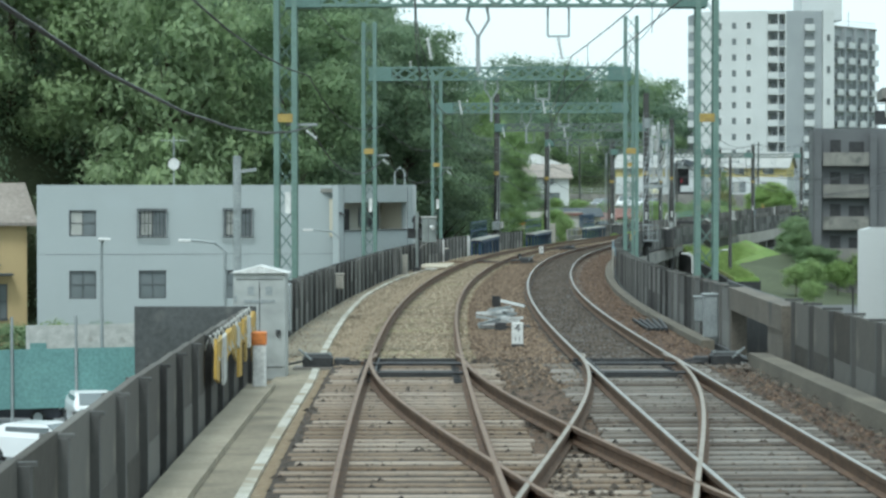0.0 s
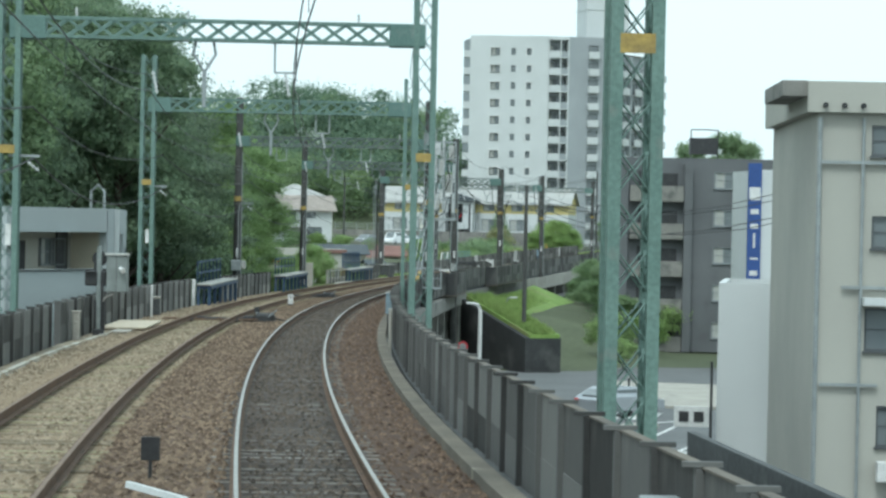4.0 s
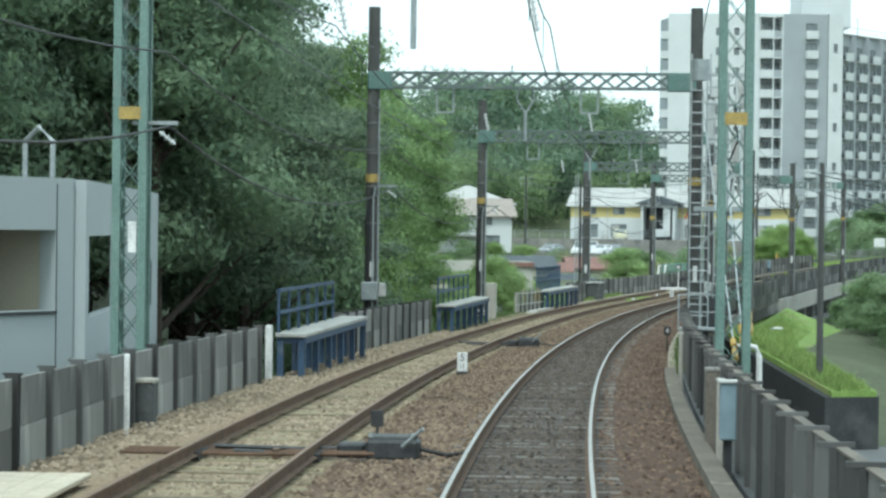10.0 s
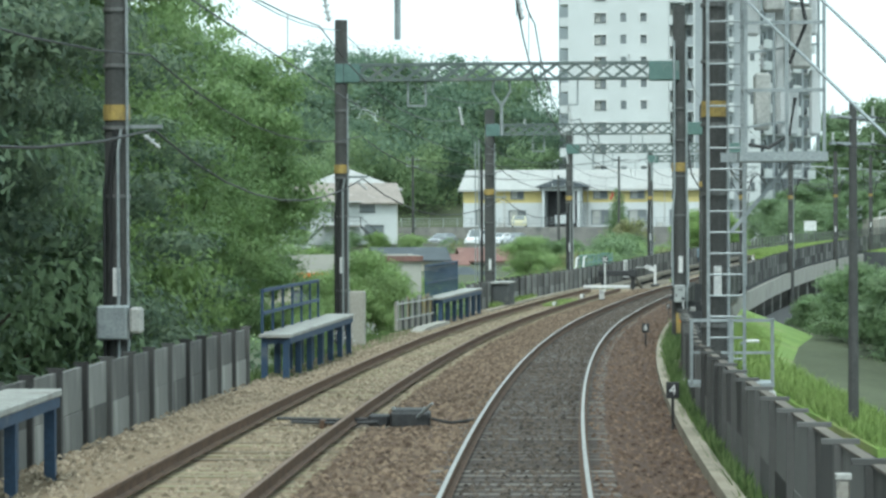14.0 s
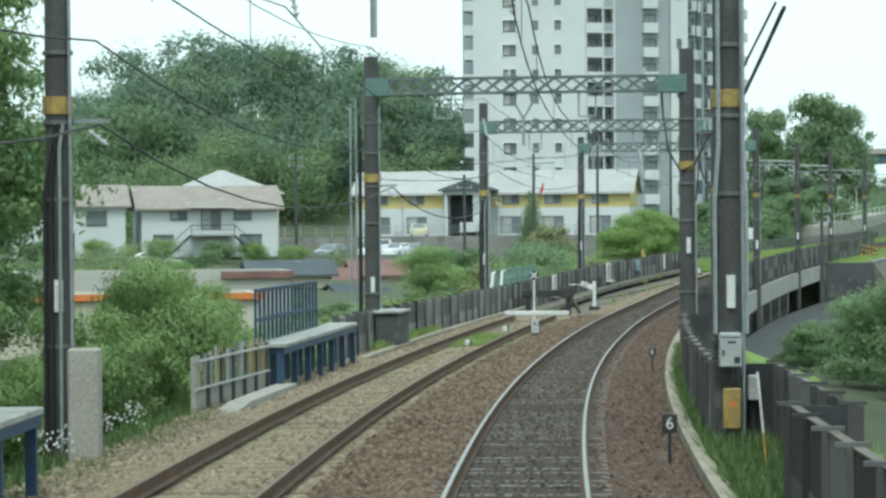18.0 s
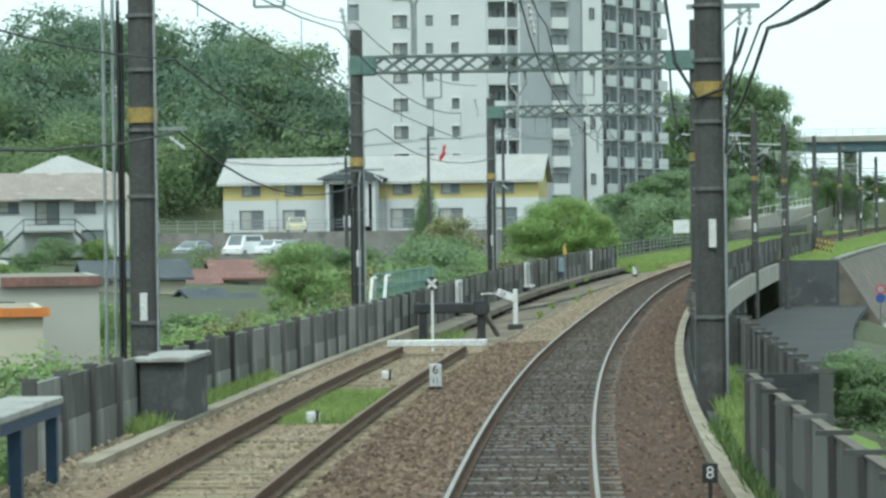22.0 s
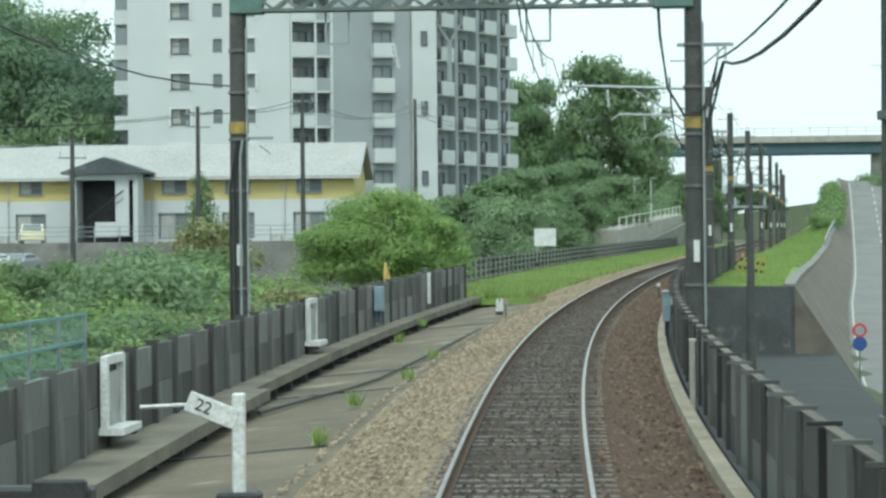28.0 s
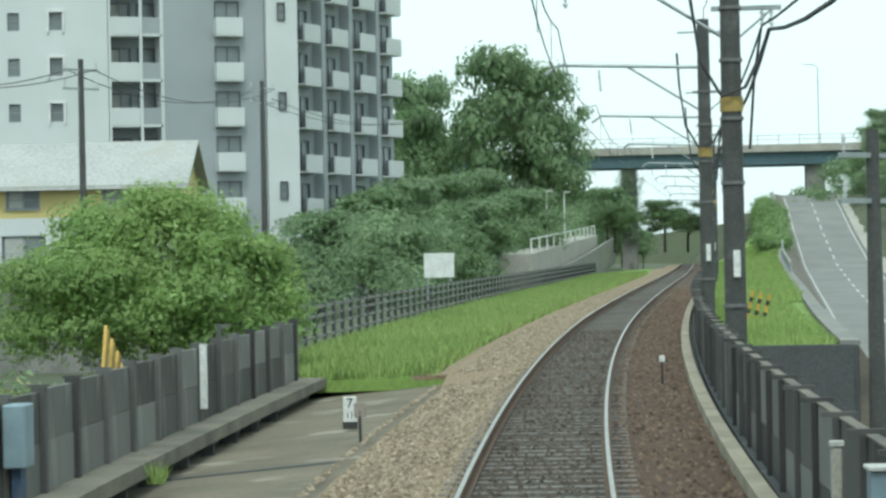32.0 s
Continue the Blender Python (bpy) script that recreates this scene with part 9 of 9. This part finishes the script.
# ---- vehicles ----
def car(x, y, z, yaw, paint, label, van=False, length=4.4):
    th = thing("parked_car", label, "car", Matrix.Translation((x, y, z)) @ Matrix.Rotation(radians(yaw), 4, "Z"), "parked cars")
    w, L = 0.84, length / 2
    h = 1.85 if van else 1.42
    prof = [(-L, 0.3), (-L + 0.03, 0.72), (-L + (0.5 if van else 1.05), 0.92), (-L + (1.05 if van else 1.75), h - 0.06), (-L + (1.4 if van else 2.1), h), (L - (0.5 if van else 1.1), h - 0.02), (L - (0.25 if van else 0.8), h - 0.12), (L - (0.1 if van else 0.25), 0.98), (L, 0.85), (L, 0.3)]
    vs = [(sx * (w - (0.16 if zz > 1.0 else 0)), yy, zz) for sx in (-1, 1) for yy, zz in prof]
    n = len(prof)
    fs = [tuple(range(n)), tuple(range(n, 2 * n))[::-1]] + [(i, (i + 1) % n, n + (i + 1) % n, n + i) for i in range(n)]
    body = part("body", Mesh().add(vs, fs), paint, th)
    a, b = prof[2], prof[3]
    gl = Mesh()
    gl.add([(-0.62, a[0] + 0.08, a[1] + 0.06), (0.62, a[0] + 0.08, a[1] + 0.06), (0.56, b[0], b[1]), (-0.56, b[0], b[1]), (-0.62, a[0] + 0.05, a[1] + 0.09), (0.62, a[0] + 0.05, a[1] + 0.09), (0.56, b[0] - 0.03, b[1] + 0.03), (-0.56, b[0] - 0.03, b[1] + 0.03)], [(0, 1, 2, 3), (4, 5, 6, 7), (0, 1, 5, 4), (1, 2, 6, 5), (2, 3, 7, 6), (3, 0, 4, 7)])
    for sx in (-1, 1):
        gl.box((sx * (w - 0.09), 0.2 if not van else 0.25, (0.98 + h) / 2 - 0.04), (0.05, length * (0.38 if not van else 0.56), h - 1.14))
    c, d = prof[-3], prof[-4]
    gl.add([(-0.6, c[0] - 0.03, c[1] + 0.05), (0.6, c[0] - 0.03, c[1] + 0.05), (0.56, d[0], d[1]), (-0.56, d[0], d[1]), (-0.6, c[0] + 0.01, c[1] + 0.06), (0.6, c[0] + 0.01, c[1] + 0.06), (0.56, d[0] + 0.03, d[1] + 0.02), (-0.56, d[0] + 0.03, d[1] + 0.02)], [(0, 1, 2, 3), (4, 5, 6, 7), (0, 1, 5, 4), (1, 2, 6, 5), (2, 3, 7, 6), (3, 0, 4, 7)])
    part("glazing", gl, GLASS, th, "dark car windows")
    for sx in (-1, 1):
        for yy in (-L + 0.85, L - 0.8):
            wh = part("wheel", Mesh().tube([(sx * (w - 0.2), yy, 0.32), (sx * (w + 0.01), yy, 0.32)], 0.32, 14), RUBBER, th)
            part("rim", Mesh().tube([(sx * (w - 0.02), yy, 0.32), (sx * (w + 0.02), yy, 0.32)], 0.19, 10), GALV, wh)
        part("headlight", Mesh().box((sx * 0.6, -L + 0.02, 0.68), (0.32, 0.1, 0.16), None, 0.02), CERAMIC, th)
        part("tail_light", Mesh().box((sx * 0.68, L - 0.02, 0.8), (0.25, 0.08, 0.18), None, 0.02), LAMP_RED, th)
    part("bumper", Mesh().box((0, -L, 0.42), (1.55, 0.16, 0.22), None, 0.04), paint, th)
    return th


car(27.9, 155.0, -7.05, -12, CAR_BLUE, "blue-grey hatchback facing the viaduct on the street", length=3.9)
car(25.4, 157.3, -7.05, -6, CAR_DARK, "dark van with a shiny windscreen on the street", True, 4.5)
car(34.6, 180.4, -7.05, 125, CAR_SILVER, "silver saloon turning at the junction", length=4.7)
car(75.2, 450.0, 0.3, -12, CAR_YELLOW, "pale yellow hatchback outside the flats", length=3.6)
car(68.3, 437.0, -1.6, -38, CAR_WHITE, "white van on the parking terrace", True, 4.5)
car(70.6, 437.8, -1.6, -36, CAR_WHITE, "white hatchback on the parking terrace", length=4.0)
car(72.5, 438.8, -1.6, -34, CAR_SILVER, "silver hatchback on the parking terrace", length=4.0)
car(64.0, 436.5, -1.6, -35, CAR_SILVER, "silver saloon on the parking terrace")
car(45.0, 414.0, -2.1, 80, CAR_WHITE, "white estate car below the white house")
car(-7.6, 111.5, -7.05, 60, CAR_WHITE, "white car in the car park below", length=4.4)
car(-9.8, 127.0, -7.05, 80, CAR_DARK, "dark estate car in the car park below", True, 4.6)
car(-6.4, 124.5, -7.05, 10, CAR_WHITE, "white car with a raised tailgate in the car park", length=4.2)
car(-5.7, 140.7, -7.05, 100, CAR_WHITE, "white hatchback in the car park below")
p = T(270, 14)
car(p.x, p.y, ground_z(p.x, p.y), 30, CAR_WHITE, "white car parked beyond the trees")
p = T(345, 13.5)
car(p.x, p.y, float(road_z(345)) + 0.06, -20, CAR_SILVER, "silver car waiting on the road")


# ---- street furniture ----
def street_lamp(x, y, z, h, label, arm=(1.2, 0), r=0.07, paint=GALV):
    th = thing("street_lamp", label, "street lamp", Matrix.Translation((x, y, z)), "street lamps")
    part("pole", Mesh().tube([(0, 0, 0), (0, 0, h - 0.4), (arm[0] * 0.3, arm[1] * 0.3, h - 0.05), (arm[0], arm[1], h + 0.05)], r, 8, r * 0.65), paint, th)
    part("lantern", Mesh().box((arm[0] * 1.2, arm[1] * 1.2, h + 0.03), (0.5, 0.22, 0.12), None, 0.03), WHITE, th)


street_lamp(4.9, 152.7, -7.0, 7.0, "grey street lamp with a curved arm beside the office", (-1.3, 0))
street_lamp(-1.3, 124.6, -7.0, 7.1, "grey street lamp with a curved arm in the car park", (-1.3, 0))
street_lamp(-6.1, 127.9, -7.0, 7.1, "grey street lamp in the car park", (0.1, -0.3))
street_lamp(34.1, 211.0, -7.0, 4.2, "white bent street lamp beside the wing wall", (-0.5, 0), 0.13, WHITE)
street_lamp(43.7, 248.1, -6.4, 2.9, "small white lamp on the grassy slope", (0.5, 0))


def utility_pole(x, y, z, h, label, arms=2, material=POLE):
    th = thing("utility_pole", label, "utility pole", Matrix.Translation((x, y, z)) @ Matrix.Rotation(0.4, 4, "Z"), "utility poles")
    part("pole", Mesh().tube([(0, 0, 0), (0, 0, h)], 0.16, 10, 0.1), material, th)
    for i in range(arms):
        part("crossarm", Mesh().bar((-0.8, 0, h - 0.4 - 0.7 * i), (0.8, 0, h - 0.4 - 0.7 * i), 0.08), GALV, th)
        for q in (-0.7, 0.0, 0.7):
            part("insulator", insulator(Mesh(), (q, 0, h - 0.36 - 0.7 * i), (q, 0, h - 0.1 - 0.7 * i), 0.05, 3), CERAMIC, th)
    return th


th = thing("grey_pole", "slim grey lineside pole with small brackets", "pole", TM(70, -6.75, -5.5))
part("pole", Mesh().tube([(0, 0, 0), (0, 0, 8.9)], 0.075, 8), GALV, th)
part("bracket", Mesh().bar((0, 0, 8.6), (0.35, 0, 8.65), 0.06), GALV, th)
for x, y, z, h, lab in ((31.2, 126.5, -7, 12.6, "wooden utility pole with cables by the beige building"), (38.2, 217.5, -7, 11.3, "concrete utility pole behind the viaduct"), (78.7, 415.2, -3, 10.7, "dark utility pole in front of the apartments"), (84.4, 414.7, -3, 11.4, "dark utility pole beside the conifer"), (100.3, 445.4, -1.5, 11.4, "dark utility pole beside the apartments"), (69.7, 402.6, -4, 9.6, "grey utility pole near the red roof"), (58.9, 424.9, -2.5, 10.5, "grey utility pole among the houses"), (83.3, 353.5, -4, 6.4, "slim lineside pole beyond the curve")):
    utility_pole(x, y, z, h, lab)
th = thing("teal_fence", "tall teal mesh fence on pale posts in the car park", "fence", frame2((-24, 121.5), (1, 0.26), -7.1))
for i in range(9):
    part("sheet", Mesh().box((2.5 * i + 1.25, 0, 1.9), (2.44, 0.05, 2.3)), TEAL_FENCE, th)
    part("post", Mesh().tube([(2.5 * i, -0.08, 0), (2.5 * i, -0.08, 4.3)], 0.06, 8), GALV, th)
th = thing("low_shed", "low pale shed with a teal roof edge by the car park", "shed", frame2((-22, 133), (1, 0.26), -7.1))
part("wall", Mesh().box((5, 1.5, 2.4), (10, 3, 1.6)), WHITE_OLD, th)
part("roof", Mesh().box((5, 1.4, 3.5), (10.4, 3.5, 0.7)), TEAL_FENCE, th)
# Black sheet stands in for the shade of the shed's open front.
part("opening", Mesh().box((5, -0.02, 1.1), (9.4, 0.1, 1.5)), BLACK, th)
th = thing("pale_hoarding", "pale hoarding with a small green sign in the car park", "hoarding", frame2((-9.5, 136), (1, 0.26), -7.1))
part("board", Mesh().box((3.2, 0, 2.4), (6.4, 0.1, 2.0)), WHITE_OLD, th)
part("sign", Mesh().box((0.5, -0.08, 2.4), (0.7, 0.05, 0.5)), TEAL_FENCE, th, "small green sign")
for i in range(6):
    x, y = -10 + 1.8 * i, 138.5 + 0.5 * i
    plant("bushl" if i % 2 else "bush", x, y, -6.0, 0.75, 0.8, i)
street_lamp(219.8, 610.7, 6.0, 18.5, "tall road lamp beside the bridge", (-1.5, 0))
# signs by the road
for s, lat, z, mat_, lab in ((391, 9.3, -2.2, RED, "round no-entry style road sign on a grey pole"), (391, 9.3, -2.75, BLUE_SIGN, "round blue road sign on a grey pole"), (207, 4.4, -3.1, RED, "round red road sign at the junction"), (207, 4.4, -3.65, BLUE_SIGN, "blue road sign at the junction")):
    p = T(s, lat, z)
    th = thing("road_sign", lab, "road sign", Matrix.Translation(p) @ Matrix.Rotation(radians(-25), 4, "Z"), "road signs")
    g = ground_z(p.x, p.y)
    part("disc", Mesh().tube([(0, -0.08, 0), (0, -0.05, 0)], 0.3, 18), mat_, th)
    part("pole", Mesh().tube([(0, 0, g - p.z), (0, 0, 0.3)], 0.035, 8), GALV, th)
    if mat_ is RED:
        part("centre", Mesh().tube([(0, -0.09, 0), (0, -0.082, 0)], 0.2, 18), GALV, th)
th = thing("notice_board", "blank white notice board on the fence", "sign", frame2((101.9, 424.4), (1, -0.25), -0.45))
part("board", Mesh().box((0, 0, 0.95), (1.3, 0.06, 1.05)), WHITE, th)
for x in (-0.5, 0.5):
    part("post", Mesh().box((x, 0.06, 0.2), (0.08, 0.06, 1.5)), GALV, th)
th = thing("boundary_fence", "grey concrete fence of posts and thin rails along the grass verge", "fence", kind="structure")
for s in np.arange(381.0, 560.0, 1.9):
    part("post", bpy.data.meshes.get("fence_post") or Mesh().box((0, 0, 0.05), (0.1, 0.1, 1.45)).data("fence_post", CONC_DARK), None, th, m=TM(float(s), -7.6, 0.0))
for z in (-0.15, 0.15, 0.42, 0.66):
    part("rail", Mesh().sweep([(-7.63, z), (-7.57, z), (-7.57, z + 0.08), (-7.63, z + 0.08)], 381, 560), CONC_OLD, th)
for s in (0, 1, 2):
    th = thing("step_rail", "white handrail of steps behind the wall", "handrail", TM(300 + 3.4 * s, -7.2, -0.5))
    part("rail", Mesh().tube([(0, -0.9, -0.4), (0, 0.6, 1.75), (0, 1.5, 1.75)], 0.055, 8), WHITE, th)
th = thing("mesh_screen", "pale green mesh screen on thin posts behind the wall", "screen", TM(307, -7.5, -0.1))
for i in range(8):
    part("post", Mesh().tube([(0, 2.4 * i, -1), (0, 2.4 * i, 1.42)], 0.035, 8), GALV, th)
for z in (0.5, 0.95, 1.4):
    part("rail", Mesh().bar((0, 0, z), (0, 16.8, z), 0.05), TEAL_FENCE, th)
net = Mesh()
for i in range(84):
    net.box((0, 0.1 + 0.2 * i, 0.5), (0.012, 0.014, 1.8))
tagged(part("mesh", net, TEAL_FENCE, th, "thin green wire mesh"), kind="stuff")
th = thing("striped_barrier", "yellow striped barrier boards behind the wall", "barrier", TM(366, -7.0, 0.75))
for i in range(4):
    part("board", Mesh().box((0, 0.5 * i, 0.15), (0.05, 0.2, 0.7), Matrix.Rotation(radians(-25), 4, "X")), YELLOW, th)
world_strip("far_side_wall", 505, 640, -8.7, -8.35, lambda s: rz(s) + float(np.interp(s, [505, 560, 640], [0.2, 1.4, 3.4])), CONC_OLD, "grey concrete wall rising beside the far track", 3.0, "wall")
th = thing("barrier_stack", "leaning yellow striped barrier posts on the grass bank", "barrier", TM(416, 4.3, -0.5))
for i in range(5):
    q = part("board", Mesh().box((0.28 * i - 0.6, 0, 0.5), (0.12, 0.08, 1.1), Matrix.Rotation(radians(14), 4, "Y")), YELLOW, th)
    part("stripe", Mesh().box((0.28 * i - 0.6, -0.045, 0.35), (0.125, 0.012, 0.16), Matrix.Rotation(radians(14), 4, "Y")).box((0.28 * i - 0.6, -0.045, 0.75), (0.125, 0.012, 0.16), Matrix.Rotation(radians(14), 4, "Y")), BLACK, q)
ramp_z = lambda s: rz(s) + float(np.interp(s, [500, 600], [1.7, 3.4]))
world_strip("far_ramp", 500, 600, -11.2, -9.0, ramp_z, CONC, "pale concrete platform ramp beside the far track", 3.0, "ramp")
th = thing("ramp_railing", "white railing along the far concrete ramp", "railing")
for i in range(13):
    q = T(502 + 8 * i, -9.2)
    part("post", Mesh().box((q.x, q.y, ramp_z(502 + 8 * i) + 0.5), (0.1, 0.1, 1.0)), WHITE, th)
    if i < 12:
        r = T(510 + 8 * i, -9.2)
        part("rail", Mesh().bar((q.x, q.y, ramp_z(502 + 8 * i) + 0.95), (r.x, r.y, ramp_z(510 + 8 * i) + 0.95), 0.07), WHITE, th)
for s in (528, 552):
    th = thing("ramp_post", "slim white lamp post on the far ramp", "lamp post", Matrix.Translation(T(s, -9.8)) @ Matrix.Translation((0, 0, ramp_z(s) - rz(s))), "ramp posts")
    part("pole", Mesh().tube([(0, 0, 0), (0, 0, 4.2)], 0.07, 8, 0.05), WHITE, th)
    part("lantern", Mesh().box((0.2, -0.1, 4.25), (0.6, 0.2, 0.12), None, 0.03), WHITE_OLD, th)
for ob in KINDS.values():
    for c in (ob, *ob.children_recursive):
        bpy.data.objects.remove(c)
